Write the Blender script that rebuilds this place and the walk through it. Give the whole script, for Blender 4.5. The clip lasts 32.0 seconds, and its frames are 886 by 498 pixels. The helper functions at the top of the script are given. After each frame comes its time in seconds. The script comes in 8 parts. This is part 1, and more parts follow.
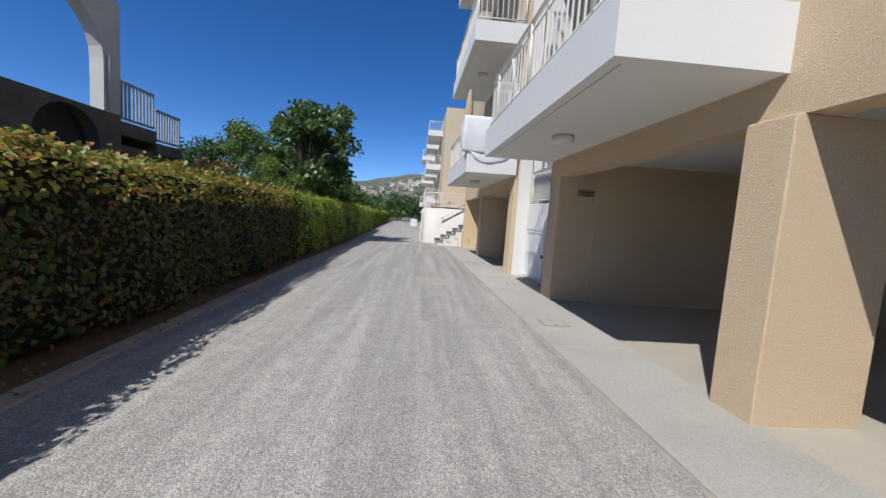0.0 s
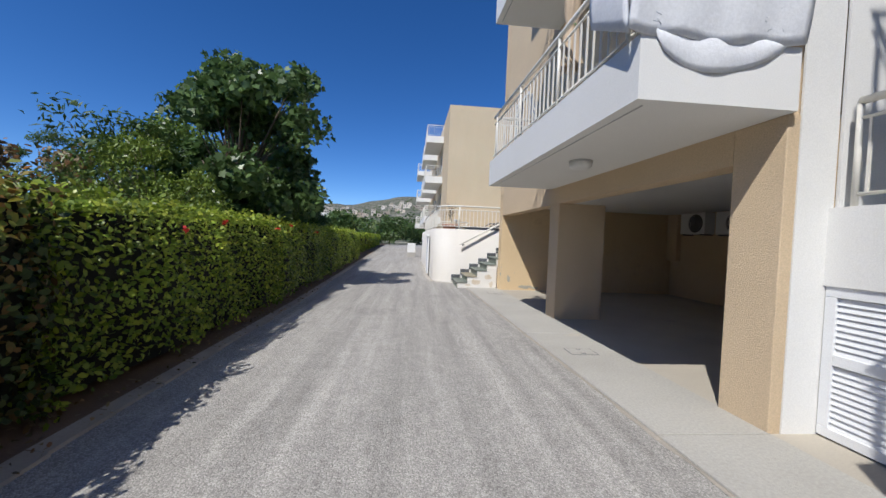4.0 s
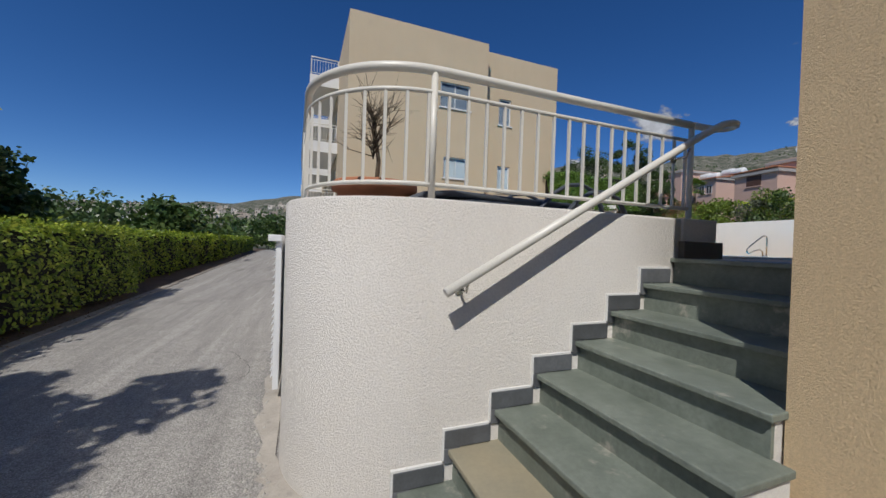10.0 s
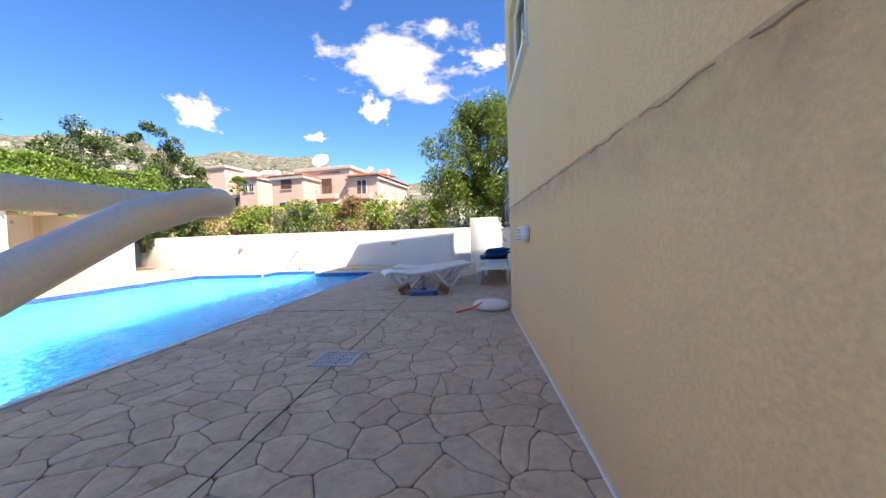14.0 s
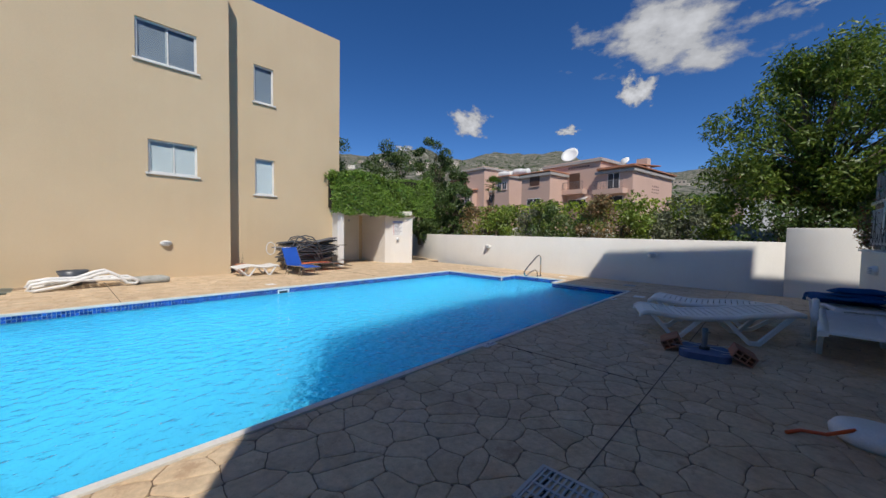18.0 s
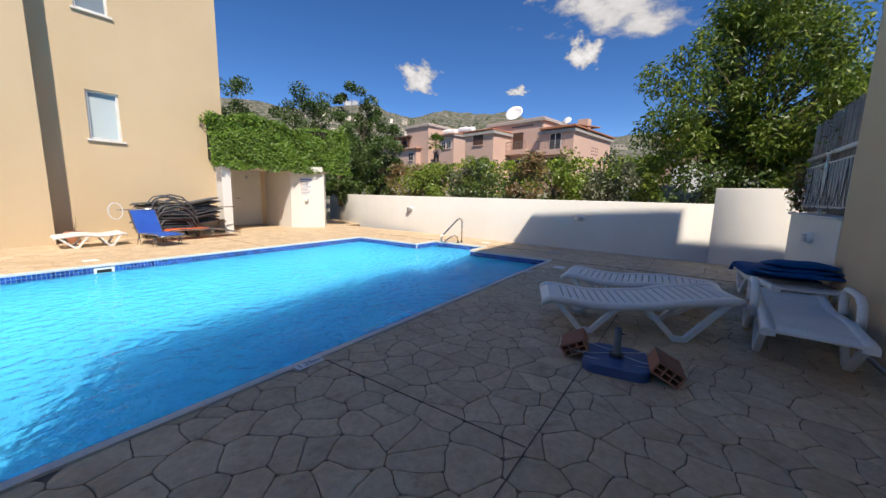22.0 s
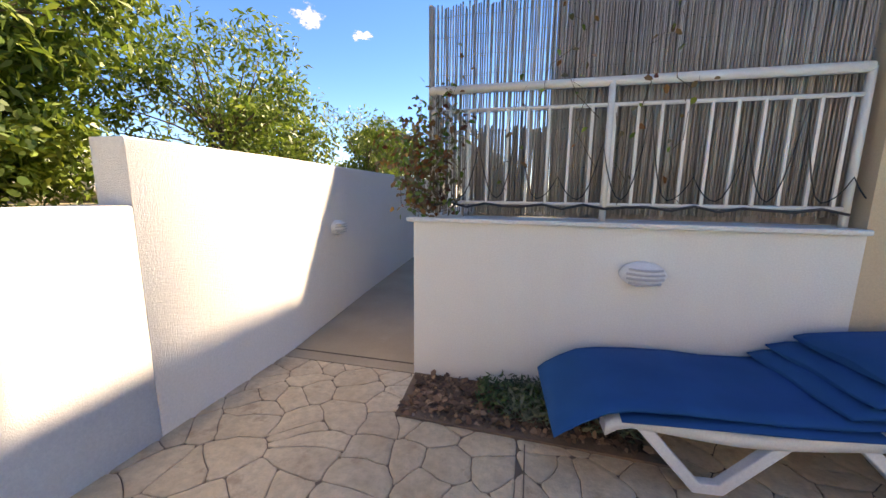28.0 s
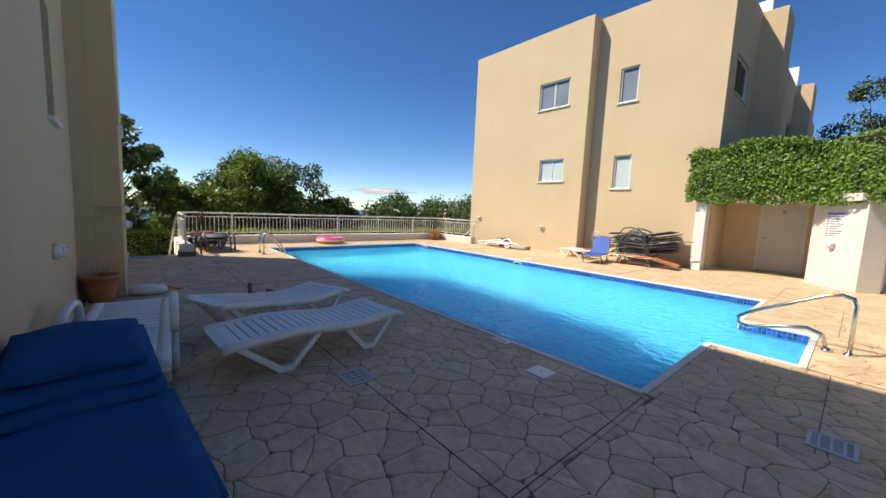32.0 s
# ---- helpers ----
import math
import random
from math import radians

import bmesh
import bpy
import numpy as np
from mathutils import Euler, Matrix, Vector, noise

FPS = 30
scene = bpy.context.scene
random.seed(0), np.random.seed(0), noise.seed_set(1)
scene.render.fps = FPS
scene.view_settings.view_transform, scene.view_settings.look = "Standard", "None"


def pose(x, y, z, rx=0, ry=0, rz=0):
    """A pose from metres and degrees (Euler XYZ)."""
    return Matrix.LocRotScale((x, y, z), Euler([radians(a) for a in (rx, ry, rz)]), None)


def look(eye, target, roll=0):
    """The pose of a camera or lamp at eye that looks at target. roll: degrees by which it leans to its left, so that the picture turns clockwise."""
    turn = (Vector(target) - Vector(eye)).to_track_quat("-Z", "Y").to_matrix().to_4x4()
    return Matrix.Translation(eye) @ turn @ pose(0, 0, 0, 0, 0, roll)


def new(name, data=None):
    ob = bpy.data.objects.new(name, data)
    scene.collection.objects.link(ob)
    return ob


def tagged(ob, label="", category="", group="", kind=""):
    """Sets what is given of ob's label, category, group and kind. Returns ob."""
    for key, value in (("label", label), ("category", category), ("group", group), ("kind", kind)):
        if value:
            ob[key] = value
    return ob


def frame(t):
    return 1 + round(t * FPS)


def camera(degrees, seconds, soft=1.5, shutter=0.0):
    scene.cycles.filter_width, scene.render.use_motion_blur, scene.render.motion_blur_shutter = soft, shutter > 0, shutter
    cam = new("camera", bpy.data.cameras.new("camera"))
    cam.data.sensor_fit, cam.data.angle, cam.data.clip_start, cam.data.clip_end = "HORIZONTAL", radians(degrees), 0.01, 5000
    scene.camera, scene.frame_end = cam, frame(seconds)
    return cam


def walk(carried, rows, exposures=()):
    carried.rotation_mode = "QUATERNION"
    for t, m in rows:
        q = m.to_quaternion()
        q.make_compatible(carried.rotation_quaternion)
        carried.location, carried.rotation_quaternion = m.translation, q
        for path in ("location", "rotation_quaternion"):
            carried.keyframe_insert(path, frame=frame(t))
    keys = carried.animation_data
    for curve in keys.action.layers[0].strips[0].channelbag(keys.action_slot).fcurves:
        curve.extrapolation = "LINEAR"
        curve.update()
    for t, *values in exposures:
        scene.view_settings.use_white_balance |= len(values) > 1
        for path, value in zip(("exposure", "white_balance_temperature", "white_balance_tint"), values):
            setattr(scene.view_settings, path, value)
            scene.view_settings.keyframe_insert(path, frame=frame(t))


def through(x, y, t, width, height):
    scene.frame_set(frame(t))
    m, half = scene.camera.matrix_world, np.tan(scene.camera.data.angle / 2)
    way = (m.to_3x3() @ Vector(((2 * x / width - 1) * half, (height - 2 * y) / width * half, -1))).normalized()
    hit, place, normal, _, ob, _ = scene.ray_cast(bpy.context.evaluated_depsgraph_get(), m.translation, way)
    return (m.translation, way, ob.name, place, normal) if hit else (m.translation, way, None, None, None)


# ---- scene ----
# ---- camera and walk ----
cam = camera(102.3, 32.0)
PATH = [
    (0, (0.322, -0.239, 1.271), (0.452, 1.749, 1.094), 3.9),
    (0.5, (0.151, 0.554, 1.269), (0.323, 2.535, 1.052), 3.9),
    (1, (0.031, 1.261, 1.288), (0.204, 3.242, 1.076), 2.9),
    (1.5, (-0.115, 1.971, 1.315), (0.053, 3.959, 1.175), 2.7),
    (2, (-0.187, 2.715, 1.327), (-0.023, 4.707, 1.237), 2.5),
    (2.5, (-0.252, 3.486, 1.339), (-0.079, 5.477, 1.262), 2.6),
    (3, (-0.258, 4.247, 1.35), (-0.09, 6.239, 1.276), 2.5),
    (3.5, (-0.233, 4.993, 1.369), (-0.07, 6.986, 1.303), 2.3),
    (5.5, (-0.141, 8.166, 1.304), (0.035, 10.158, 1.262), 2.6),
    (6, (-0.104, 8.932, 1.317), (0.067, 10.924, 1.273), 2.7),
    (6.5, (-0.082, 9.699, 1.328), (0.094, 11.691, 1.286), 2.7),
    (7, (-0.01, 10.439, 1.329), (0.194, 12.428, 1.287), 2.6),
    (7.5, (0.018, 11.231, 1.345), (0.248, 13.217, 1.304), 2.8),
    (8, (0.119, 11.981, 1.347), (0.408, 13.959, 1.312), 2.5),
    (8.5, (0.168, 12.743, 1.368), (0.52, 14.711, 1.335), 2.3),
    (9, (0.242, 13.51, 1.352), (0.702, 15.456, 1.321), 2.2),
    (9.5, (0.34, 14.293, 1.384), (0.893, 16.215, 1.358), 2.0),
    (10, (0.555, 14.981, 1.438), (1.266, 16.85, 1.415), 1.9),
    (10.5, (0.866, 15.58, 1.502), (1.793, 17.353, 1.485), 1.1),
    (11, (1.274, 15.976, 1.588), (2.629, 17.447, 1.571), 0.2),
    (11.5, (1.646, 16.192, 1.752), (3.273, 17.355, 1.74), -0.5),
    (12, (1.905, 16.217, 1.873), (3.699, 17.101, 1.86), -1.2),
    (12.5, (2.221, 16.19, 1.958), (4.126, 16.801, 1.941), -2.1),
    (13, (2.403, 16.253, 2.124), (4.369, 16.617, 2.094), -1.8),
    (13.5, (2.637, 16.216, 2.211), (4.627, 16.418, 2.172), -1.9),
    (15.5, (3.592, 16.344, 2.718), (5.581, 16.526, 2.609), -1.2),
    (16, (3.888, 16.345, 2.747), (5.87, 16.578, 2.606), -1.0),
    (16.5, (4.146, 16.484, 2.728), (6.111, 16.83, 2.591), -0.5),
    (17, (4.184, 16.591, 2.751), (6.09, 17.187, 2.635), -0.5),
    (17.5, (4.002, 16.58, 2.728), (5.711, 17.613, 2.634), 0.2),
    (18, (3.879, 16.595, 2.7), (5.347, 17.951, 2.609), 1.0),
    (18.5, (3.801, 16.458, 2.667), (4.983, 18.068, 2.567), 1.6),
    (19, (3.722, 16.349, 2.592), (4.615, 18.132, 2.444), 2.0),
    (19.5, (3.736, 16.361, 2.591), (4.403, 18.23, 2.346), 2.3),
    (20, (3.884, 16.464, 2.646), (4.492, 18.351, 2.379), 2.4),
    (20.5, (4.128, 16.515, 2.682), (4.812, 18.374, 2.409), 2.6),
    (21, (4.484, 16.605, 2.683), (5.397, 18.359, 2.381), 2.5),
    (21.5, (5.022, 16.688, 2.665), (6.326, 18.178, 2.382), 2.0),
    (22, (5.772, 16.729, 2.679), (7.398, 17.855, 2.38), 1.3),
    (22.5, (6.503, 16.874, 2.68), (8.345, 17.599, 2.392), 1.1),
    (23, (7.122, 17.086, 2.765), (9.041, 17.565, 2.467), 0.3),
    (23.5, (7.735, 17.321, 2.755), (9.682, 17.679, 2.468), -0.1),
    (24, (8.326, 17.646, 2.782), (10.291, 17.844, 2.47), -0.3),
    (24.5, (8.923, 17.943, 2.825), (10.897, 17.955, 2.507), -0.5),
    (26.5, (11.853, 18.134, 2.732), (13.464, 17.003, 2.377), -1.1),
    (27, (12.347, 17.909, 2.691), (13.676, 16.456, 2.343), 0.2),
    (27.5, (12.745, 17.773, 2.71), (13.758, 16.082, 2.369), 0.0),
    (28, (13.09, 17.688, 2.706), (13.555, 15.77, 2.382), 0.6),
    (28.5, (13.346, 17.61, 2.725), (13.302, 15.637, 2.402), 0.7),
    (29, (13.556, 17.631, 2.745), (12.842, 15.793, 2.412), 1.4),
    (29.5, (13.635, 17.413, 2.695), (12.351, 15.914, 2.373), 1.9),
    (30, (13.654, 17.098, 2.665), (11.954, 16.085, 2.38), 1.9),
    (30.5, (13.642, 16.813, 2.654), (11.703, 16.406, 2.384), 2.3),
    (31, (13.634, 16.457, 2.701), (11.68, 16.818, 2.474), 3.1),
    (31.5, (13.817, 16.154, 2.749), (12.09, 17.14, 2.538), 3.0),
    (32, (14.035, 15.959, 2.799), (12.528, 17.256, 2.584), 2.5),
]
walk(cam, [(t, look(eye, target, roll)) for t, eye, target, roll in PATH], [
    (0.0, 0.25, 6150, 10), (3.0, 0.25, 6150, 10), (6.0, 0.35, 6200, 10), (8.0, 0.12, 6200, 10), (9.0, 0.1, 6200, 10),
    (10.0, -0.25, 6350, 10), (11.0, -0.35, 6350, 10), (12.0, 0.05, 6500, 10), (13.0, 1.5, 7300, 13), (16.0, 1.9, 7900, 16),
    (17.0, 1.7, 7900, 16), (17.5, 1.0, 7300, 13), (18.0, 0.05, 6600, 10), (19.0, -0.1, 6500, 10), (20.0, -0.05, 6600, 10),
    (21.0, -0.05, 6600, 10), (22.0, 0.55, 7200, 12), (23.0, 1.5, 7700, 15), (24.0, 1.5, 7700, 15), (27.0, 1.8, 9500, 18),
    (28.5, 2.05, 9500, 18), (29.0, 2.05, 9500, 18), (30.0, 2.55, 9700, 20), (31.0, 1.8, 8300, 14), (32.0, 0.65, 7600, 10)])

# ---- sky, sun ----
SUN_WAY = Vector((0.75, 1.0, -1.54)).normalized()      # the way the sunlight travels
world = bpy.data.worlds.new("sky")
scene.world = world
world.use_nodes = True
wn = world.node_tree.nodes
sky = wn.new("ShaderNodeTexSky")
sky.sky_type = "NISHITA"
sky.sun_disc = False
sky.sun_elevation = math.asin(-SUN_WAY.z)
sky.sun_rotation = math.atan2(-SUN_WAY.x, -SUN_WAY.y)
sky.altitude = 1200
sky.air_density = 0.75
sky.dust_density = 0.0
sky.ozone_density = 4.0
wn["Background"].inputs["Strength"].default_value = 0.112
deep = wn.new("ShaderNodeHueSaturation")
deep.inputs["Saturation"].default_value = 1.24
deep.inputs["Hue"].default_value = 0.507
world.node_tree.links.new(sky.outputs[0], deep.inputs["Color"])
world.node_tree.links.new(deep.outputs[0], wn["Background"].inputs[0])

sun = new("sun", bpy.data.lights.new("sun", "SUN"))
sun.data.energy = 4.1
sun.data.angle = radians(0.53)
sun.data.color = (1.0, 0.95, 0.87)
sun.matrix_basis = look((0, 0, 40), Vector((0, 0, 40)) + SUN_WAY)

# ---- helpers for building ----
def surface(name, a, b=None, rough=0.8, scale=2.0, grain=60.0, bump=0.0, bump_scale=0.0, metal=0.0, spots=None, spot_at=0.62, spot_scale=1.2, vary=0.0, spec=0.5, grain_mix=0.22, bands=(), runs=0.0):
    """A procedural surface: two tones mixed by a coarse noise, a fine grain over it, stains with a shape of their own, relief."""
    m = bpy.data.materials.new(name)
    m.use_nodes = True
    t = m.node_tree
    n, l = t.nodes, t.links
    bs = n["Principled BSDF"]
    bs.inputs["Roughness"].default_value = rough
    bs.inputs["Metallic"].default_value = metal
    bs.inputs["Specular IOR Level"].default_value = spec
    co = n.new("ShaderNodeTexCoord").outputs["Object"]

    def tex(sc, detail=4.0, r=0.55):
        x = n.new("ShaderNodeTexNoise")
        x.inputs["Scale"].default_value = sc
        x.inputs["Detail"].default_value = detail
        x.inputs["Roughness"].default_value = r
        l.new(co, x.inputs["Vector"])
        return x.outputs["Fac"]

    def ramp(fac, lo, hi):
        r = n.new("ShaderNodeMapRange")
        r.inputs["From Min"].default_value = lo
        r.inputs["From Max"].default_value = hi
        l.new(fac, r.inputs["Value"])
        return r.outputs["Result"]

    def mixc(fac, ca, cb, mode="MIX"):
        x = n.new("ShaderNodeMix")
        x.data_type, x.blend_type = "RGBA", mode
        for s, v in ((x.inputs["Factor"], fac), (x.inputs[6], ca), (x.inputs[7], cb)):
            if isinstance(v, (tuple, list)):
                s.default_value = (*v[:3], 1)
            elif isinstance(v, float):
                s.default_value = v
            else:
                l.new(v, s)
        return x.outputs[2]

    b = b or tuple(c * 0.86 for c in a)
    col = mixc(ramp(tex(scale), 0.3, 0.7), a, b)
    if grain:
        g = ramp(tex(grain, 3.0, 0.65), 0.25, 0.75)
        col = mixc(grain_mix, col, mixc(g, (0.25, 0.25, 0.25), (1.0, 1.0, 1.0)), "MULTIPLY")
        if rough > 0.2:
            rr = n.new("ShaderNodeMapRange")
            rr.inputs["To Min"].default_value, rr.inputs["To Max"].default_value = rough - 0.08, min(1.0, rough + 0.08)
            l.new(g, rr.inputs["Value"])
            l.new(rr.outputs["Result"], bs.inputs["Roughness"])
    if runs:
        mp = n.new("ShaderNodeMapping")
        mp.inputs["Scale"].default_value = (1.7, 1.7, 0.12)
        l.new(co, mp.inputs["Vector"])
        rn = n.new("ShaderNodeTexNoise")
        rn.inputs["Scale"].default_value, rn.inputs["Detail"].default_value, rn.inputs["Roughness"].default_value = 1.0, 6.0, 0.62
        l.new(mp.outputs["Vector"], rn.inputs["Vector"])
        col = mixc(runs, col, mixc(ramp(rn.outputs["Fac"], 0.42, 0.72), (1.0, 1.0, 1.0), (0.45, 0.40, 0.33)), "MULTIPLY")
    if spots:
        col = mixc(ramp(tex(spot_scale, 6.0, 0.7), spot_at, spot_at + 0.1), col, spots)
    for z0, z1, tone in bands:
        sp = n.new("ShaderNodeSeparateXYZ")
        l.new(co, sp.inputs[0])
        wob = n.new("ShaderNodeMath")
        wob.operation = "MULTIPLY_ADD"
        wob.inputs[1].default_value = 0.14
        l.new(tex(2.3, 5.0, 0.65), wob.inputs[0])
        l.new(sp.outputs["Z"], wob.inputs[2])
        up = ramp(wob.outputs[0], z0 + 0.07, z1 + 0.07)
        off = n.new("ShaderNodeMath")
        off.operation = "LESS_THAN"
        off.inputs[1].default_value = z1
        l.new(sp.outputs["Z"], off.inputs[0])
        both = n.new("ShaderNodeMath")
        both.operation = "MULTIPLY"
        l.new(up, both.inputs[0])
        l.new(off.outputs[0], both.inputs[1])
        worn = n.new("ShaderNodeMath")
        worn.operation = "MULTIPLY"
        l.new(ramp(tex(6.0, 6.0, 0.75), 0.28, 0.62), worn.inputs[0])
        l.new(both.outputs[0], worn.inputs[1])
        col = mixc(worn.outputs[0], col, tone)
    if vary:
        oi = n.new("ShaderNodeObjectInfo")
        geo = n.new("ShaderNodeNewGeometry")
        add = n.new("ShaderNodeMath")
        add.operation = "ADD"
        l.new(oi.outputs["Random"], add.inputs[0])
        l.new(geo.outputs["Random Per Island"], add.inputs[1])
        fr = n.new("ShaderNodeMath")
        fr.operation = "FRACT"
        l.new(add.outputs[0], fr.inputs[0])
        hv = n.new("ShaderNodeHueSaturation")
        mr = n.new("ShaderNodeMapRange")
        mr.inputs["To Min"].default_value, mr.inputs["To Max"].default_value = 1 - vary, 1 + vary
        l.new(fr.outputs[0], mr.inputs["Value"])
        l.new(mr.outputs["Result"], hv.inputs["Value"])
        l.new(col, hv.inputs["Color"])
        col = hv.outputs["Color"]
    l.new(col, bs.inputs["Base Color"])
    if bump:
        bn = n.new("ShaderNodeBump")
        bn.inputs["Strength"].default_value = min(1.0, bump)
        bn.inputs["Distance"].default_value = 0.01 * max(1.0, bump)
        l.new(tex(bump_scale or grain, 5.0, 0.68), bn.inputs["Height"])
        l.new(bn.outputs["Normal"], bs.inputs["Normal"])
    return m


def leafy(name, a, b, c, shine=0.45, through=0.25):
    """Leaves: each its own tone between three greens, a little light coming through."""
    m = bpy.data.materials.new(name)
    m.use_nodes = True
    t = m.node_tree
    n, l = t.nodes, t.links
    bs = n["Principled BSDF"]
    geo = n.new("ShaderNodeNewGeometry")
    rp = n.new("ShaderNodeValToRGB")
    e = rp.color_ramp.elements
    e[0].color, e[1].color = (*a, 1), (*c, 1)
    e.new(0.55).color = (*b, 1)
    l.new(geo.outputs["Random Per Island"], rp.inputs["Fac"])
    co = n.new("ShaderNodeTexCoord")
    no = n.new("ShaderNodeTexNoise")
    no.inputs["Scale"].default_value = 1.6
    l.new(co.outputs["Object"], no.inputs["Vector"])
    hv = n.new("ShaderNodeHueSaturation")
    mr = n.new("ShaderNodeMapRange")
    mr.inputs["From Min"].default_value, mr.inputs["From Max"].default_value = 0.3, 0.7
    mr.inputs["To Min"].default_value, mr.inputs["To Max"].default_value = 0.72, 1.28
    l.new(no.outputs["Fac"], mr.inputs["Value"])
    l.new(mr.outputs["Result"], hv.inputs["Value"])
    l.new(rp.outputs["Color"], hv.inputs["Color"])
    l.new(hv.outputs["Color"], bs.inputs["Base Color"])
    bs.inputs["Roughness"].default_value = shine
    tr = n.new("ShaderNodeBsdfTranslucent")
    l.new(hv.outputs["Color"], tr.inputs["Color"])
    mx = n.new("ShaderNodeMixShader")
    mx.inputs["Fac"].default_value = through
    l.new(bs.outputs[0], mx.inputs[1])
    l.new(tr.outputs[0], mx.inputs[2])
    l.new(mx.outputs[0], n["Material Output"].inputs["Surface"])
    return m


def glassy(name, tint=(0.9, 0.95, 1.0), clear=0.8, ior=1.45, rough=0.0, wave=0.0, wave_scale=4.0, murk=0.0, murk_colour=(0, 0, 0)):
    """A clear pane or a water surface: see-through, with a mirror that grows towards grazing views."""
    m = bpy.data.materials.new(name)
    m.use_nodes = True
    t = m.node_tree
    n, l = t.nodes, t.links
    n.remove(n["Principled BSDF"])
    tr = n.new("ShaderNodeBsdfTransparent")
    tr.inputs["Color"].default_value = (*[c * clear for c in tint], 1)
    gl = n.new("ShaderNodeBsdfGlossy")
    gl.inputs["Roughness"].default_value = rough
    fr = n.new("ShaderNodeFresnel")
    fr.inputs["IOR"].default_value = ior
    if wave:
        co = n.new("ShaderNodeTexCoord")
        no = n.new("ShaderNodeTexNoise")
        no.inputs["Scale"].default_value, no.inputs["Detail"].default_value = wave_scale, 3.0
        l.new(co.outputs["Object"], no.inputs["Vector"])
        bn = n.new("ShaderNodeBump")
        bn.inputs["Strength"].default_value, bn.inputs["Distance"].default_value = wave, 0.07
        l.new(no.outputs["Fac"], bn.inputs["Height"])
        l.new(bn.outputs["Normal"], gl.inputs["Normal"])
        l.new(bn.outputs["Normal"], fr.inputs["Normal"])
    body = tr.outputs[0]
    if wave:
        tr = n.new("ShaderNodeBsdfRefraction")
        tr.inputs["Color"].default_value = (*[c * clear for c in tint], 1)
        tr.inputs["IOR"].default_value = 1.33
        tr.inputs["Roughness"].default_value = rough
        l.new(bn.outputs["Normal"], tr.inputs["Normal"])
        body = tr.outputs[0]
    if murk:
        df = n.new("ShaderNodeBsdfPrincipled")
        df.subsurface_method = "BURLEY"
        df.inputs["Base Color"].default_value = (*murk_colour, 1)
        df.inputs["Subsurface Weight"].default_value = 1.0
        df.inputs["Subsurface Radius"].default_value = (1.2, 6.0, 7.0)
        df.inputs["Subsurface Scale"].default_value = 1.0
        df.inputs["Specular IOR Level"].default_value = 0.0
        df.inputs["Roughness"].default_value = 1.0
        if wave:
            l.new(bn.outputs["Normal"], df.inputs["Normal"])
        mm = n.new("ShaderNodeMixShader")
        mm.inputs["Fac"].default_value = murk
        l.new(tr.outputs[0], mm.inputs[1])
        l.new(df.outputs[0], mm.inputs[2])
        body = mm.outputs[0]
    mx = n.new("ShaderNodeMixShader")
    l.new(fr.outputs[0], mx.inputs["Fac"])
    l.new(body, mx.inputs[1])
    l.new(gl.outputs[0], mx.inputs[2])
    l.new(mx.outputs[0], n["Material Output"].inputs["Surface"])
    return m


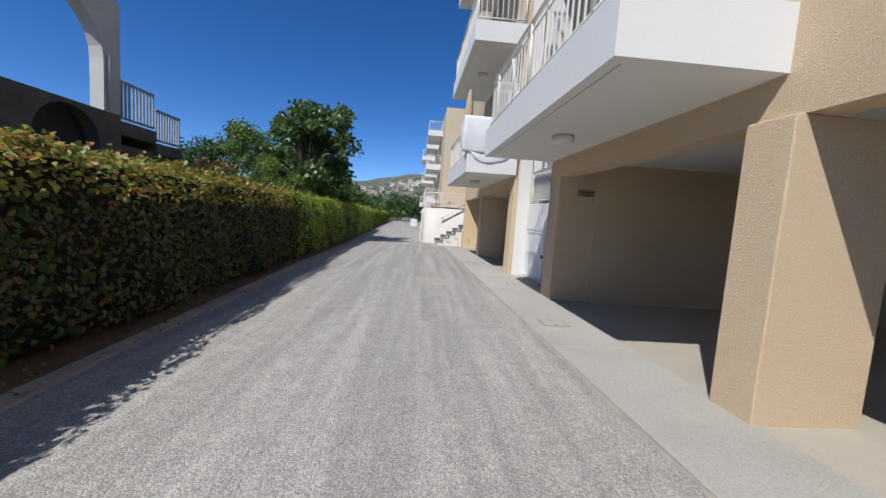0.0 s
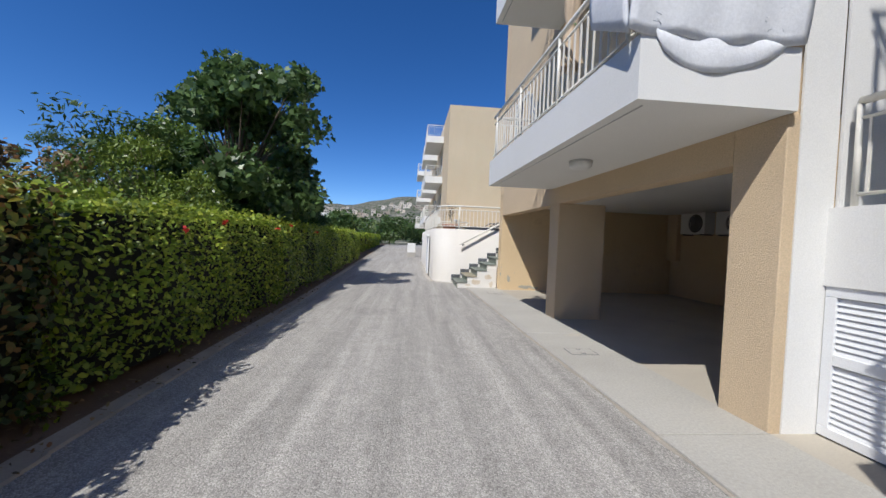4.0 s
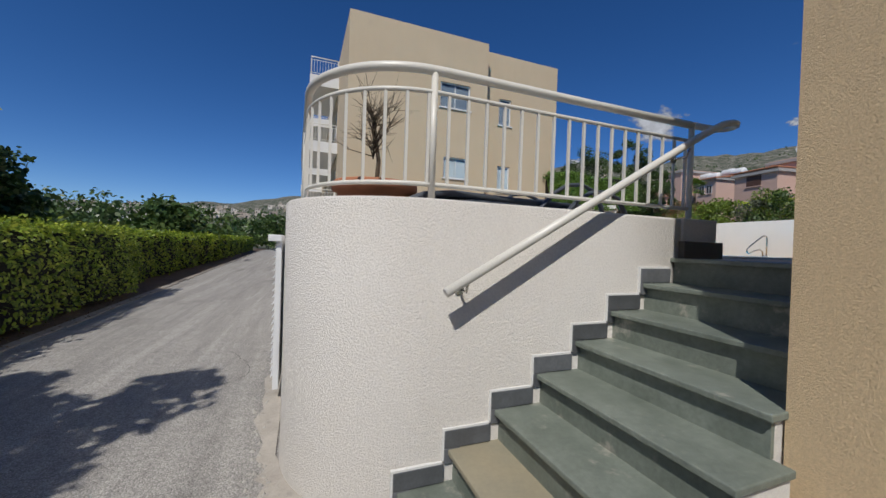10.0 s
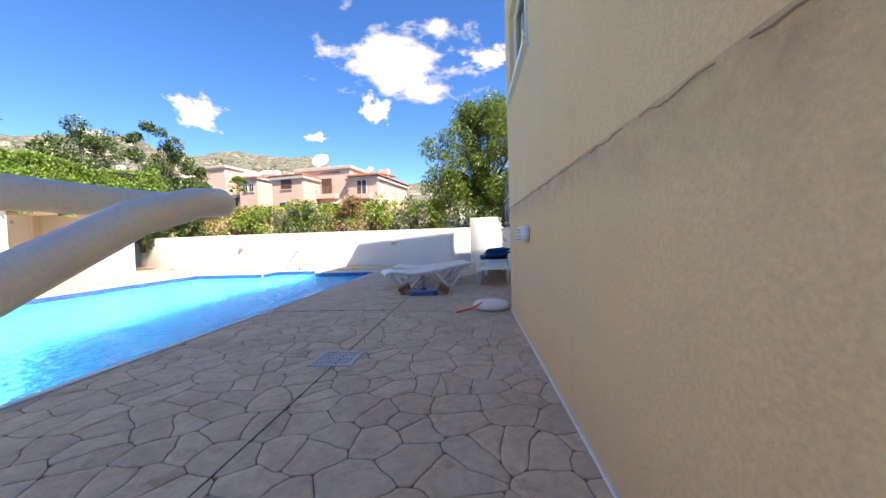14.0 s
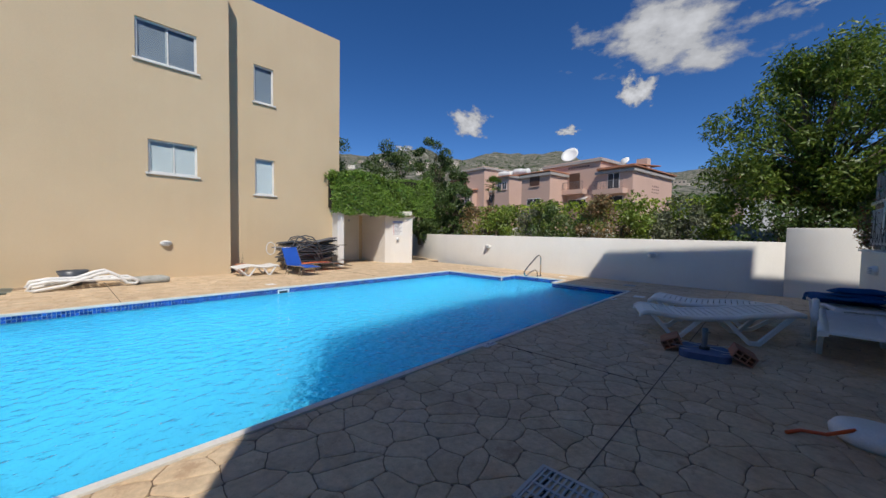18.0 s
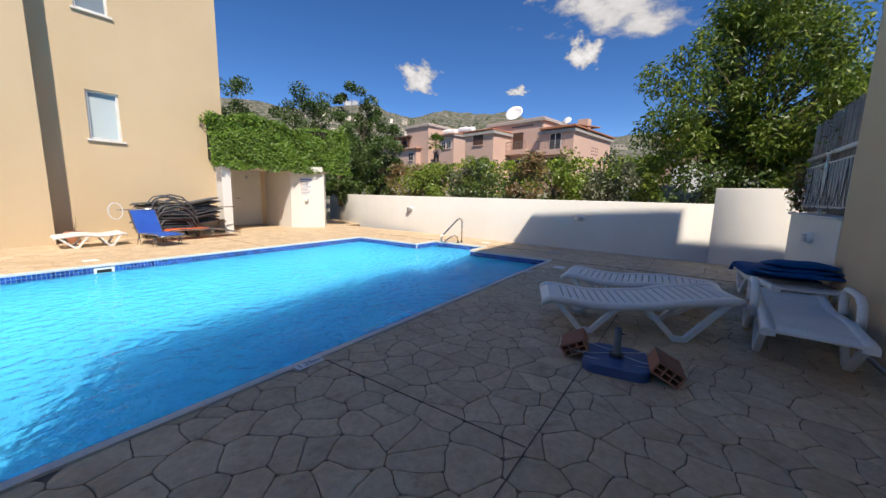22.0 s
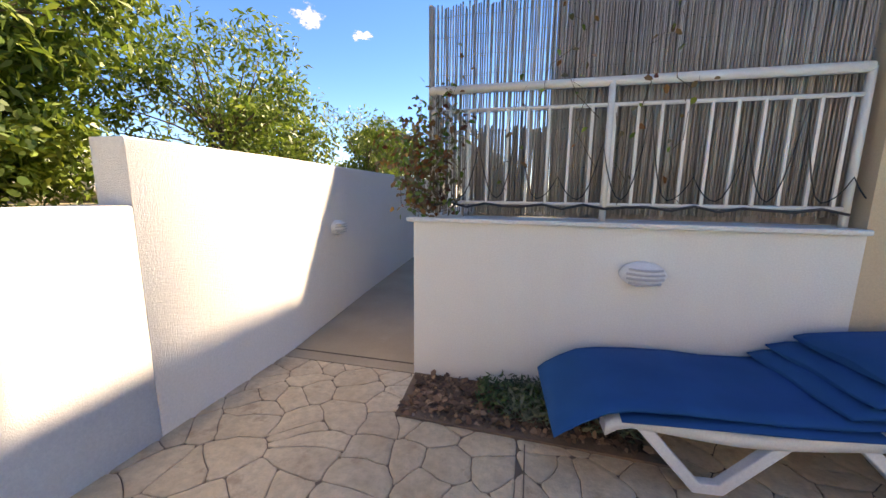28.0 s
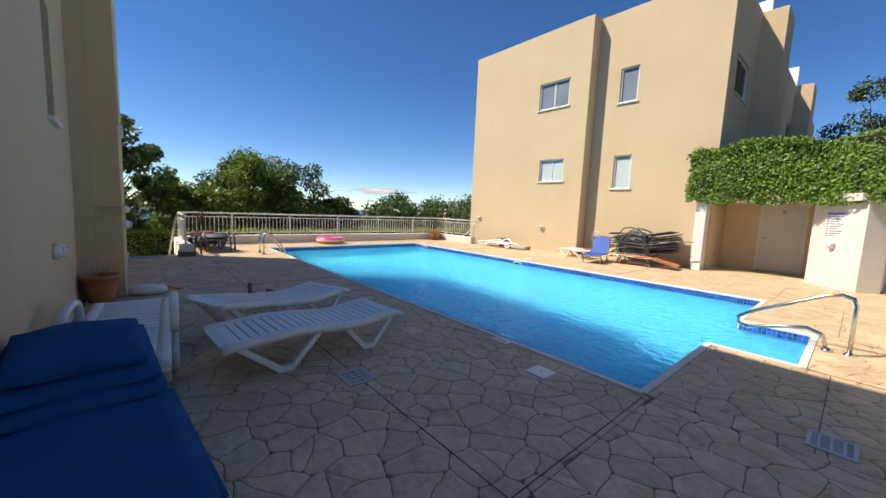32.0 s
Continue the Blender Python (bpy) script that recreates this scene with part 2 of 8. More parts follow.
def asphalt(name):
    """Worn chip-sealed asphalt: pale stone chips in dark binder, wheel runs along the lane, patches and stains."""
    m = bpy.data.materials.new(name)
    m.use_nodes = True
    n, l = m.node_tree.nodes, m.node_tree.links
    bs = n["Principled BSDF"]
    bs.inputs["Roughness"].default_value = 0.9
    bs.inputs["Specular IOR Level"].default_value = 0.3
    co = n.new("ShaderNodeTexCoord").outputs["Object"]

    def mapped(scale):
        mp = n.new("ShaderNodeMapping")
        mp.inputs["Scale"].default_value = scale
        l.new(co, mp.inputs["Vector"])
        return mp.outputs["Vector"]

    def noise_at(vec, sc, detail, rough, lo, hi, a, b):
        x = n.new("ShaderNodeTexNoise")
        x.inputs["Scale"].default_value, x.inputs["Detail"].default_value, x.inputs["Roughness"].default_value = sc, detail, rough
        l.new(vec, x.inputs["Vector"])
        r = n.new("ShaderNodeMapRange")
        for k, v in (("From Min", lo), ("From Max", hi), ("To Min", a), ("To Max", b)):
            r.inputs[k].default_value = v
        l.new(x.outputs["Fac"], r.inputs["Value"])
        return r.outputs["Result"]

    def times(a, b):
        x = n.new("ShaderNodeMath")
        x.operation = "MULTIPLY"
        for s, v in zip(x.inputs, (a, b)):
            if isinstance(v, float):
                s.default_value = v
            else:
                l.new(v, s)
        return x.outputs[0]

    chips = n.new("ShaderNodeTexVoronoi")
    chips.inputs["Scale"].default_value = 105.0
    l.new(co, chips.inputs["Vector"])
    sep = n.new("ShaderNodeSeparateColor")
    l.new(chips.outputs["Color"], sep.inputs["Color"])
    tone = n.new("ShaderNodeMapRange")
    tone.inputs["To Min"].default_value, tone.inputs["To Max"].default_value = 0.70, 1.26
    l.new(sep.outputs["Red"], tone.inputs["Value"])
    gap = n.new("ShaderNodeMapRange")
    gap.inputs["From Min"].default_value, gap.inputs["From Max"].default_value = 0.25, 0.75
    gap.inputs["To Min"].default_value, gap.inputs["To Max"].default_value = 1.06, 0.78
    l.new(chips.outputs["Distance"], gap.inputs["Value"])
    v = times(tone.outputs["Result"], gap.outputs["Result"])
    v = times(v, noise_at(mapped((3.4, 0.16, 1)), 1.0, 5.0, 0.6, 0.3, 0.7, 0.80, 1.16))
    v = times(v, noise_at(mapped((9.0, 0.5, 1)), 1.0, 3.0, 0.6, 0.35, 0.7, 0.92, 1.10))
    v = times(v, noise_at(co, 0.55, 6.0, 0.65, 0.58, 0.74, 1.0, 0.70))
    v = times(v, noise_at(co, 5.0, 5.0, 0.7, 0.25, 0.75, 0.86, 1.12))
    mx = n.new("ShaderNodeMix")
    mx.data_type, mx.blend_type = "RGBA", "MULTIPLY"
    mx.inputs["Factor"].default_value = 1.0
    mx.inputs[6].default_value = (0.385, 0.365, 0.335, 1)
    cc = n.new("ShaderNodeCombineColor")
    for k in ("Red", "Green", "Blue"):
        l.new(v, cc.inputs[k])
    l.new(cc.outputs["Color"], mx.inputs[7])
    l.new(mx.outputs[2], bs.inputs["Base Color"])
    bn = n.new("ShaderNodeBump")
    bn.inputs["Strength"].default_value, bn.inputs["Distance"].default_value = 0.8, 0.005
    bn.invert = True
    l.new(chips.outputs["Distance"], bn.inputs["Height"])
    l.new(bn.outputs["Normal"], bs.inputs["Normal"])
    return m


TAN = surface("tan_stucco", (0.735, 0.57, 0.375), (0.675, 0.515, 0.335), 0.9, 0.7, 90, 1.0, 85, spots=(0.52, 0.41, 0.285), spot_at=0.68, spot_scale=0.9, grain_mix=0.34)
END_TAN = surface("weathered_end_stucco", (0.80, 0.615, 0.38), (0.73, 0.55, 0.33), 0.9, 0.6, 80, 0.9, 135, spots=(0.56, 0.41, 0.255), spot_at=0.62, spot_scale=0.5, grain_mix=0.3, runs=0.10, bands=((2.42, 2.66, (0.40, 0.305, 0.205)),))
TAN_FINE = surface("tan_plaster", (0.67, 0.53, 0.35), (0.62, 0.48, 0.31), 0.9, 0.5, 120, 0.25, 90, spots=(0.55, 0.43, 0.29), spot_at=0.66, spot_scale=0.6, runs=0.05)
CRACK = surface("dark_crack", (0.36, 0.27, 0.19), (0.26, 0.19, 0.135), 0.95, 6, 40)
CREAM = surface("cream_stucco", (0.82, 0.785, 0.73), (0.78, 0.735, 0.67), 0.9, 0.9, 80, 1.2, 85, spots=(0.66, 0.59, 0.49), spot_at=0.70, spot_scale=0.8, runs=0.08)
WHITE = surface("white_render", (0.80, 0.79, 0.765), (0.75, 0.74, 0.71), 0.85, 0.8, 120, 0.2, 80, spots=(0.66, 0.64, 0.6), spot_at=0.72)
WHITE_ROUGH = surface("white_rough_render", (0.815, 0.79, 0.74), (0.77, 0.74, 0.685), 0.9, 0.8, 70, 0.6, 125, spots=(0.62, 0.58, 0.52), spot_at=0.74, runs=0.06)
PAINT = surface("white_metal_paint", (0.78, 0.75, 0.68), (0.74, 0.71, 0.63), 0.35, 3, 200, 0.03, 90)
PAINT_COOL = surface("white_door_paint", (0.78, 0.79, 0.80), (0.74, 0.75, 0.76), 0.4, 2, 150, 0.03, 90)
ASPHALT = asphalt("asphalt")
CONCRETE = surface("pavement_concrete", (0.475, 0.455, 0.41), (0.40, 0.38, 0.34), 0.9, 0.9, 45, 0.5, 60, spots=(0.50, 0.42, 0.31), spot_at=0.60, spot_scale=0.8, grain_mix=0.35)
KERB = surface("kerb_concrete", (0.42, 0.37, 0.31), (0.30, 0.27, 0.23), 0.95, 3, 60, 0.5, 40)
GARAGE_FLOOR = surface("garage_concrete", (0.47, 0.425, 0.35), (0.38, 0.34, 0.28), 0.85, 0.6, 60, 0.2, 60, spots=(0.22, 0.20, 0.17), spot_at=0.64, spot_scale=0.6)
SOIL = surface("dry_soil", (0.20, 0.13, 0.085), (0.13, 0.085, 0.055), 0.95, 3, 50, 1.0, 30, spots=(0.33, 0.25, 0.16), spot_at=0.6, spot_scale=6)
SLATE = surface("slate_tread", (0.235, 0.265, 0.225), (0.15, 0.175, 0.145), 0.5, 4.5, 38, 0.35, 22, spots=(0.36, 0.345, 0.29), spot_at=0.60, spot_scale=3.6, vary=0.12, grain_mix=0.4)
SLATE_TAN = surface("ochre_slate_tread", (0.36, 0.31, 0.21), (0.29, 0.27, 0.20), 0.55, 3, 50, 0.12, 35)
SKIRT = surface("blue_grey_tile", (0.16, 0.168, 0.18), (0.10, 0.105, 0.11), 0.5, 7, 60, 0.1, 30, spots=(0.15, 0.12, 0.08), spot_at=0.64, spot_scale=5, vary=0.3, grain_mix=0.35)
STONE = surface("stamped_stone", (0.74, 0.575, 0.385), (0.60, 0.43, 0.265), 0.66, 4.0, 22, 1.3, 11, spots=(0.42, 0.29, 0.18), spot_at=0.565, spot_scale=5.0, vary=0.09, grain_mix=0.42)
GROUT = surface("stamped_joint", (0.17, 0.118, 0.080), (0.24, 0.17, 0.115), 0.95, 2.0, 40)
COPING = surface("pool_coping", (0.74, 0.72, 0.67), (0.68, 0.66, 0.60), 0.7, 2, 60, 0.1, 50)
POOL_PAINT = surface("pool_plaster", (0.11, 0.60, 0.87), (0.09, 0.53, 0.83), 0.6, 0.6, 0)
MOSAIC = surface("cobalt_mosaic", (0.01, 0.045, 0.26), (0.02, 0.12, 0.42), 0.25, 9, 0, vary=0.55)
WATER = glassy("pool_water", (0.72, 1.0, 1.0), 1.0, 1.06, 0.04, 0.9, 8.0, 0.50, (0.04, 0.60, 0.97))
PANE = glassy("window_pane", (0.86, 0.92, 0.95), 0.92, 1.4)
FRAME_W = surface("white_window_frame", (0.78, 0.78, 0.76), None, 0.35, 4, 0)
CURTAIN = surface("window_blind", (0.85, 0.87, 0.88), (0.78, 0.80, 0.82), 0.9, 1.5, 0)
CURTAIN_GREY = surface("grey_window_blind", (0.36, 0.40, 0.46), (0.28, 0.32, 0.38), 0.9, 1.5, 0)
# near-black: the darkness of unlit rooms and recesses painted as a colour
UNLIT = surface("unlit_room_shade", (0.05, 0.05, 0.055), (0.03, 0.03, 0.035), 0.9, 1, 0)
STEEL = surface("stainless_steel", (0.62, 0.60, 0.56), None, 0.18, 5, 0, metal=1.0)
PLASTIC_W = surface("white_plastic", (0.82, 0.82, 0.80), (0.78, 0.775, 0.75), 0.38, 3, 90, 0.03, 60)
PLASTIC_G = surface("grey_plastic", (0.50, 0.50, 0.50), None, 0.45, 3, 0)
BLACK = surface("black_plastic", (0.02, 0.02, 0.022), None, 0.45, 3, 0)
IRON = surface("cast_iron", (0.16, 0.17, 0.18), (0.10, 0.10, 0.11), 0.6, 6, 80)
TERRACOTTA = surface("terracotta", (0.48, 0.20, 0.10), (0.40, 0.16, 0.08), 0.8, 4, 50, 0.1, 30, spots=(0.55, 0.38, 0.28), spot_at=0.68, spot_scale=5)
BLUE_CLOTH = surface("blue_cushion_fabric", (0.001, 0.085, 0.27), (0.001, 0.068, 0.215), 0.85, 3, 200, 0.15, 140, spec=0.2)
REED = surface("split_reed", (0.40, 0.355, 0.30), (0.28, 0.245, 0.21), 0.9, 5, 60, 0.2, 60, vary=0.30)
BARK = surface("bark", (0.16, 0.12, 0.085), (0.09, 0.07, 0.05), 0.95, 6, 40, 0.8, 25)
PINK = surface("pink_render", (0.66, 0.45, 0.36), (0.61, 0.41, 0.325), 0.9, 0.3, 10)
ROOF_TILE = surface("clay_roof_tile", (0.50, 0.22, 0.12), (0.40, 0.17, 0.09), 0.85, 2, 12, vary=0.2)
HILL = surface("rocky_hill", (0.40, 0.365, 0.30), (0.19, 0.175, 0.12), 0.95, 0.05, 0.25, 0.0, 1, spots=(0.05, 0.06, 0.03), spot_at=0.43, spot_scale=0.12, grain_mix=0.55)
SEA = surface("sea_water", (0.03, 0.09, 0.19), None, 0.3, 0.01, 0)


def part(name, bm, material, parent=None, label="", smooth=False, kind=""):
    """Links a bmesh as one mesh object, under a thing or a part."""
    me = bpy.data.meshes.new(name)
    if smooth:
        for f in bm.faces:
            f.smooth = True
    bm.to_mesh(me)
    bm.free()
    me.materials.append(material)
    ob = new(name, me)
    ob.parent = parent
    return tagged(ob, label, kind=kind)


def quick(name, verts, faces, material, parent=None, label="", kind="", smooth=False):
    me = bpy.data.meshes.new(name)
    me.from_pydata(verts, [], faces)
    if smooth:
        me.polygons.foreach_set("use_smooth", [True] * len(me.polygons))
    me.update()
    me.materials.append(material)
    ob = new(name, me)
    ob.parent = parent
    return tagged(ob, label, kind=kind)


def thing(name, label, category, m=None, group="", kind=""):
    ob = tagged(new(name), label, category, group, kind)
    ob.empty_display_size = 0.1
    if m is not None:
        ob.matrix_basis = m
    return ob


def box(x0, x1, y0, y1, z0, z1, bevel=0.0, bm=None, skew=0.0):
    """A block; skew: how far x grows for each metre that y falls."""
    bm = bm or bmesh.new()
    vs = [bm.verts.new((x - skew * y, y, z)) for z in (z0, z1) for y in (y0, y1) for x in (x0, x1)]
    fs = [bm.faces.new([vs[i] for i in q]) for q in ((0, 2, 3, 1), (4, 5, 7, 6), (0, 1, 5, 4), (2, 6, 7, 3), (0, 4, 6, 2), (1, 3, 7, 5))]
    if bevel:
        es = list({e for f in fs for e in f.edges})
        bmesh.ops.bevel(bm, geom=es, offset=bevel, segments=2, affect="EDGES", profile=0.5)
    return bm


def prism(outline, z0, z1, bm=None, bevel=0.0):
    """An upright block over a plan outline, anticlockwise."""
    bm = bm or bmesh.new()
    lo = [bm.verts.new((x, y, z0)) for x, y in outline]
    hi = [bm.verts.new((x, y, z1)) for x, y in outline]
    n = len(lo)
    fs = [bm.faces.new(lo[::-1]), bm.faces.new(hi)]
    fs += [bm.faces.new((lo[i], lo[(i + 1) % n], hi[(i + 1) % n], hi[i])) for i in range(n)]
    if bevel:
        es = list(fs[1].edges)
        bmesh.ops.bevel(bm, geom=es, offset=bevel, segments=2, affect="EDGES", profile=0.5)
    return bm


def tube(points, r, n=8, bm=None, closed=False, r_end=None):
    """A round bar along a line of points."""
    bm = bm or bmesh.new()
    ps = [Vector(p) for p in points]
    rings, last = [], None
    count = len(ps)
    for i, p in enumerate(ps):
        if closed:
            d = (ps[(i + 1) % count] - ps[i - 1]).normalized()
        else:
            d = (ps[min(i + 1, count - 1)] - ps[max(i - 1, 0)]).normalized()
        if last is None:
            u = d.orthogonal().normalized()
        else:
            u = (last - d * last.dot(d))
            u = u.normalized() if u.length > 1e-6 else d.orthogonal().normalized()
        last = u
        w = d.cross(u)
        rr = r if r_end is None else r + (r_end - r) * i / max(1, count - 1)
        rings.append([bm.verts.new(p + rr * (math.cos(a) * u + math.sin(a) * w)) for a in (2 * math.pi * k / n for k in range(n))])
    for i in range(count if closed else count - 1):
        a, b = rings[i], rings[(i + 1) % count]
        for k in range(n):
            f = bm.faces.new((a[k], a[(k + 1) % n], b[(k + 1) % n], b[k]))
            f.smooth = True
    if not closed:
        bm.faces.new(rings[0][::-1])
        bm.faces.new(rings[-1])
    return bm


def lathe(profile, n=24, bm=None, centre=(0, 0, 0)):
    """A turned body: (radius, height) pairs round the z axis."""
    bm = bm or bmesh.new()
    cx, cy, cz = centre
    rings = []
    for r, z in profile:
        if r < 1e-5:
            rings.append([bm.verts.new((cx, cy, cz + z))])
        else:
            rings.append([bm.verts.new((cx + r * math.cos(2 * math.pi * k / n), cy + r * math.sin(2 * math.pi * k / n), cz + z)) for k in range(n)])
    for a, b in zip(rings, rings[1:]):
        for k in range(n):
            q = [a[k % len(a)], a[(k + 1) % len(a)], b[(k + 1) % len(b)], b[k % len(b)]]
            q = list(dict.fromkeys(q))
            if len(q) > 2:
                f = bm.faces.new(q)
                f.smooth = True
    return bm


def moved(bm, m):
    bmesh.ops.transform(bm, matrix=m, verts=bm.verts)
    return bm


def arc(cx, cy, r, a0, a1, n):
    return [(cx + r * math.cos(radians(a0 + (a1 - a0) * i / n)), cy + r * math.sin(radians(a0 + (a1 - a0) * i / n))) for i in range(n + 1)]

# ---- ground, hills, sea ----
def skyline(az):
    """The height angle of the hills, in degrees, by compass angle from +y towards +x."""
    pts = ((-180, 0.0), (-75, -0.6), (-55, 0.2), (-38, 2.6), (-28, 3.4), (-18, 4.0), (-9, 4.6), (-3, 6.4), (5, 7.5), (20, 11.0), (33, 11.9), (55, 11.9), (66, 11.6), (78, 8.4), (95, 7.0), (130, 4.0), (180, 0.0))
    for (a, ea), (b, eb) in zip(pts, pts[1:]):
        if a <= az <= b:
            return ea + (eb - ea) * (az - a) / (b - a)
    return 0.0


def lift(x, y):
    """Ground level away from the built parts: falls to the sea, climbs to the hills."""
    dx, dy = x - 6, y - 16
    r = math.hypot(dx, dy)
    az = math.degrees(math.atan2(dx, dy))
    e = skyline(az)
    h = -0.06
    if x > 16.9:
        h += 2.1 * min(1, (x - 16.9) / 0.6) + 0.03 * (x - 16.9) * (1 if r < 200 else 200 / r)
    if e > 0 and r > 60:
        top = math.tan(radians(e)) * 1000
        s = min(1, max(0, (r - 60) / 940))
        rough = 1 + 0.16 * noise.noise(Vector((x / 160, y / 160, 0.3))) + 0.07 * noise.noise(Vector((x / 50, y / 50, 5.3)))
        h += top * (s ** 1.25) * (rough if s < 1 else rough * max(0.3, 1 - (r - 1000) / 2500))
    if e <= 0.3 or az < -50:
        h -= 45 * min(1, max(0, (r - 40) / 500)) * min(1, max(0, (0.5 - e) / 1.0) + (1 if r > 900 else 0))
    return h


verts, faces = [], []
radii = [0, 6, 12, 18, 26, 36, 48, 60, 80, 110, 150, 200, 270, 350, 440, 540, 640, 740, 840, 930, 1000, 1080, 1250, 1600, 2200, 3200, 4600]
SPOKES = 288
for r in radii:
    for k in range(SPOKES):
        a = 2 * math.pi * k / SPOKES
        x, y = 6 + r * math.sin(a), 16 + r * math.cos(a)
        verts.append((x, y, lift(x, y)))
for i in range(len(radii) - 1):
    for k in range(SPOKES):
        k2 = (k + 1) % SPOKES
        faces.append((i * SPOKES + k, (i + 1) * SPOKES + k, (i + 1) * SPOKES + k2, i * SPOKES + k2))
tagged(quick("ground", verts, faces, HILL, smooth=True), "dry rocky ground rising to scrub-covered hills", "ground", kind="structure")
tagged(quick("sea", [(-4800, -4800, -38), (-350, -4800, -38), (-350, 4800, -38), (-4800, 4800, -38)], [(0, 1, 2, 3)], SEA), "flat blue sea out to the horizon", "water", kind="structure")

# street: asphalt strip, concrete pavement, soil under the hedge
SK = 0.034                                   # the street front leans from the pool's axes by this much


def front(y):
    """x of building A's street front."""
    return 2.2 + SK * (15.6 - y)


def hedge_x(y):
    """x of the hedge face along the lane, which bends a little."""
    return np.interp(y, (-14, 0, 8, 13, 18, 62), (-1.72, -2.14, -2.52, -2.62, -2.86, -4.9))


ys = [-14 + 2.0 * i for i in range(45)]
verts = [(hedge_x(y) + 0.12, y, 0.0) for y in ys] + [((front(y) - 0.80 if y < 15 else 1.9 if y < 28 else 1.9), y, 0.0) for y in ys]
n = len(ys)
road = quick("road", verts, [(i, n + i, n + i + 1, i + 1) for i in range(n - 1)], ASPHALT)
tagged(road, "worn grey asphalt lane with fine chippings", "road", kind="structure")
PATCH = surface("patch_concrete", (0.42, 0.395, 0.35), (0.36, 0.335, 0.295), 0.95, 1.2, 50, 0.6, 70)
bm = prism([(0.26, 7.12), (0.34, 6.32), (0.91, 6.38), (0.86, 7.17)], -0.02, 0.005)
tagged(part("road_patch", bm, PATCH), "pale square of patched concrete set in the asphalt", "road patch", kind="structure")

verts = [(hedge_x(y) + 0.14, y, 0.012) for y in ys] + [(hedge_x(y) - 1.5, y, 0.05) for y in ys]
tagged(quick("hedge_bed", verts, [(i, i + 1, n + i + 1, n + i) for i in range(n - 1)], SOIL), "strip of dry brown soil with fallen leaves under the hedge", "soil", kind="structure")
bm = bmesh.new()
verts, faces = [], []
rnd = random.Random(4)
for y in np.arange(-12, 60, 0.5):
    w = 0.05 + rnd.random() * 0.06
    b = len(verts)
    for yy in (y, y + 0.49):
        x = hedge_x(yy) + 0.16
        verts += [(x - 0.05, yy, -0.02), (x + w, yy, -0.02), (x + w - 0.015, yy, 0.02), (x - 0.05, yy, 0.035)]
    for k in range(3):
        faces.append((b + k, b + k + 1, b + 5 + k, b + 4 + k))
tagged(quick("kerb", verts, faces, KERB), "rough low concrete kerb along the hedge bed", "kerb", kind="structure")

# pavement slabs along building A, each a piece of its own
pav = thing("pavement", "pale worn concrete pavement slabs before the carports", "pavement", kind="structure")
for y0, y1 in ((-9, -6), (-6, -3), (-3, 0.2), (0.2, 3.3), (3.3, 6.35), (6.35, 8.15), (8.15, 10.9), (10.9, 13.6), (13.6, 15.74)):
    c = 15.6
    bm = box(2.2 - 0.86 + SK * c + 0.0, 2.2 + SK * c + 0.02, y0 + 0.006, y1 - 0.006, -0.05, 0.022, 0.006, skew=SK)
    part("slab", bm, CONCRETE, pav)
gv, gfc = [], []
rnd = random.Random(6)
for i in range(150):
    y0 = -9 + i * 0.165
    b = len(gv)
    for yy in (y0, y0 + 0.165):
        x = front(yy) - 0.862
        wob = 0.012 * math.sin(yy * 5.1) + 0.010 * math.sin(yy * 13.7 + 1)
        gv += [(x - 0.035 + wob, yy, 0.003), (x - 0.012, yy, 0.009), (x + 0.004, yy, 0.006)]
    gfc += [(b, b + 1, b + 4, b + 3), (b + 1, b + 2, b + 5, b + 4)]
tagged(quick("gutter_joint", gv, gfc, KERB), "dark crumbling joint between asphalt and pavement", "joint", kind="structure")
gf = box(2.2 + SK * 15.6 + 0.02, 7.3 + SK * 15.6, -12, 15.62, -0.05, 0.016, skew=SK)
tagged(part("garage_floor", gf, GARAGE_FLOOR), "stained grey concrete floor of the open carports", "floor", kind="structure")

# ---- building A (carports below flats) ----
A = thing("apartment_building", "three-storey tan stucco apartment block with white balconies over open carports", "building", group="apartment blocks")
C0 = 2.2 + SK * 15.6                          # local base of the skewed front


def fbox(d0, d1, y0, y1, z0, z1, bevel=0.0, bm=None):
    """A block measured inwards from the street front."""
    return box(C0 + d0, C0 + d1, y0, y1, z0, z1, bevel, bm, SK)


ROOF = 9.74
SOFFIT = 2.36
# the upper walls: front, end walls, back
part("front_wall", fbox(0, 0.25, 8.58, 15.46, 2.07, ROOF), TAN, A)
part("front_wall", fbox(0, 0.25, 8.18, 8.58, SOFFIT, ROOF), TAN, A)
part("front_wall", fbox(0, 0.25, -12, 5.60, 2.07, ROOF), TAN, A)
part("carport_ceiling", fbox(0.25, 5.0, 8.57, 15.46, SOFFIT - 0.06, SOFFIT + 0.2), WHITE, A, "white carport ceiling")
part("carport_ceiling", fbox(0.25, 5.0, -12, 5.46, SOFFIT - 0.06, SOFFIT + 0.2), WHITE, A, "white carport ceiling")
part("pillar", fbox(0.0, 0.86, 11.90, 12.28, 0, 2.07, 0.012), TAN, A)
part("pillar", fbox(-0.06, 0.74, 1.91, 2.25, 0, 2.07, 0.012), TAN, A)
part("pillar", fbox(0.0, 0.86, -2.0, -1.66, 0, 2.07, 0.012), TAN, A)
part("pillar", fbox(0.0, 0.62, 5.56, 5.96, 0, SOFFIT, 0.012), TAN, A)
part("side_wall", fbox(0.60, 5.0, 5.46, 5.72, 0, SOFFIT), TAN, A)
part("pillar", fbox(0.0, 0.10, 8.16, 8.58, 0, SOFFIT, 0.008), TAN, A)
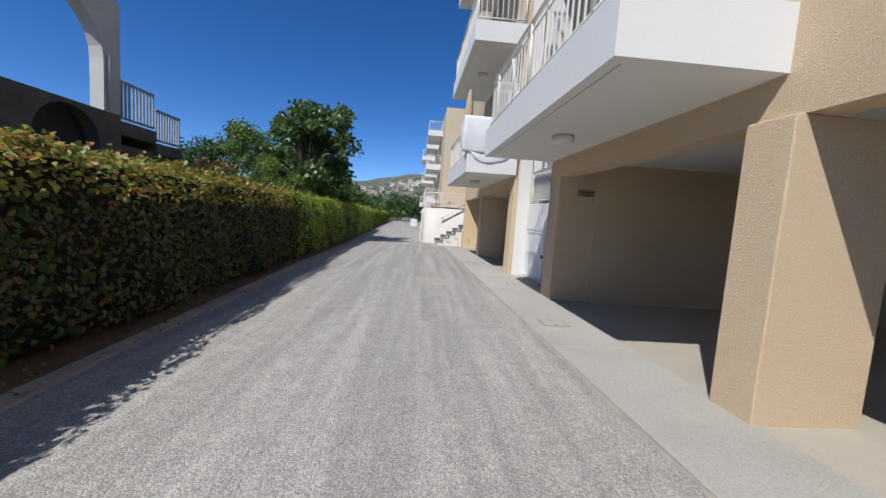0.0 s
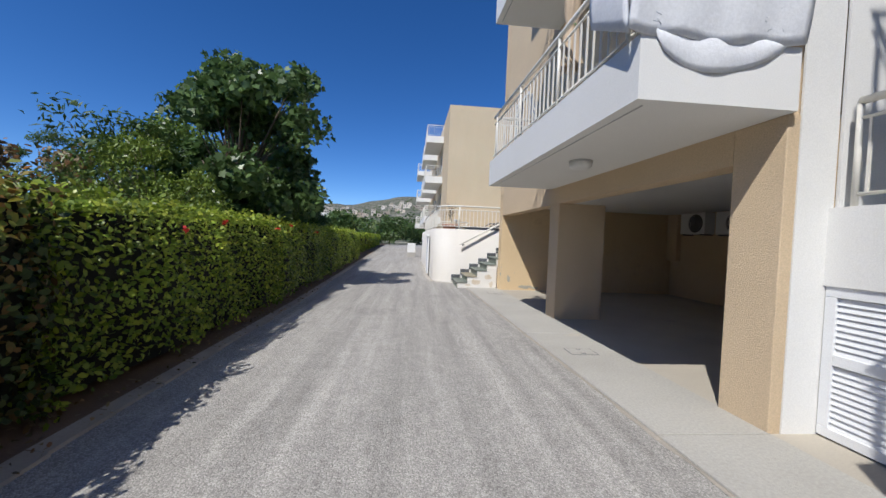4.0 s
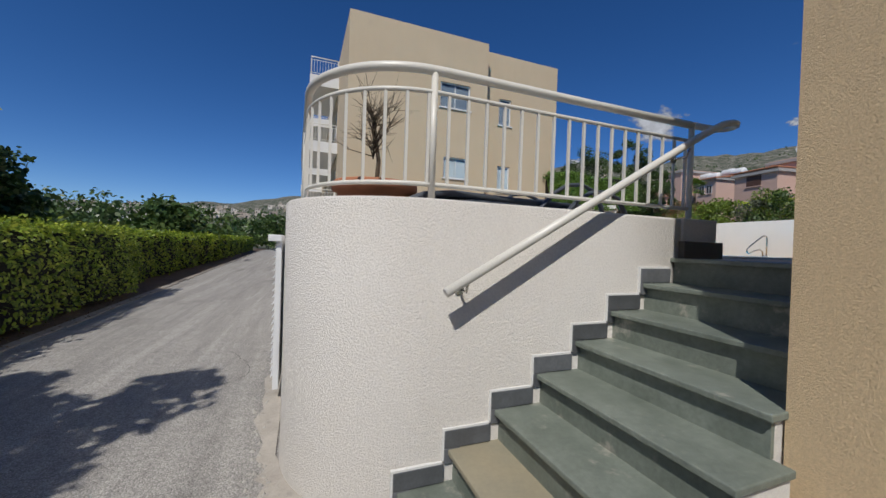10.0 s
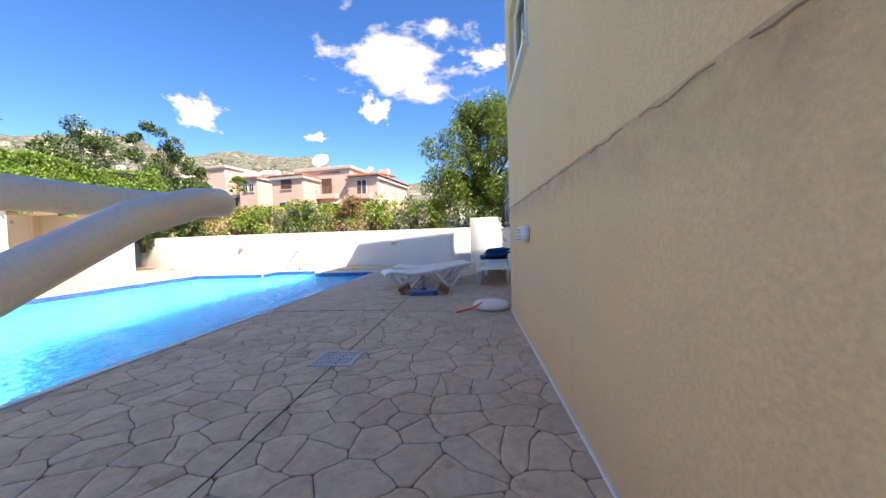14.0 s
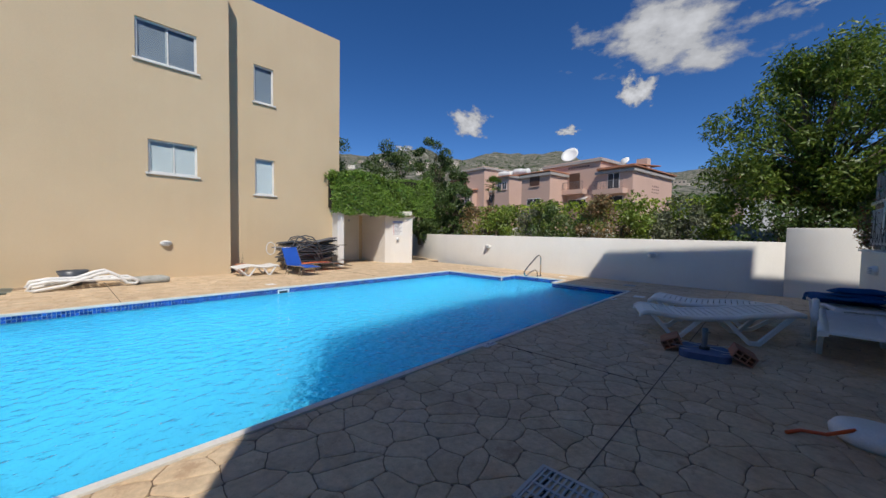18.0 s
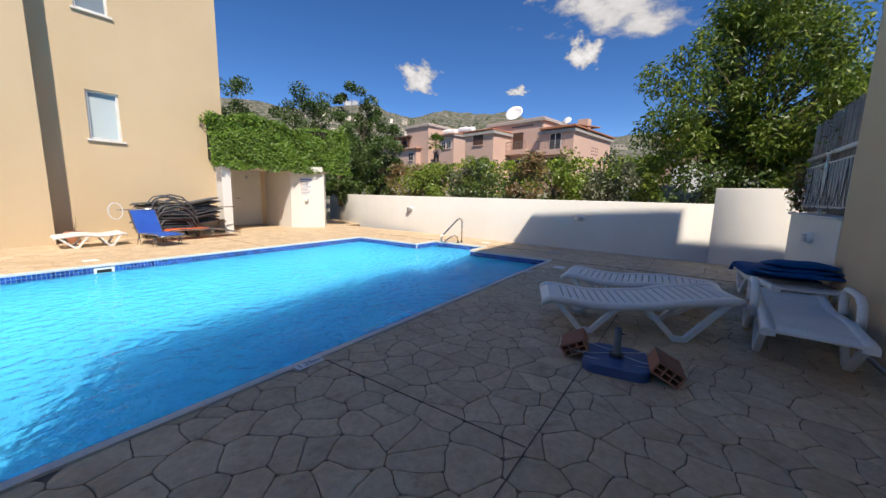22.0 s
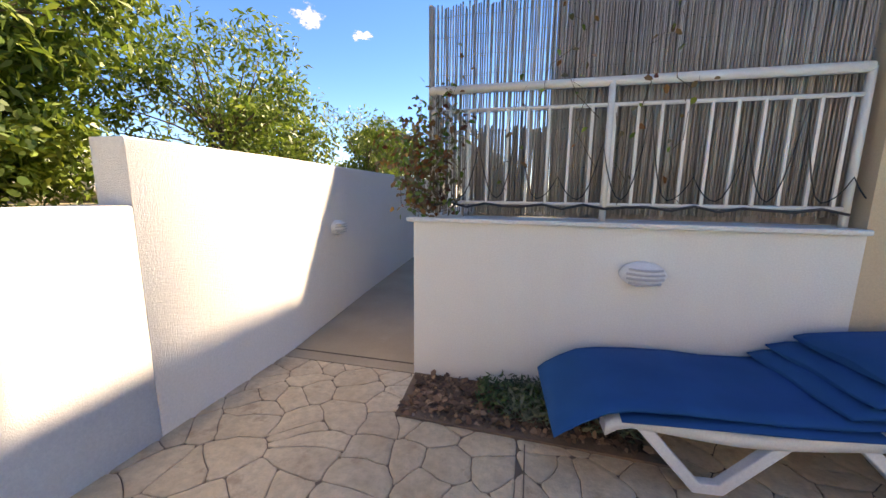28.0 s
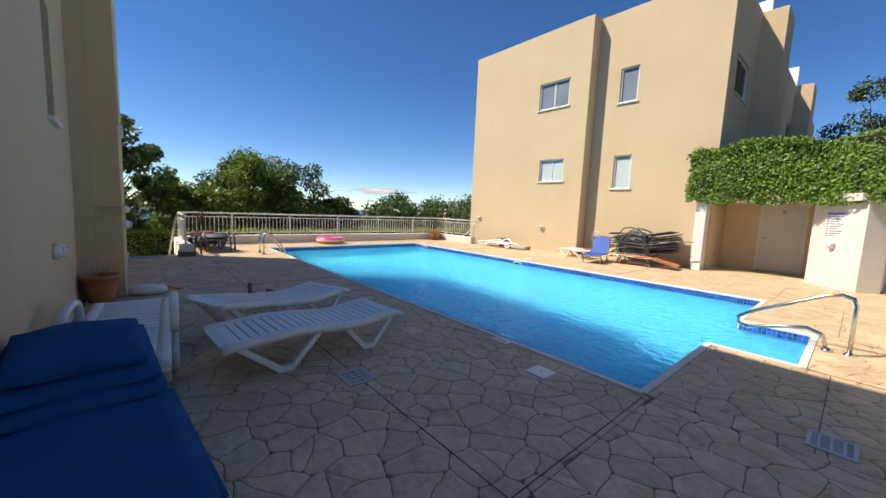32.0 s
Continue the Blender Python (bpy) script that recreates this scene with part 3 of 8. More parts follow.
part("side_wall", fbox(0.10, 5.0, 8.17, 8.56, 0, SOFFIT), TAN, A)
part("rear_wall", fbox(5.0, 5.2, -12, 15.50, 0, SOFFIT + 0.2), TAN, A)


def wall_with_holes(p, q, thick, z0, z1, holes, material, parent, name="wall", label=""):
    """A straight wall from p to q (plan), its outer face on the right-hand side of that line, with openings (s0, s1, z0, z1) going through."""
    p, q = Vector((*p, 0)), Vector((*q, 0))
    d = (q - p).normalized()
    nrm = Vector((-d.y, d.x, 0)) * thick
    length = (q - p).length
    ss = sorted({0, length, *[h[0] for h in holes], *[h[1] for h in holes]})
    zs = sorted({z0, z1, *[h[2] for h in holes], *[h[3] for h in holes]})
    bm = bmesh.new()
    grid = {}

    def v(i, j, k):
        if (i, j, k) not in grid:
            grid[i, j, k] = bm.verts.new(p + d * ss[i] + nrm * k + Vector((0, 0, zs[j])))
        return grid[i, j, k]

    def solid(i, j):
        if not (0 <= i < len(ss) - 1 and 0 <= j < len(zs) - 1):
            return False
        s, z = (ss[i] + ss[i + 1]) / 2, (zs[j] + zs[j + 1]) / 2
        return not any(h[0] < s < h[1] and h[2] < z < h[3] for h in holes)

    for i in range(len(ss) - 1):
        for j in range(len(zs) - 1):
            if not solid(i, j):
                continue
            bm.faces.new((v(i, j, 0), v(i + 1, j, 0), v(i + 1, j + 1, 0), v(i, j + 1, 0)))
            bm.faces.new((v(i, j, 1), v(i, j + 1, 1), v(i + 1, j + 1, 1), v(i + 1, j, 1)))
            if not solid(i - 1, j):
                bm.faces.new((v(i, j, 0), v(i, j + 1, 0), v(i, j + 1, 1), v(i, j, 1)))
            if not solid(i + 1, j):
                bm.faces.new((v(i + 1, j, 0), v(i + 1, j, 1), v(i + 1, j + 1, 1), v(i + 1, j + 1, 0)))
            if not solid(i, j - 1):
                bm.faces.new((v(i, j, 0), v(i, j, 1), v(i + 1, j, 1), v(i + 1, j, 0)))
            if not solid(i, j + 1):
                bm.faces.new((v(i, j + 1, 0), v(i + 1, j + 1, 0), v(i + 1, j + 1, 1), v(i, j + 1, 1)))
    return part(name, bm, material, parent, label)


def sash(p, q, s0, s1, z0, z1, parent, leaves=2, blind=1.0, depth=0.05, sill=True):
    """A sliding window in a wall from p to q: sub-parts frame, panes, blind, sill."""
    p, q = Vector((*p, 0)), Vector((*q, 0))
    d = (q - p).normalized()
    nr = Vector((-d.y, d.x, 0))
    base = p + d * s0 + Vector((0, 0, z0))
    m = Matrix((( d.x, nr.x, 0, base.x), (d.y, nr.y, 0, base.y), (0, 0, 1, base.z), (0, 0, 0, 1)))
    w, h = s1 - s0, z1 - z0
    win = new("window")
    win.empty_display_size = 0.1
    win.parent = parent
    win.matrix_basis = m
    e = 0.05
    for x0, x1, a, b in ((0, w, 0, e), (0, w, h - e, h), (0, e, e, h - e), (w - e, w, e, h - e)):
        part("frame", box(x0, x1, depth, depth + 0.06, a, b), FRAME_W, win)
    for i in range(leaves):
        x0, x1 = e + (w - 2 * e) * i / leaves, e + (w - 2 * e) * (i + 1) / leaves
        o = depth + 0.005 + 0.025 * (i % 2)
        if leaves > 1 and i:
            part("mullion", box(x0 - 0.03, x0 + 0.03, o - 0.003, o + 0.028, e, h - e), FRAME_W, win)
        pane = part("pane", box(x0 + 0.002, x1 - 0.002, o + 0.008, o + 0.014, e, h - e), PANE, win)
        pane.visible_shadow = False
    if blind:
        part("blind", box(e, w - e, depth + 0.045, depth + 0.052, max(e, h * (1 - blind)), h - e), CURTAIN if z0 < 6 else CURTAIN_GREY, win)
    # flat near-black sheet in place of an unlit interior
    part("room", box(-0.3, w + 0.3, depth + 0.5, depth + 0.52, -0.3, h + 0.3), UNLIT, win)
    if sill:
        part("sill", box(-0.06, w + 0.06, -0.05, depth + 0.02, -0.045, 0.0, 0.006), WHITE, win)
    return win


def railing(parent, line, z0, z1, gap=0.115, post_every=1.35, r_top=0.028, closed_ends=True, mat=None, bar=0.008, low=0.09, second=0.12):
    """A painted metal rail along a plan line: handrail, lower and upper flats, posts, thin balusters, each a part."""
    mat = mat or PAINT
    pts = [Vector((x, y, 0)) for x, y in line]
    part("handrail", tube([(p.x, p.y, z1) for p in pts], r_top, 10), mat, parent)
    for z in (z0 + low, z1 - second):
        part("rail_bar", tube([(p.x, p.y, z) for p in pts], 0.013, 6), mat, parent)
    total = sum((b - a).length for a, b in zip(pts, pts[1:]))

    def at(s):
        for a, b in zip(pts, pts[1:]):
            seg = (b - a).length
            if s <= seg + 1e-6:
                return a + (b - a) * min(1, s / seg)
            s -= seg
        return pts[-1]

    lead = 2.05 if post_every == 1.74 else 0.0
    count = max(1, round((total - lead) / post_every))
    for s in ([0.0] if lead else []) + [lead + (total - lead) * i / count for i in range(count + 1)]:
        p = at(s)
        part("post", tube([(p.x, p.y, z0), (p.x, p.y, z1)], 0.020, 8), mat, parent)
    nb = int(total / gap)
    me = None
    for i in range(nb):
        p = at(total * (i + 0.5) / nb)
        if me is None:
            ob = part("baluster", box(-bar, bar, -bar, bar, z0 + low, z1 - second), mat, parent)
            me = ob.data
        else:
            ob = new("baluster", me)
            ob.parent = parent
        ob.location = (p.x, p.y, 0)


# end wall towards the pool: a proud half and a recessed half
P0, P1, P2, P3 = (2.2, 15.74), (7.33, 15.80), (7.33, 15.34), (11.40, 15.39)


def span(a, b):
    return math.hypot(b[0] - a[0], b[1] - a[1])


L1, L2 = span(P0, P1), span(P2, P3)
h1 = [(3.56, 4.72, 3.83 + k, 4.70 + k) for k in (0, 2.92)]
h2 = [(1.20, 1.66, 3.52 + k, 4.63 + k) for k in (0, 2.92)]
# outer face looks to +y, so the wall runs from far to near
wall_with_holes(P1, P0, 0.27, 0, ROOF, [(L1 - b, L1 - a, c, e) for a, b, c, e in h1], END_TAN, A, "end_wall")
wall_with_holes(P3, P2, 0.25, 1.0, ROOF, [(L2 - b, L2 - a, c, e) for a, b, c, e in h2], TAN_FINE, A, "end_wall")
part("jog_wall", box(7.08, 7.33, 15.14, 15.551, 1.0, ROOF), TAN_FINE, A)
for a, b, c, e in h1:
    sash(P1, P0, L1 - b, L1 - a, c, e, A)
for a, b, c, e in h2:
    sash(P3, P2, L2 - b, L2 - a, c, e, A, leaves=1, blind=0.9, depth=0.19)
part("rear_wall", box(11.14, 11.40, 12.18, 15.13, 1.0, ROOF), TAN_FINE, A)
# out of view; top height chosen to let a sun patch reach the boundary wall
part("rear_wall", box(11.14, 11.40, 8.63, 12.18, 1.0, 9.07), TAN_FINE, A)
part("rear_wall", box(11.14, 11.40, -12, 8.63, 1.0, ROOF), TAN_FINE, A)
# unseen block, added and sized to keep the path wall in shadow
part("roof_storey", box(8.0, 11.398, -12, 8.628, ROOF - 0.68, 11.8), TAN_FINE, A, "unseen roof block added to shade the path wall")
part("parapet", box(2.75, 11.14, 12.18, 12.40, ROOF - 0.7, ROOF), TAN_FINE, A)
part("roof", box(2.75, 11.13, -12, 15.1, ROOF - 0.9, ROOF - 0.7), WHITE, A)
part("skirting", prism([(7.34, 15.335), (11.39, 15.385), (11.39, 15.398), (7.34, 15.350)], 1.39, 1.416), WHITE, A)
part("skirting", prism([(3.4, 15.75), (7.32, 15.795), (7.32, 15.810), (3.4, 15.765)], 1.39, 1.416), WHITE, A)
# a broken crack line along the proud end wall, and bare patches where the paint has peeled
rnd = random.Random(8)
x = 2.6
while x < 7.1:
    ln = rnd.uniform(0.12, 0.5)
    part("crack", tube([(x + ln * i / 6, 15.744 + 0.0117 * (x + ln * i / 6 - 2.2), 2.645 + rnd.uniform(-0.008, 0.008)) for i in range(7)], rnd.uniform(0.0015, 0.003), 5), CRACK, A)
    x += ln + rnd.uniform(0.02, 0.12)
BARE = surface("bare_render", (0.47, 0.44, 0.37), (0.40, 0.375, 0.31), 0.95, 5, 60, 0.3, 50)


def ragged(cx, cz, w, h, y0, material, parent, label, floor=-9.0):
    """A thin ragged flake patch on a wall that looks to -y."""
    bm = bmesh.new()
    off = Vector((cx * 9, cz * 9, 3))
    pts = []
    for k in range(44):
        a = 2 * math.pi * k / 44
        d = Vector((math.cos(a), math.sin(a), 0))
        f = 1 + 0.55 * noise.noise(d * 1.6 + off) + 0.35 * noise.noise(d * 5 + off)
        pts.append((cx + w * d.x * f, max(floor, cz + h * d.y * f)))
    bm.faces.new([bm.verts.new((px, y0, pz)) for px, pz in pts])
    part("bare_patch", bm, material, parent, label)


for cx, cz, w, h in ((2.45, 0.33, 0.045, 0.09), (2.93, 0.11, 0.21, 0.045), (3.20, 0.09, 0.09, 0.03), (2.225, 0.45, 0.014, 0.045), (2.235, 0.56, 0.009, 0.015), (2.24, 0.64, 0.008, 0.02), (2.238, 0.72, 0.010, 0.013), (2.62, 0.50, 0.012, 0.010)):
    ragged(cx, cz, w, h, 15.4675, BARE, A, "grey patch where the tan paint has peeled", 0.055)

# street front windows and balconies


def balcony(y0, y1, zs, parent, depth=1.19, face=0.44, lamp=True, x_of=None):
    """A white slab balcony with upstand and rail."""
    x_of = x_of or front
    b = new("balcony")
    b.empty_display_size = 0.1
    b.parent = parent
    out = [(x_of(y0) - depth, y0), (x_of(y0), y0), (x_of(y1), y1), (x_of(y1) - depth, y1)]
    part("slab", prism(out, zs, zs + 0.16), WHITE, b)
    t = 0.12
    part("upstand", prism([(out[0][0], y0), (out[0][0] + t, y0), (out[3][0] + t, y1), (out[3][0], y1)], zs + 0.16, zs + face), WHITE, b)
    part("upstand", prism([(out[0][0] + t, y0), (out[1][0], y0), (out[1][0], y0 + t), (out[0][0] + t, y0 + t)], zs + 0.16, zs + face), WHITE, b)
    part("upstand", prism([(out[0][0] + t, y1 - t), (out[2][0], y1 - t), (out[2][0], y1), (out[3][0] + t, y1)], zs + 0.16, zs + face), WHITE, b)
    part("drip_groove", tube([(out[0][0] + 0.1, y0 + 0.1, zs), (out[3][0] + 0.1, y1 - 0.1, zs)], 0.008, 6), PLASTIC_G, b)
    line = [(out[1][0] - 0.05, y0 + 0.06), (out[0][0] + 0.06, y0 + 0.06), (out[3][0] + 0.06, y1 - 0.06), (out[2][0] - 0.05, y1 - 0.06)]
    railing(b, line, zs + face, zs + face + 0.78, gap=0.12)
    return b


for zs in (SOFFIT, SOFFIT + 2.92, SOFFIT + 5.84):
    balcony(2.05, 6.0, zs, A)
    balcony(8.1, 12.25, zs, A)
    balcony(-7.0, -2.0, zs, A)
sash((front(15.0), 15.0), (front(13.0), 13.0), 0.35, 1.35, 3.55, 4.75, A, depth=-0.02)


def ceiling_lamp(x, y, z):
    t = thing("ceiling_light", "round white glass ceiling light under a balcony", "lamp", pose(x, y, z), "balcony ceiling lights")
    part("base", lathe([(0, 0), (0.135, 0), (0.135, -0.025), (0, -0.025)], 24), PLASTIC_G, t)
    part("shade", lathe([(0.125, -0.025), (0.13, -0.06), (0.11, -0.088), (0.06, -0.098), (0, -0.1)], 24), PLASTIC_W, t)


for x, y in ((1.99, 4.15), (1.76, 9.95)):
    ceiling_lamp(x, y, SOFFIT)
    ceiling_lamp(x, y, SOFFIT + 2.92)

# stairwell between the carports: low white wall, louvred doors, rail, inner walls
part("stair_wall", fbox(0.36, 0.48, 5.98, 8.17, 1.13, 1.70), WHITE, A)
part("stair_wall", fbox(0.101, 0.40, 8.155, 8.17, 0, ROOF), WHITE, A)
part("stairwell_floor", fbox(0.48, 4.8, 5.74, 8.16, 1.5, 1.68), WHITE, A)
part("stairwell_wall", fbox(4.2, 4.4, 5.72, 8.16, 1.68, ROOF), WHITE, A)
part("stairwell_wall", fbox(0.42, 4.4, 8.14, 8.162, 1.68, ROOF), WHITE, A)
part("stairwell_wall", fbox(0.42, 4.4, 5.722, 5.74, 1.68, ROOF), WHITE, A)
part("landing", fbox(0.42, 1.9, 5.74, 8.14, 4.15, 4.45), WHITE, A, "white stair landing slab")
part("landing", fbox(0.4, 1.9, 5.74, 8.14, 7.05, 7.3), WHITE, A, "white stair landing slab")
for i in range(8):
    part("step", fbox(1.7 + 0.27 * i, 2.0 + 0.27 * i, 5.76, 6.9, 1.68, 1.85 + 0.17 * i), WHITE, A)
part("front_wall", fbox(0.42, 0.6, 5.74, 8.14, 8.3, ROOF), WHITE, A)
part("front_wall", fbox(0.0, 0.25, 5.62, 5.74, SOFFIT, ROOF), TAN, A)
railing(A, [(front(8.05) + 0.42, 8.05), (front(6.0) + 0.42, 6.0)], 1.70, 2.44, 0.125, 1.9)
louv = thing("louvred_door", "pair of white louvred metal doors with a black latch", "door", pose(front(8.15) + 0.40, 8.15, 0.03))
for k, (a, b) in enumerate(((0.0, 1.09), (1.10, 2.16))):
    leaf = new("door_leaf")
    leaf.parent = louv
    leaf.empty_display_size = 0.1
    e = 0.07
    for y0, y1, z0, z1 in ((a, b, 0, e), (a, b, 1.02, 1.10), (a, a + e, e, 1.02), (b - e, b, e, 1.02), (a + e, b - e, 0.53, 0.61)):
        part("rail", moved(box(-0.025, 0.02, -y1, -y0, z0, z1, 0.004), Matrix.Identity(4)), PAINT_COOL, leaf)
    me = None
    for z in [0.085 + 0.045 * i for i in range(10)] + [0.625 + 0.045 * i for i in range(9)]:
        if me is None:
            ob = part("slat", moved(box(-0.018, -0.012, -(b - e), -(a + e), -0.024, 0.024), pose(0, 0, 0, 0, 20, 0)), PAINT_COOL, leaf)
            me = ob.data
        else:
            ob = new("slat", me)
            ob.parent = leaf
        ob.location = (0.012, 0, z)
    part("back_panel", box(0.02, 0.026, -b, -a, 0, 1.1), PAINT_COOL, leaf)
part("latch", box(-0.05, -0.025, -1.15, -1.11, 0.52, 0.60, 0.004), BLACK, louv, "black latch")
part("latch", box(-0.045, -0.025, -1.24, -1.20, 0.54, 0.58, 0.004), BLACK, louv, "black latch")
louv.matrix_basis = pose(front(8.15) + 0.40, 8.15, 0.03, 0, 0, math.degrees(math.atan(SK)))

# ---- pool terrace ----
DECK = 1.40
WL = DECK - 0.13
PX0, PX1, PY0, PY1 = 2.05, 13.03, 19.03, 24.75        # pool
BX1, BY0, BY1 = 13.80, 20.95, 22.60                  # the bay with the entry steps
bed = DECK - 0.010
deck = thing("terrace_floor", "terrace of stamped concrete in the pattern of irregular brown stones", "floor", kind="structure")
BEDS = ((1.30, 3.1, 16.95, PY0), (0.62, 1.30, 17.55, PY0), (3.1, 13.1, 15.765, PY0), (13.1, 15.0, 15.765, PY0), (7.34, 15.0, 15.40, 15.81), (0.62, PX0, PY0, 26.4), (1.2, PX0, 26.4, 27.1), (PX0, 13.1, PY1, 27.08), (13.1, 15.3, PY1, 27.08), (3.2, 15.3, 27.08, 28.19), (PX1, 15.2, PY0, BY0), (PX1, 15.3, BY1, PY1), (BX1, 15.2, BY0, BY1), (7.30, 16.6, 28.19, 28.70), (11.10, 17.4, 28.70, 31.5))
for x0, x1, y0, y1 in BEDS:
    part("bed", box(x0, x1, y0, y1, -0.05, bed), GROUT, deck)

basin = thing("swimming_pool", "bright blue rectangular swimming pool with a cobalt mosaic band", "pool", kind="structure")
FLOOR = DECK - 1.25
part("pool_floor", box(PX0 - 0.05, PX1 + 0.05, PY0 - 0.05, PY1 + 0.05, FLOOR - 0.1, FLOOR), POOL_PAINT, basin)
for x0, x1, y0, y1 in ((PX0 - 0.10, PX0 + 0.02, PY0, PY1), (PX1 - 0.02, PX1 + 0.10, PY0, BY0), (PX1 - 0.02, PX1 + 0.10, BY1, PY1), (PX0 - 0.1, PX1 + 0.1, PY0 - 0.1, PY0 + 0.02), (PX0 - 0.1, PX1 + 0.1, PY1 - 0.02, PY1 + 0.1), (BX1 - 0.02, BX1 + 0.1, BY0, BY1), (PX1, BX1 + 0.1, BY0 - 0.1, BY0 + 0.02), (PX1, BX1 + 0.1, BY1 - 0.02, BY1 + 0.1)):
    part("pool_wall", box(x0, x1, y0, y1, FLOOR, DECK - 0.22), POOL_PAINT, basin)
for i, z in enumerate((0.35, 0.62, 0.89)):
    part("pool_step", box(PX1 - 0.02 + (0.25 * i if i else -0.25), BX1, BY0 + 0.02, BY1 - 0.02, FLOOR, DECK - 1.18 + 0.95 * z, 0.01), POOL_PAINT, basin)


def edge_runs():
    """The pool's outline in order, as straight runs with the way out of the water."""
    c = [(PX0, PY0), (PX1, PY0), (PX1, BY0), (BX1, BY0), (BX1, BY1), (PX1, BY1), (PX1, PY1), (PX0, PY1)]
    return [(c[i], c[(i + 1) % len(c)]) for i in range(len(c))]


rest_v, rest_f = [], []
for a, b in edge_runs():
    d = Vector((b[0] - a[0], b[1] - a[1], 0))
    ln = d.length
    d.normalize()
    o = Vector((d.y, -d.x, 0))                       # out of the water
    # coping strip
    p0, p1 = Vector((*a, 0)), Vector((*b, 0))
    w = 0.033
    q = [p0 - o * 0.03, p1 - o * 0.03, p1 + o * w, p0 + o * w]
    lip = DECK + 0.006 + (0.0008 if abs(d.x) > 0.5 else 0.0)
    part("coping", prism([(v.x, v.y) for v in (q[0], q[3], q[2], q[1])], DECK - 0.03, lip), COPING, basin)
    # mosaic band: small tiles, joined
    nt = max(2, round(ln / 0.05))
    for i in range(nt):
        for j in range(4):
            s0, s1 = ln * i / nt + 0.002, ln * (i + 1) / nt - 0.002
            z0 = DECK - 0.225 + j * 0.0485
            k = len(rest_v)
            inn = -o * 0.024
            for s, z in ((s0, z0), (s1, z0), (s1, z0 + 0.045), (s0, z0 + 0.045)):
                v = p0 + d * s + inn
                rest_v.append((v.x, v.y, z))
            rest_f.append((k, k + 1, k + 2, k + 3))
    part("band_bed", prism([(v.x, v.y) for v in (p0 - o * 0.02, p0 + o * 0.05, p1 + o * 0.05, p1 - o * 0.02)], DECK - 0.23, DECK - 0.03), COPING, basin)
quick("mosaic_tiles", rest_v, rest_f, MOSAIC, basin, "small cobalt blue mosaic tiles", kind="stuff")
wt = quick("water", [(PX0 + 0.02, PY0 + 0.02, WL), (PX1, PY0 + 0.02, WL), (PX1, PY1 - 0.02, WL), (PX0 + 0.02, PY1 - 0.02, WL), (PX1, BY0 + 0.02, WL), (BX1 - 0.02, BY0 + 0.02, WL), (BX1 - 0.02, BY1 - 0.02, WL), (PX1, BY1 - 0.02, WL)], [(0, 1, 4, 7, 2, 3), (4, 5, 6, 7)], WATER, basin, "clear rippled water")
wt.visible_shadow = False

# terrace wall to the street, rounded at the stair
ret = thing("terrace_wall", "cream rough-rendered retaining wall with a rounded corner", "wall", kind="structure")
outer = [(3.12, 16.745), (2.2, 16.735), (1.25, 16.735)] + arc(1.22, 17.54, 0.80, 268, 182, 14) + [(0.35, 19.5), (0.29, 25.4)] + arc(1.15, 26.50, 0.87, 176, 92, 12) + [(2.95, 27.38)]
inner = [(3.12, 16.99), (2.2, 16.98), (1.25, 16.98)] + arc(1.22, 17.54, 0.56, 268, 182, 14) + [(0.62, 19.5), (0.60, 25.4)] + arc(1.15, 26.50, 0.57, 176, 92, 12) + [(2.95, 27.08)]
TOP = 1.68
bm = bmesh.new()
rows = [[bm.verts.new((x, y, z)) for (x, y), z in ((o, -0.02), (o, TOP - 0.012), ((o[0] * 0.95 + i[0] * 0.05, o[1] * 0.95 + i[1] * 0.05), TOP), ((o[0] * 0.05 + i[0] * 0.95, o[1] * 0.05 + i[1] * 0.95), TOP), (i, TOP - 0.012), (i, 1.0))] for o, i in zip(outer, inner)]
for a, b in zip(rows, rows[1:]):
    for k in range(5):
        f = bm.faces.new((a[k], a[k + 1], b[k + 1], b[k]))
        f.smooth = k == 0
bm.faces.new(rows[0][::-1])
bm.faces.new(rows[-1])
part("wall_body", bm, CREAM, ret)
part("wall_end", box(3.02, 3.38, 16.73, 17.01, 1.36, TOP + 0.002, 0.008), CREAM, ret)
part("plinth", box(3.0, 3.41, 16.70, 17.04, 1.36, 1.52, 0.006), surface("brown_slate_tile", (0.15, 0.125, 0.095), (0.11, 0.09, 0.07), 0.5, 5, 60, 0.1, 40), ret, "dark brown slate skirting tiles")
rail = thing("terrace_railing", "cream-painted metal railing with round handrail and thin balusters", "railing")
mid = [((o[0] + i[0]) / 2, (o[1] + i[1]) / 2) for o, i in zip(outer, inner)]
railing(rail, [(3.24, 16.85)] + mid[1:], TOP, 2.40, 0.118, 1.74, 0.026)
hand = thing("stair_handrail", "cream round steel handrail sloping down the stair wall", "handrail")
part("handrail", tube([(1.20, 16.62, 1.20), (2.2, 16.64, 1.76), (3.10, 16.665, 2.262), (3.30, 16.67, 2.36), (3.40, 16.672, 2.388), (3.47, 16.684, 2.397), (3.515, 16.712, 2.40), (3.535, 16.752, 2.40), (3.525, 16.795, 2.40), (3.49, 16.826, 2.40), (3.43, 16.838, 2.40), (3.24, 16.85, 2.40)], 0.0245, 14), PAINT, hand)
for x, z in ((1.32, 1.27), (2.9, 2.15)):
    part("bracket", tube([(x, 16.62, z - 0.02), (x, 16.64, z - 0.07), (x, 16.74, z - 0.07)], 0.008, 6), STEEL, hand)
    part("wall_plate", moved(lathe([(0, 0), (0.03, 0), (0.03, 0.006), (0, 0.006)], 16), pose(x, 16.737, z - 0.07, 90, 0, 0)), STEEL, hand)

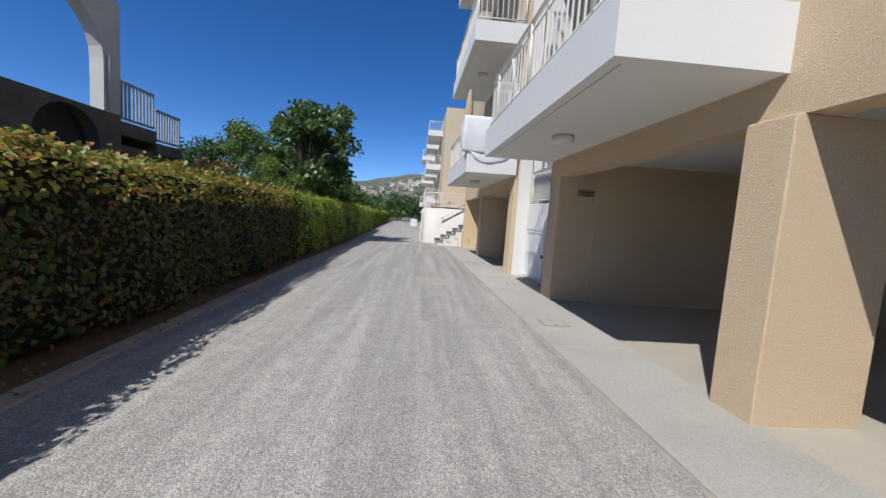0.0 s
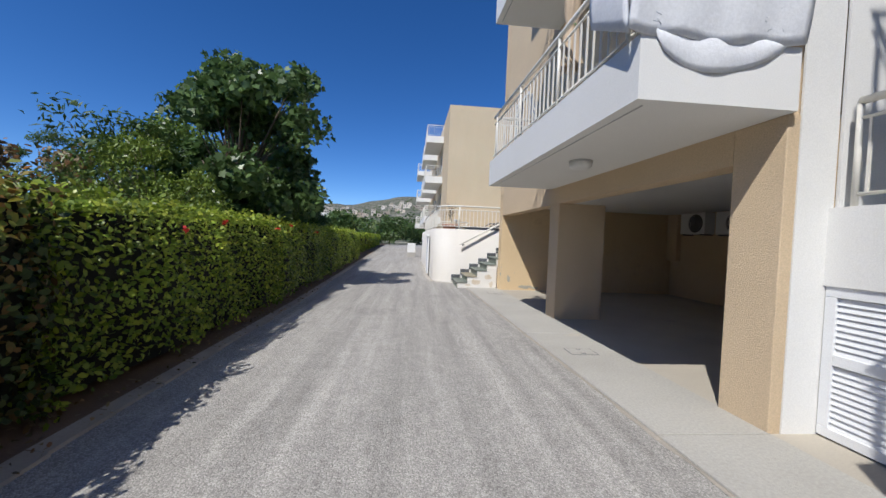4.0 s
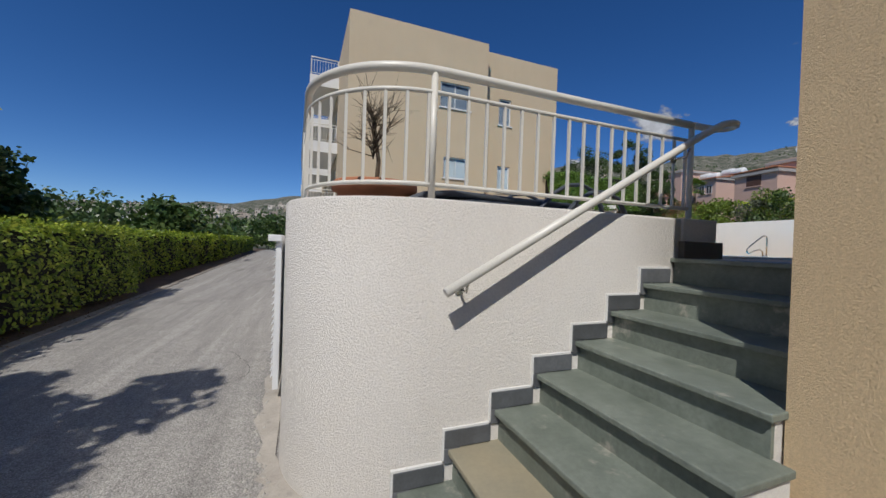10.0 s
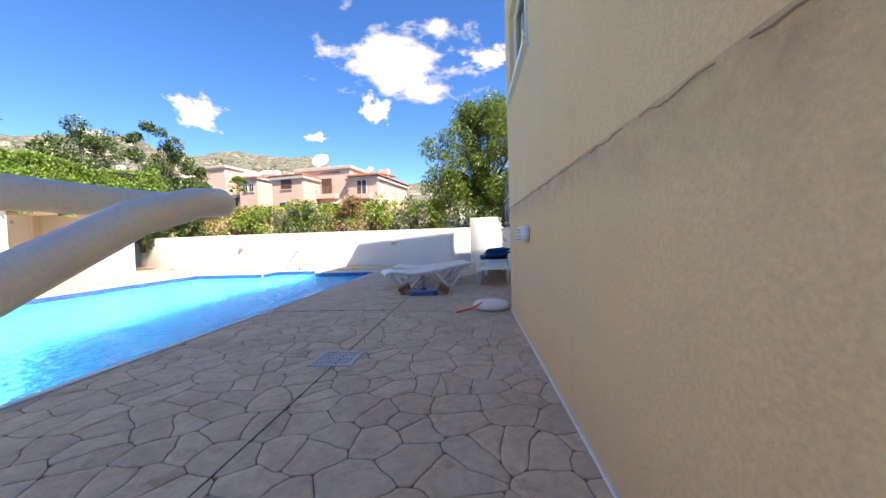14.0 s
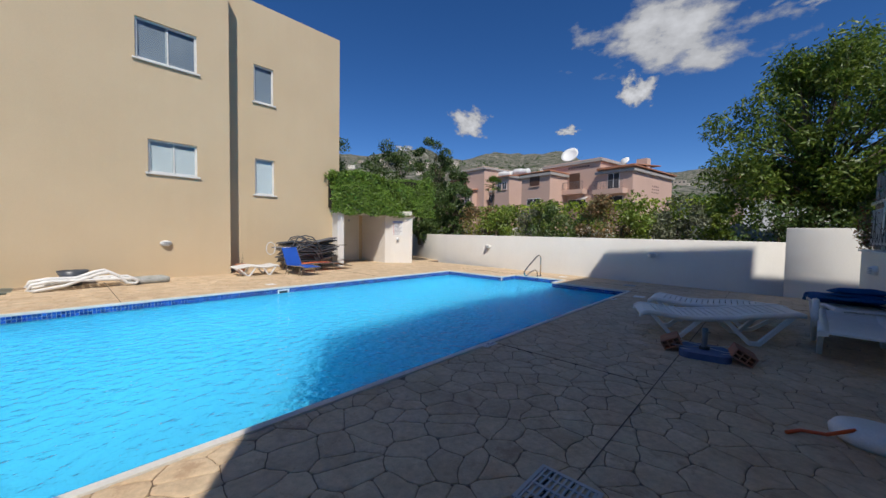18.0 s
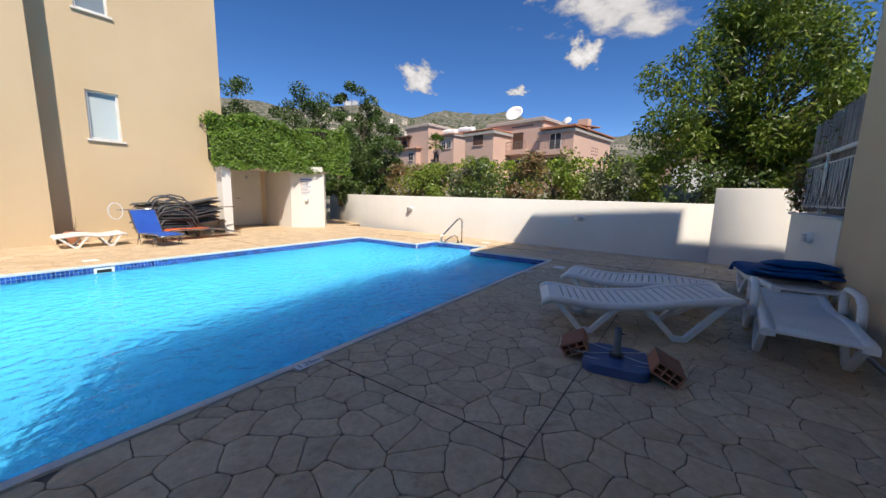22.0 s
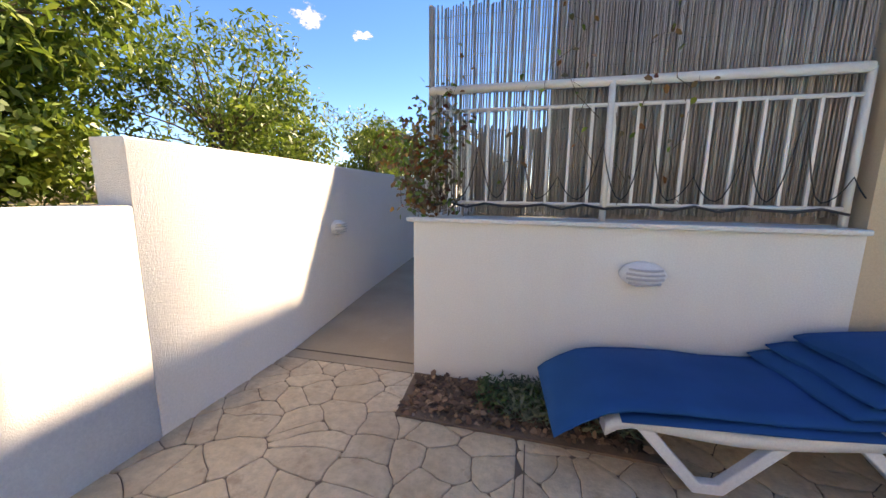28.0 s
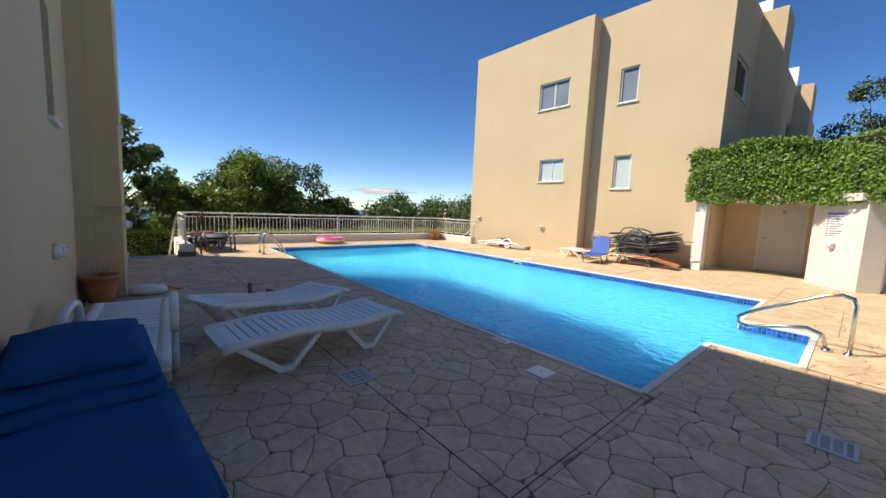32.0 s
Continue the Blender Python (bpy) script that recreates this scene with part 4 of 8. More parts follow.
# stair up to the terrace: eight slate treads, white sides, tile skirting on the wall
stair = thing("outdoor_stair", "outdoor stair of grey-green slate treads with white rendered side", "stairs", kind="structure")
R8, G8 = 0.175, 0.2735
for k in range(1, 9):
    x0 = 1.01 + G8 * (k - 1)
    yl = 16.80 if k == 1 else 16.76
    yr = 15.70 if x0 < 2.1 else 15.75
    x1 = x0 + G8 + 0.05 if k < 8 else 3.45
    part("tread", box(x0, x1, yr - 0.02, yl, R8 * k - 0.03, R8 * k, 0.006), SLATE_TAN if k == 2 else SLATE, stair)
    part("riser", box(x0 + 0.035, x0 + 0.055, yr, yl - 0.01, R8 * (k - 1), R8 * k - 0.03), SLATE, stair)
    part("side", box(x0 + 0.056, x0 + 0.056 + G8 if k < 8 else 3.4, yr, yl - 0.012, -0.04, R8 * k - 0.031), WHITE_ROUGH, stair)
    if 1 <= k < 8:
        yw = 16.725
        part("skirting_tile", box(x0 - 0.02, x0 + G8 - 0.02, yw - 0.004, yw + 0.02, R8 * k + 0.005, R8 * k + 0.10, 0.003), SKIRT, stair)
        part("skirting_tile", box(x0 - 0.02, x0 + 0.07, yw - 0.004, yw + 0.02, R8 * (k - 1) + 0.10, R8 * k + 0.003, 0.003), SKIRT, stair)
        part("grout_edge", box(x0 - 0.032, x0 + G8 - 0.028, yw + 0.001, yw + 0.02, R8 * k + 0.06, R8 * k + 0.112, 0.002), WHITE, stair, "white pointing along the skirting")
        part("grout_edge", box(x0 - 0.032, x0 - 0.012, yw + 0.0015, yw + 0.02, R8 * (k - 1) + 0.112, R8 * k + 0.059, 0.002), WHITE, stair, "white pointing along the skirting")
part("skirting_tile", box(2.95, 3.22, 15.752, 15.785, DECK, DECK + 0.105, 0.003), SKIRT, stair)
part("skirting_tile", box(3.224, 3.5, 15.755, 15.785, DECK, DECK + 0.105, 0.003), SKIRT, stair)
part("grout_edge", box(2.956, 3.507, 15.75, 15.779, DECK, DECK + 0.113, 0.002), WHITE, stair, "white pointing along the skirting")

FLAKED = surface("flaked_tan_render", (0.60, 0.50, 0.37), (0.70, 0.63, 0.52), 0.95, 9, 60, 0.4, 60)
for cx, cz, w, h in ((1.58, 0.17, 0.13, 0.07), (1.92, 0.33, 0.10, 0.06), (1.36, 0.09, 0.07, 0.035), (2.02, 0.12, 0.05, 0.08)):
    ragged(cx, cz, w, h, 15.6975, FLAKED, stair, "tan patch where the white paint has flaked")

stair_b = thing("outdoor_stair", "second outdoor slate stair between the terrace and the far building", "stairs", kind="structure")
for k in range(1, 9):
    x0 = 1.01 + G8 * (k - 1)
    part("tread", box(x0, x0 + G8 + 0.05 if k < 8 else 3.25, 27.39, 28.18, R8 * k - 0.03, R8 * k, 0.006), SLATE, stair_b)
    part("riser", box(x0 + 0.035, x0 + 0.055, 27.39, 28.18, R8 * (k - 1), R8 * k - 0.03), SLATE, stair_b)
hand_b = thing("stair_handrail", "cream round steel handrail sloping beside the second stair", "handrail")
part("handrail", tube([(1.20, 27.48, 1.20), (2.2, 27.48, 1.76), (2.95, 27.45, 2.25), (3.05, 27.30, 2.40), (2.95, 27.23, 2.40)], 0.027, 12), PAINT, hand_b)
PATH_TAN = surface("worn_path_concrete", (0.46, 0.355, 0.24), (0.36, 0.27, 0.18), 0.85, 1.5, 50, 0.3, 40, spots=(0.40, 0.31, 0.22), spot_at=0.6, spot_scale=2.0)
walkway = thing("path_slab", "smooth worn concrete path between the white walls", "path", kind="structure")
part("slab", prism([(13.852, -4.0), (17.15, -4.0), (16.15, 3.0), (15.56, 8.5), (15.12, 13.5), (14.94, 15.395), (13.852, 15.395)], 1.2, DECK - 0.002), PATH_TAN, walkway)
JOINT = surface("dark_joint", (0.17, 0.125, 0.09), None, 0.95, 3, 40)
for x0, x1, y0, y1 in ((13.86, 14.92, 15.262, 15.272), (3.1, 14.8, 17.298, 17.304), (13.057, 13.063, 15.96, 18.94), (13.997, 14.003, 19.1, 20.9), (13.997, 14.003, 22.7, 25.0), (7.397, 7.403, 17.31, 18.93), (10.2, 10.21, 24.9, 28.1), (4.6, 4.61, 24.9, 28.1)):
    part("expansion_joint", box(x0, x1, y0, y1, DECK - 0.01, DECK + 0.0035), JOINT, deck)

# back wall, path wall, planter wall with reed screen
back = thing("boundary_wall", "long white rendered boundary wall around the pool terrace", "wall", kind="structure")


def strip_wall(line, t, z0, z1, name, parent, material):
    bm = bmesh.new()
    rows = []
    for i, (x, y) in enumerate(line):
        a, b = line[max(0, i - 1)], line[min(len(line) - 1, i + 1)]
        d = Vector((b[0] - a[0], b[1] - a[1], 0)).normalized()
        o = Vector((d.y, -d.x, 0)) * t
        rows.append([bm.verts.new(v) for v in ((x, y, z0), (x, y, z1 - 0.01), (x + o.x * 0.05, y + o.y * 0.05, z1), (x + o.x, y + o.y, z1), (x + o.x, y + o.y, z0))])
    for a, b in zip(rows, rows[1:]):
        for k in range(4):
            f = bm.faces.new((a[k], b[k], b[k + 1], a[k + 1]))
            f.smooth = k == 0
    bm.faces.new(rows[0])
    bm.faces.new(rows[-1][::-1])
    return part(name, bm, material, parent)


low = [(14.93, 16.38), (14.94, 17.2), (15.02, 19.2), (15.10, 20.9), (15.25, 23.5), (15.45, 25.2), (15.85, 27.2), (16.2, 28.5), (17.5, 31.9)]
strip_wall(low, 0.22, 0.9, 2.62, "wall_run", back, WHITE_ROUGH)
strip_wall([(17.2, -4.0), (16.2, 3.0), (15.6, 8.5), (15.31, 11.0), (15.11, 13.5), (14.93, 15.3), (14.93, 16.377)], 0.22, 0.9, 2.94, "wall_run", back, WHITE_ROUGH)
BANK = surface("dry_grass_bank", (0.36, 0.29, 0.17), (0.22, 0.20, 0.10), 0.95, 1.2, 25, 0.6, 12, spots=(0.14, 0.15, 0.06), spot_at=0.52, spot_scale=1.5, grain_mix=0.4)
shore = [(17.45, -4.0), (16.45, 3.0), (15.85, 8.5), (15.56, 11.0), (15.36, 13.5), (15.17, 15.3), (15.17, 17.2), (15.26, 19.2), (15.33, 20.9), (15.5, 23.5), (15.7, 25.2), (16.1, 27.2), (16.5, 28.6), (17.9, 32.2)]
bank_v = [(x, y, 1.0) for x, y in shore] + [(x, y, 2.2) for x, y in shore] + [(x + 3.5, y, 2.42) for x, y in shore] + [(28.0, y, 2.36) for x, y in shore]
ns = len(shore)
tagged(quick("bank", bank_v, [(r * ns + i, r * ns + i + 1, (r + 1) * ns + i + 1, (r + 1) * ns + i) for r in range(3) for i in range(ns - 1)], BANK, smooth=False), "dry grassy earth bank behind the boundary wall", "ground", kind="structure")
plw = thing("planter_wall", "low white rendered wall carrying a railing and reed screen", "wall", kind="structure")
PLANTER = surface("cream_white_render", (0.82, 0.79, 0.715), (0.775, 0.74, 0.66), 0.9, 0.9, 110, 0.3, 90, spots=(0.68, 0.63, 0.54), spot_at=0.69, spot_scale=1.1, runs=0.08)
part("wall_body", box(11.40, 13.85, 15.18, 15.40, 1.0, 2.50), PLANTER, plw)
part("wall_body", box(13.63, 13.85, 1.0, 15.18, 1.0, 2.50), PLANTER, plw)
part("cap", box(11.40, 13.89, 15.15, 15.44, 2.50, 2.53, 0.008), COPING, plw)
part("cap", box(13.60, 13.89, 1.0, 15.15, 2.50, 2.53, 0.008), COPING, plw)
prail = thing("planter_railing", "white-painted metal railing on the planter wall", "railing")
railing(prail, [(11.46, 15.325), (13.74, 15.325), (13.74, 9.2)], 2.53, 3.34, 0.122, 1.17, 0.028, low=0.10, second=0.13)

# ---- building B across the pool ----
B = thing("apartment_building", "three-storey tan stucco apartment block with plain windowed end wall", "building", group="apartment blocks")
Q0, Q1, Q2, Q3 = (1.756, 28.19), (7.31, 28.19), (7.31, 28.70), (11.15, 28.70)
hb1 = [(3.506, 4.789, 6.855, 7.847), (3.718, 4.769, 4.097, 4.933)]
hb2 = [(0.84, 1.44, 6.71, 7.857), (0.86, 1.46, 3.819, 4.95)]
wall_with_holes(Q0, Q1, 0.25, 0, ROOF, hb1, TAN_FINE, B, "end_wall")
wall_with_holes(Q2, Q3, 0.25, 0, ROOF, hb2, TAN_FINE, B, "end_wall")
part("jog_wall", box(7.06, 7.31, 28.44, 28.95, 0, ROOF), TAN_FINE, B)
for k, (a, b, c, e) in enumerate(hb1):
    sash(Q0, Q1, a, b, c, e, B, blind=1.0)
for a, b, c, e in hb2:
    sash(Q2, Q3, a, b, c, e, B, leaves=1, blind=0.95)


def bx(y):
    return 1.756 - 0.012 * (y - 28.19)


hf = [(4.2, 5.4, 3.6, 4.9), (4.2, 5.4, 6.5, 7.8), (9.5, 11.5, 2.8, 4.9), (9.5, 11.5, 5.7, 7.8)]
wall_with_holes((bx(52), 52), (1.756, 28.44), 0.25, 0, ROOF, [(23.56 - b, 23.56 - a, c, e) for a, b, c, e in hf], TAN_FINE, B, "front_wall")
for a, b, c, e in hf:
    sash((bx(52), 52), (1.756, 28.44), 23.56 - b, 23.56 - a, c, e, B)
hr = [(0.55, 2.2, 6.65, 7.75), (0.55, 2.2, 3.8, 4.9), (4.9, 5.9, 6.65, 7.75), (7.2, 8.6, 6.65, 7.75), (11.0, 12.4, 6.65, 7.75), (15.0, 16.2, 6.65, 7.75), (19.0, 20.2, 6.65, 7.75)]
wall_with_holes((11.15, 28.95), (11.15, 52), 0.25, 0, ROOF, hr, TAN_FINE, B, "rear_wall")
for a, b, c, e in hr:
    sash((11.15, 28.95), (11.15, 52), a, b, c, e, B)
for y in (31.9, 41.2):
    part("rear_wall", box(11.152, 11.80, y, y + 1.3, 0, ROOF), TAN_FINE, B)
part("roof", box(2.1, 10.8, 28.99, 52, ROOF - 0.9, ROOF - 0.7), WHITE, B)
for zs in (2.50, 5.43, 8.36):
    balcony(32.0, 36.0, zs, B, 1.25, 0.48, x_of=bx)
    balcony(38.0, 42.5, zs, B, 1.25, 0.48, x_of=bx)
    balcony(46.0, 50.5, zs, B, 1.6, 0.48, x_of=bx)
for y in (33.0, 41.0, 49.5):
    part("roof_screen", box(10.4, 11.2, y, y + 0.15, ROOF - 0.5, ROOF + 0.85), WHITE, B)

# ---- toilet lodge beside building B ----
lodge = thing("toilet_lodge", "small cream rendered pool toilet lodge with an alcove door", "lodge", kind="structure")
part("pillar", box(10.86, 11.12, 28.30, 28.69, 1.36, 3.40, 0.008), WHITE, lodge)
part("front_block", prism([(13.25, 28.58), (14.10, 27.83), (14.45, 28.2), (14.7, 31.3), (13.5, 31.3), (13.25, 30.25)], 1.36, 3.40), CREAM, lodge)
part("alcove_wall", box(11.16, 13.3, 30.25, 30.45, 1.36, 3.40), TAN_FINE, lodge)
part("roof_slab", prism([(10.86, 28.30), (13.35, 28.30), (13.98, 27.74), (14.95, 28.5), (14.95, 31.3), (10.86, 31.3)], 3.40, 3.56), CREAM, lodge)

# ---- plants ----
# reddish green, darkened further for the shaded lane side of the hedge
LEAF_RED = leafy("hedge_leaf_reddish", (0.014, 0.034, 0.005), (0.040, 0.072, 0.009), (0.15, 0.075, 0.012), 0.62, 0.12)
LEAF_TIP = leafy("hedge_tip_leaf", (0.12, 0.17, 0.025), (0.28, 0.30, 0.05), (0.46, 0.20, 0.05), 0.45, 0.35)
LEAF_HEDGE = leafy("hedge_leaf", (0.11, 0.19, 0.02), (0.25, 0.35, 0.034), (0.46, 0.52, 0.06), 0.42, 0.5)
# darker copy of the hedge leaf: the fig tree's shade put into colour
LEAF_HALF_SHADE = leafy("hedge_leaf_half_shade", (0.065, 0.12, 0.018), (0.15, 0.23, 0.028), (0.33, 0.40, 0.05), 0.42, 0.38)
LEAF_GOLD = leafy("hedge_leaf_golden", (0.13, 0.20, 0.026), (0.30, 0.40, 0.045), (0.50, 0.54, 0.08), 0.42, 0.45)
LEAF_FIG = leafy("fig_leaf", (0.055, 0.10, 0.034), (0.10, 0.165, 0.05), (0.16, 0.245, 0.08), 0.38, 0.38)
LEAF_OLIVE = leafy("shrub_leaf", (0.04, 0.085, 0.02), (0.075, 0.13, 0.03), (0.12, 0.17, 0.045))
LEAF_LIGHT = leafy("light_shrub_leaf", (0.09, 0.15, 0.02), (0.16, 0.24, 0.03), (0.24, 0.30, 0.05))
LEAF_TREE = leafy("tree_leaf", (0.065, 0.12, 0.017), (0.13, 0.205, 0.03), (0.25, 0.32, 0.055), 0.45, 0.36)
LEAF_GREY = leafy("grey_leaf", (0.10, 0.12, 0.07), (0.15, 0.17, 0.10), (0.20, 0.21, 0.13))
LEAF_DRY = leafy("dry_shrub_leaf", (0.14, 0.12, 0.05), (0.22, 0.16, 0.07), (0.28, 0.14, 0.06))
LEAF_IVY = leafy("ivy_leaf", (0.075, 0.145, 0.016), (0.115, 0.21, 0.024), (0.175, 0.29, 0.036), 0.5, 0.25)
LEAF_BARK = leafy("bark_chip", (0.08, 0.045, 0.026), (0.16, 0.085, 0.048), (0.30, 0.19, 0.12), 0.8, 0.0)
PETAL = leafy("red_petal", (0.5, 0.02, 0.015), (0.6, 0.03, 0.02), (0.65, 0.05, 0.03), 0.5, 0.3)
TWIG = surface("twig", (0.20, 0.15, 0.10), (0.12, 0.09, 0.06), 0.9, 8, 40)


def leaves(name, centres, size, material, parent, rng, shape="oval", normals=None, droop=0.5, label="", kind=""):
    """A crown of single leaves at the given places, each turned its own way; every leaf is one island."""
    n = len(centres)
    c = np.asarray(centres, float)
    if normals is None:
        nv = rng.normal(size=(n, 3))
        nv[:, 2] = np.abs(nv[:, 2]) + 0.2
    else:
        nv = np.asarray(normals, float) + rng.normal(size=(n, 3)) * 0.55
    nv /= np.linalg.norm(nv, axis=1, keepdims=True)
    t = rng.normal(size=(n, 3))
    t[:, 2] -= droop
    t -= nv * (t * nv).sum(1, keepdims=True)
    t /= np.linalg.norm(t, axis=1, keepdims=True) + 1e-9
    s = np.cross(nv, t)
    sz = (np.asarray(size) * rng.uniform(0.65, 1.25, n))[:, None]
    if shape == "fig":
        prof = [(0, 0), (0.42, 0.25), (0.30, 0.5), (0.55, 0.75), (0.22, 0.78), (0, 1.1), (-0.22, 0.78), (-0.55, 0.75), (-0.30, 0.5), (-0.42, 0.25)]
    elif shape == "narrow":
        prof = [(0, 0), (0.16, 0.4), (0, 1.0), (-0.16, 0.4)]
    else:
        prof = [(0, 0), (0.30, 0.35), (0.22, 0.75), (0, 1.0), (-0.22, 0.75), (-0.30, 0.35)]
    k = len(prof)
    v = np.empty((n, k, 3))
    for i, (a, b) in enumerate(prof):
        bend = -0.25 * b * b
        v[:, i] = c + sz * (a * s + b * t + (bend + abs(a) * 0.25) * nv)
    me = bpy.data.meshes.new(name)
    me.vertices.add(n * k)
    me.vertices.foreach_set("co", v.ravel())
    me.loops.add(n * k)
    me.loops.foreach_set("vertex_index", np.arange(n * k, dtype=np.int32))
    me.polygons.add(n)
    me.polygons.foreach_set("loop_start", np.arange(0, n * k, k, dtype=np.int32))
    me.polygons.foreach_set("loop_total", np.full(n, k, dtype=np.int32))
    me.update(calc_edges=True)
    me.materials.append(material)
    ob = new(name, me)
    ob.parent = parent
    return tagged(ob, label, kind=kind)


def hedge(y0, y1, height, depth, material, label, seed, per=430, size=0.062, set_back=0.0, top_mat=None, shoulder=0.06):
    """A clipped hedge run: near-black core for the shade between leaves, leaves over its face, top and ends."""
    rng = np.random.default_rng(seed)
    h = thing("hedge", label, "hedge", pose(0, 0, 0), "roadside hedges")
    ys = np.linspace(y0, y1, max(2, int((y1 - y0) / 0.5)))
    xs = [hedge_x(y) - set_back for y in ys]
    vs, fs = [], []
    for x, y in zip(xs, ys):
        w = 0.05 * math.sin(y * 2.1) + 0.04 * math.sin(y * 5.3)
        vs += [(x - 0.20 + w, y, 0.08), (x - 0.13 + w, y, height * 0.6), (x - 0.09 - 1.1 * shoulder + w, y, height - 0.07), (x - depth + 0.3, y, height - 0.07), (x - depth + 0.12, y, 0.05)]
    m = 5
    for i in range(len(ys) - 1):
        for k in range(m - 1):
            fs.append((i * m + k, (i + 1) * m + k, (i + 1) * m + k + 1, i * m + k + 1))
    fs += [tuple(range(m)), tuple(range((len(ys) - 1) * m + m - 1, (len(ys) - 1) * m - 1, -1))]
    quick("twig_core", vs, fs, CORE_SHADE, h)
    ln = y1 - y0

    def bulge(y, z):
        return 0.05 * np.sin(y * 2.1) + 0.04 * np.sin(y * 5.3 + z * 3) + 0.03 * np.sin(z * 7 + y * 1.7)

    nf = int(per * ln * height)
    y, z = rng.uniform(y0, y1, nf), rng.uniform(0.06, 1, nf) ** 0.85 * height
    x = hedge_x(y) - set_back + bulge(y, z) - np.abs(rng.normal(0, 0.085, nf)) + 0.03
    turn = np.clip((z - height + 0.38 + shoulder) / (0.38 + shoulder), 0, 1)
    x = x - shoulder * turn ** 2
    face = np.stack([x, y, z], 1)
    low_part = turn < 0.25
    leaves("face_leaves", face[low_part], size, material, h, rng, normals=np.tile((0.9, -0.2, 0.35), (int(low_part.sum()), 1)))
    # top_mat on the shoulder: young growth, plus sunlit brightness put into leaf colour
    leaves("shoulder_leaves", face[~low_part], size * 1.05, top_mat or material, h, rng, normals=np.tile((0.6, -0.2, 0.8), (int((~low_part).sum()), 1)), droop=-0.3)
    ns = int(26 * ln)
    sy = rng.uniform(y0, y1, ns)
    sx = hedge_x(sy) - set_back - rng.uniform(0.1, 0.7, ns)
    spr = np.repeat(np.stack([sx, sy, np.full(ns, height - 0.02)], 1), 4, 0)
    spr[:, 2] += np.tile([0.0, 0.05, 0.09, 0.13], ns) * np.repeat(rng.uniform(0.3, 1.3, ns), 4)
    leaves("young_growth", spr + rng.normal(0, 0.012, spr.shape), size * 1.1, top_mat or material, h, rng, droop=-1.5, kind="stuff")
    nt = int(per * 1.15 * ln * depth)
    y = rng.uniform(y0, y1, nt)
    d = rng.uniform(0.2, depth, nt)
    x = hedge_x(y) - set_back - d
    z = height + 0.035 * np.sin(y * 3.1 + d * 4) + 0.03 * np.sin(y * 7.7) + np.abs(rng.normal(0, 0.045, nt)) - 0.02
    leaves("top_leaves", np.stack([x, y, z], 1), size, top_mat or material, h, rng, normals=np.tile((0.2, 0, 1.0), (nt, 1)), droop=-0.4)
    ne = int(per * depth * height)
    for ye, s in ((y0, -1), (y1, 1)):
        d, z = rng.uniform(0, depth, ne), rng.uniform(0.05, height, ne)
        x = hedge_x(ye) - set_back - d
        leaves("end_leaves", np.stack([x, np.full(ne, ye) + rng.normal(0, 0.05, ne), z], 1), size, material, h, rng, normals=np.tile((0.2, s, 0.3), (ne, 1)))
    return h


# near-black colour stands in for the deep shade inside the foliage
CORE_SHADE = surface("foliage_core_shade", (0.009, 0.010, 0.005), (0.014, 0.012, 0.007), 0.95, 6, 20)
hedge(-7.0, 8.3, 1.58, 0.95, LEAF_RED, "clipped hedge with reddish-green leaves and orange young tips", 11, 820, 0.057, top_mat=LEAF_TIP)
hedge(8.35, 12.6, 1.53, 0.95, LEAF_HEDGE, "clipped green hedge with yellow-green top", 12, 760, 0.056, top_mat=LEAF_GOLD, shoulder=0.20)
hedge(12.65, 17.5, 1.50, 0.95, LEAF_HALF_SHADE, "clipped green hedge with half shade put into its leaf colour", 13, 600, 0.064, top_mat=LEAF_GOLD, shoulder=0.20)
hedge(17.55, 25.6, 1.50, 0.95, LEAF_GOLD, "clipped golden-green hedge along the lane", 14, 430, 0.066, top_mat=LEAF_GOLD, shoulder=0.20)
hedge(25.9, 36.0, 1.48, 1.0, LEAF_HEDGE, "clipped green hedge set back from the lane", 15, 200, 0.085, set_back=0.55)
hedge(36.2, 62.0, 1.45, 1.1, LEAF_HEDGE, "far clipped green hedge along the lane", 16, 90, 0.13, set_back=0.5)


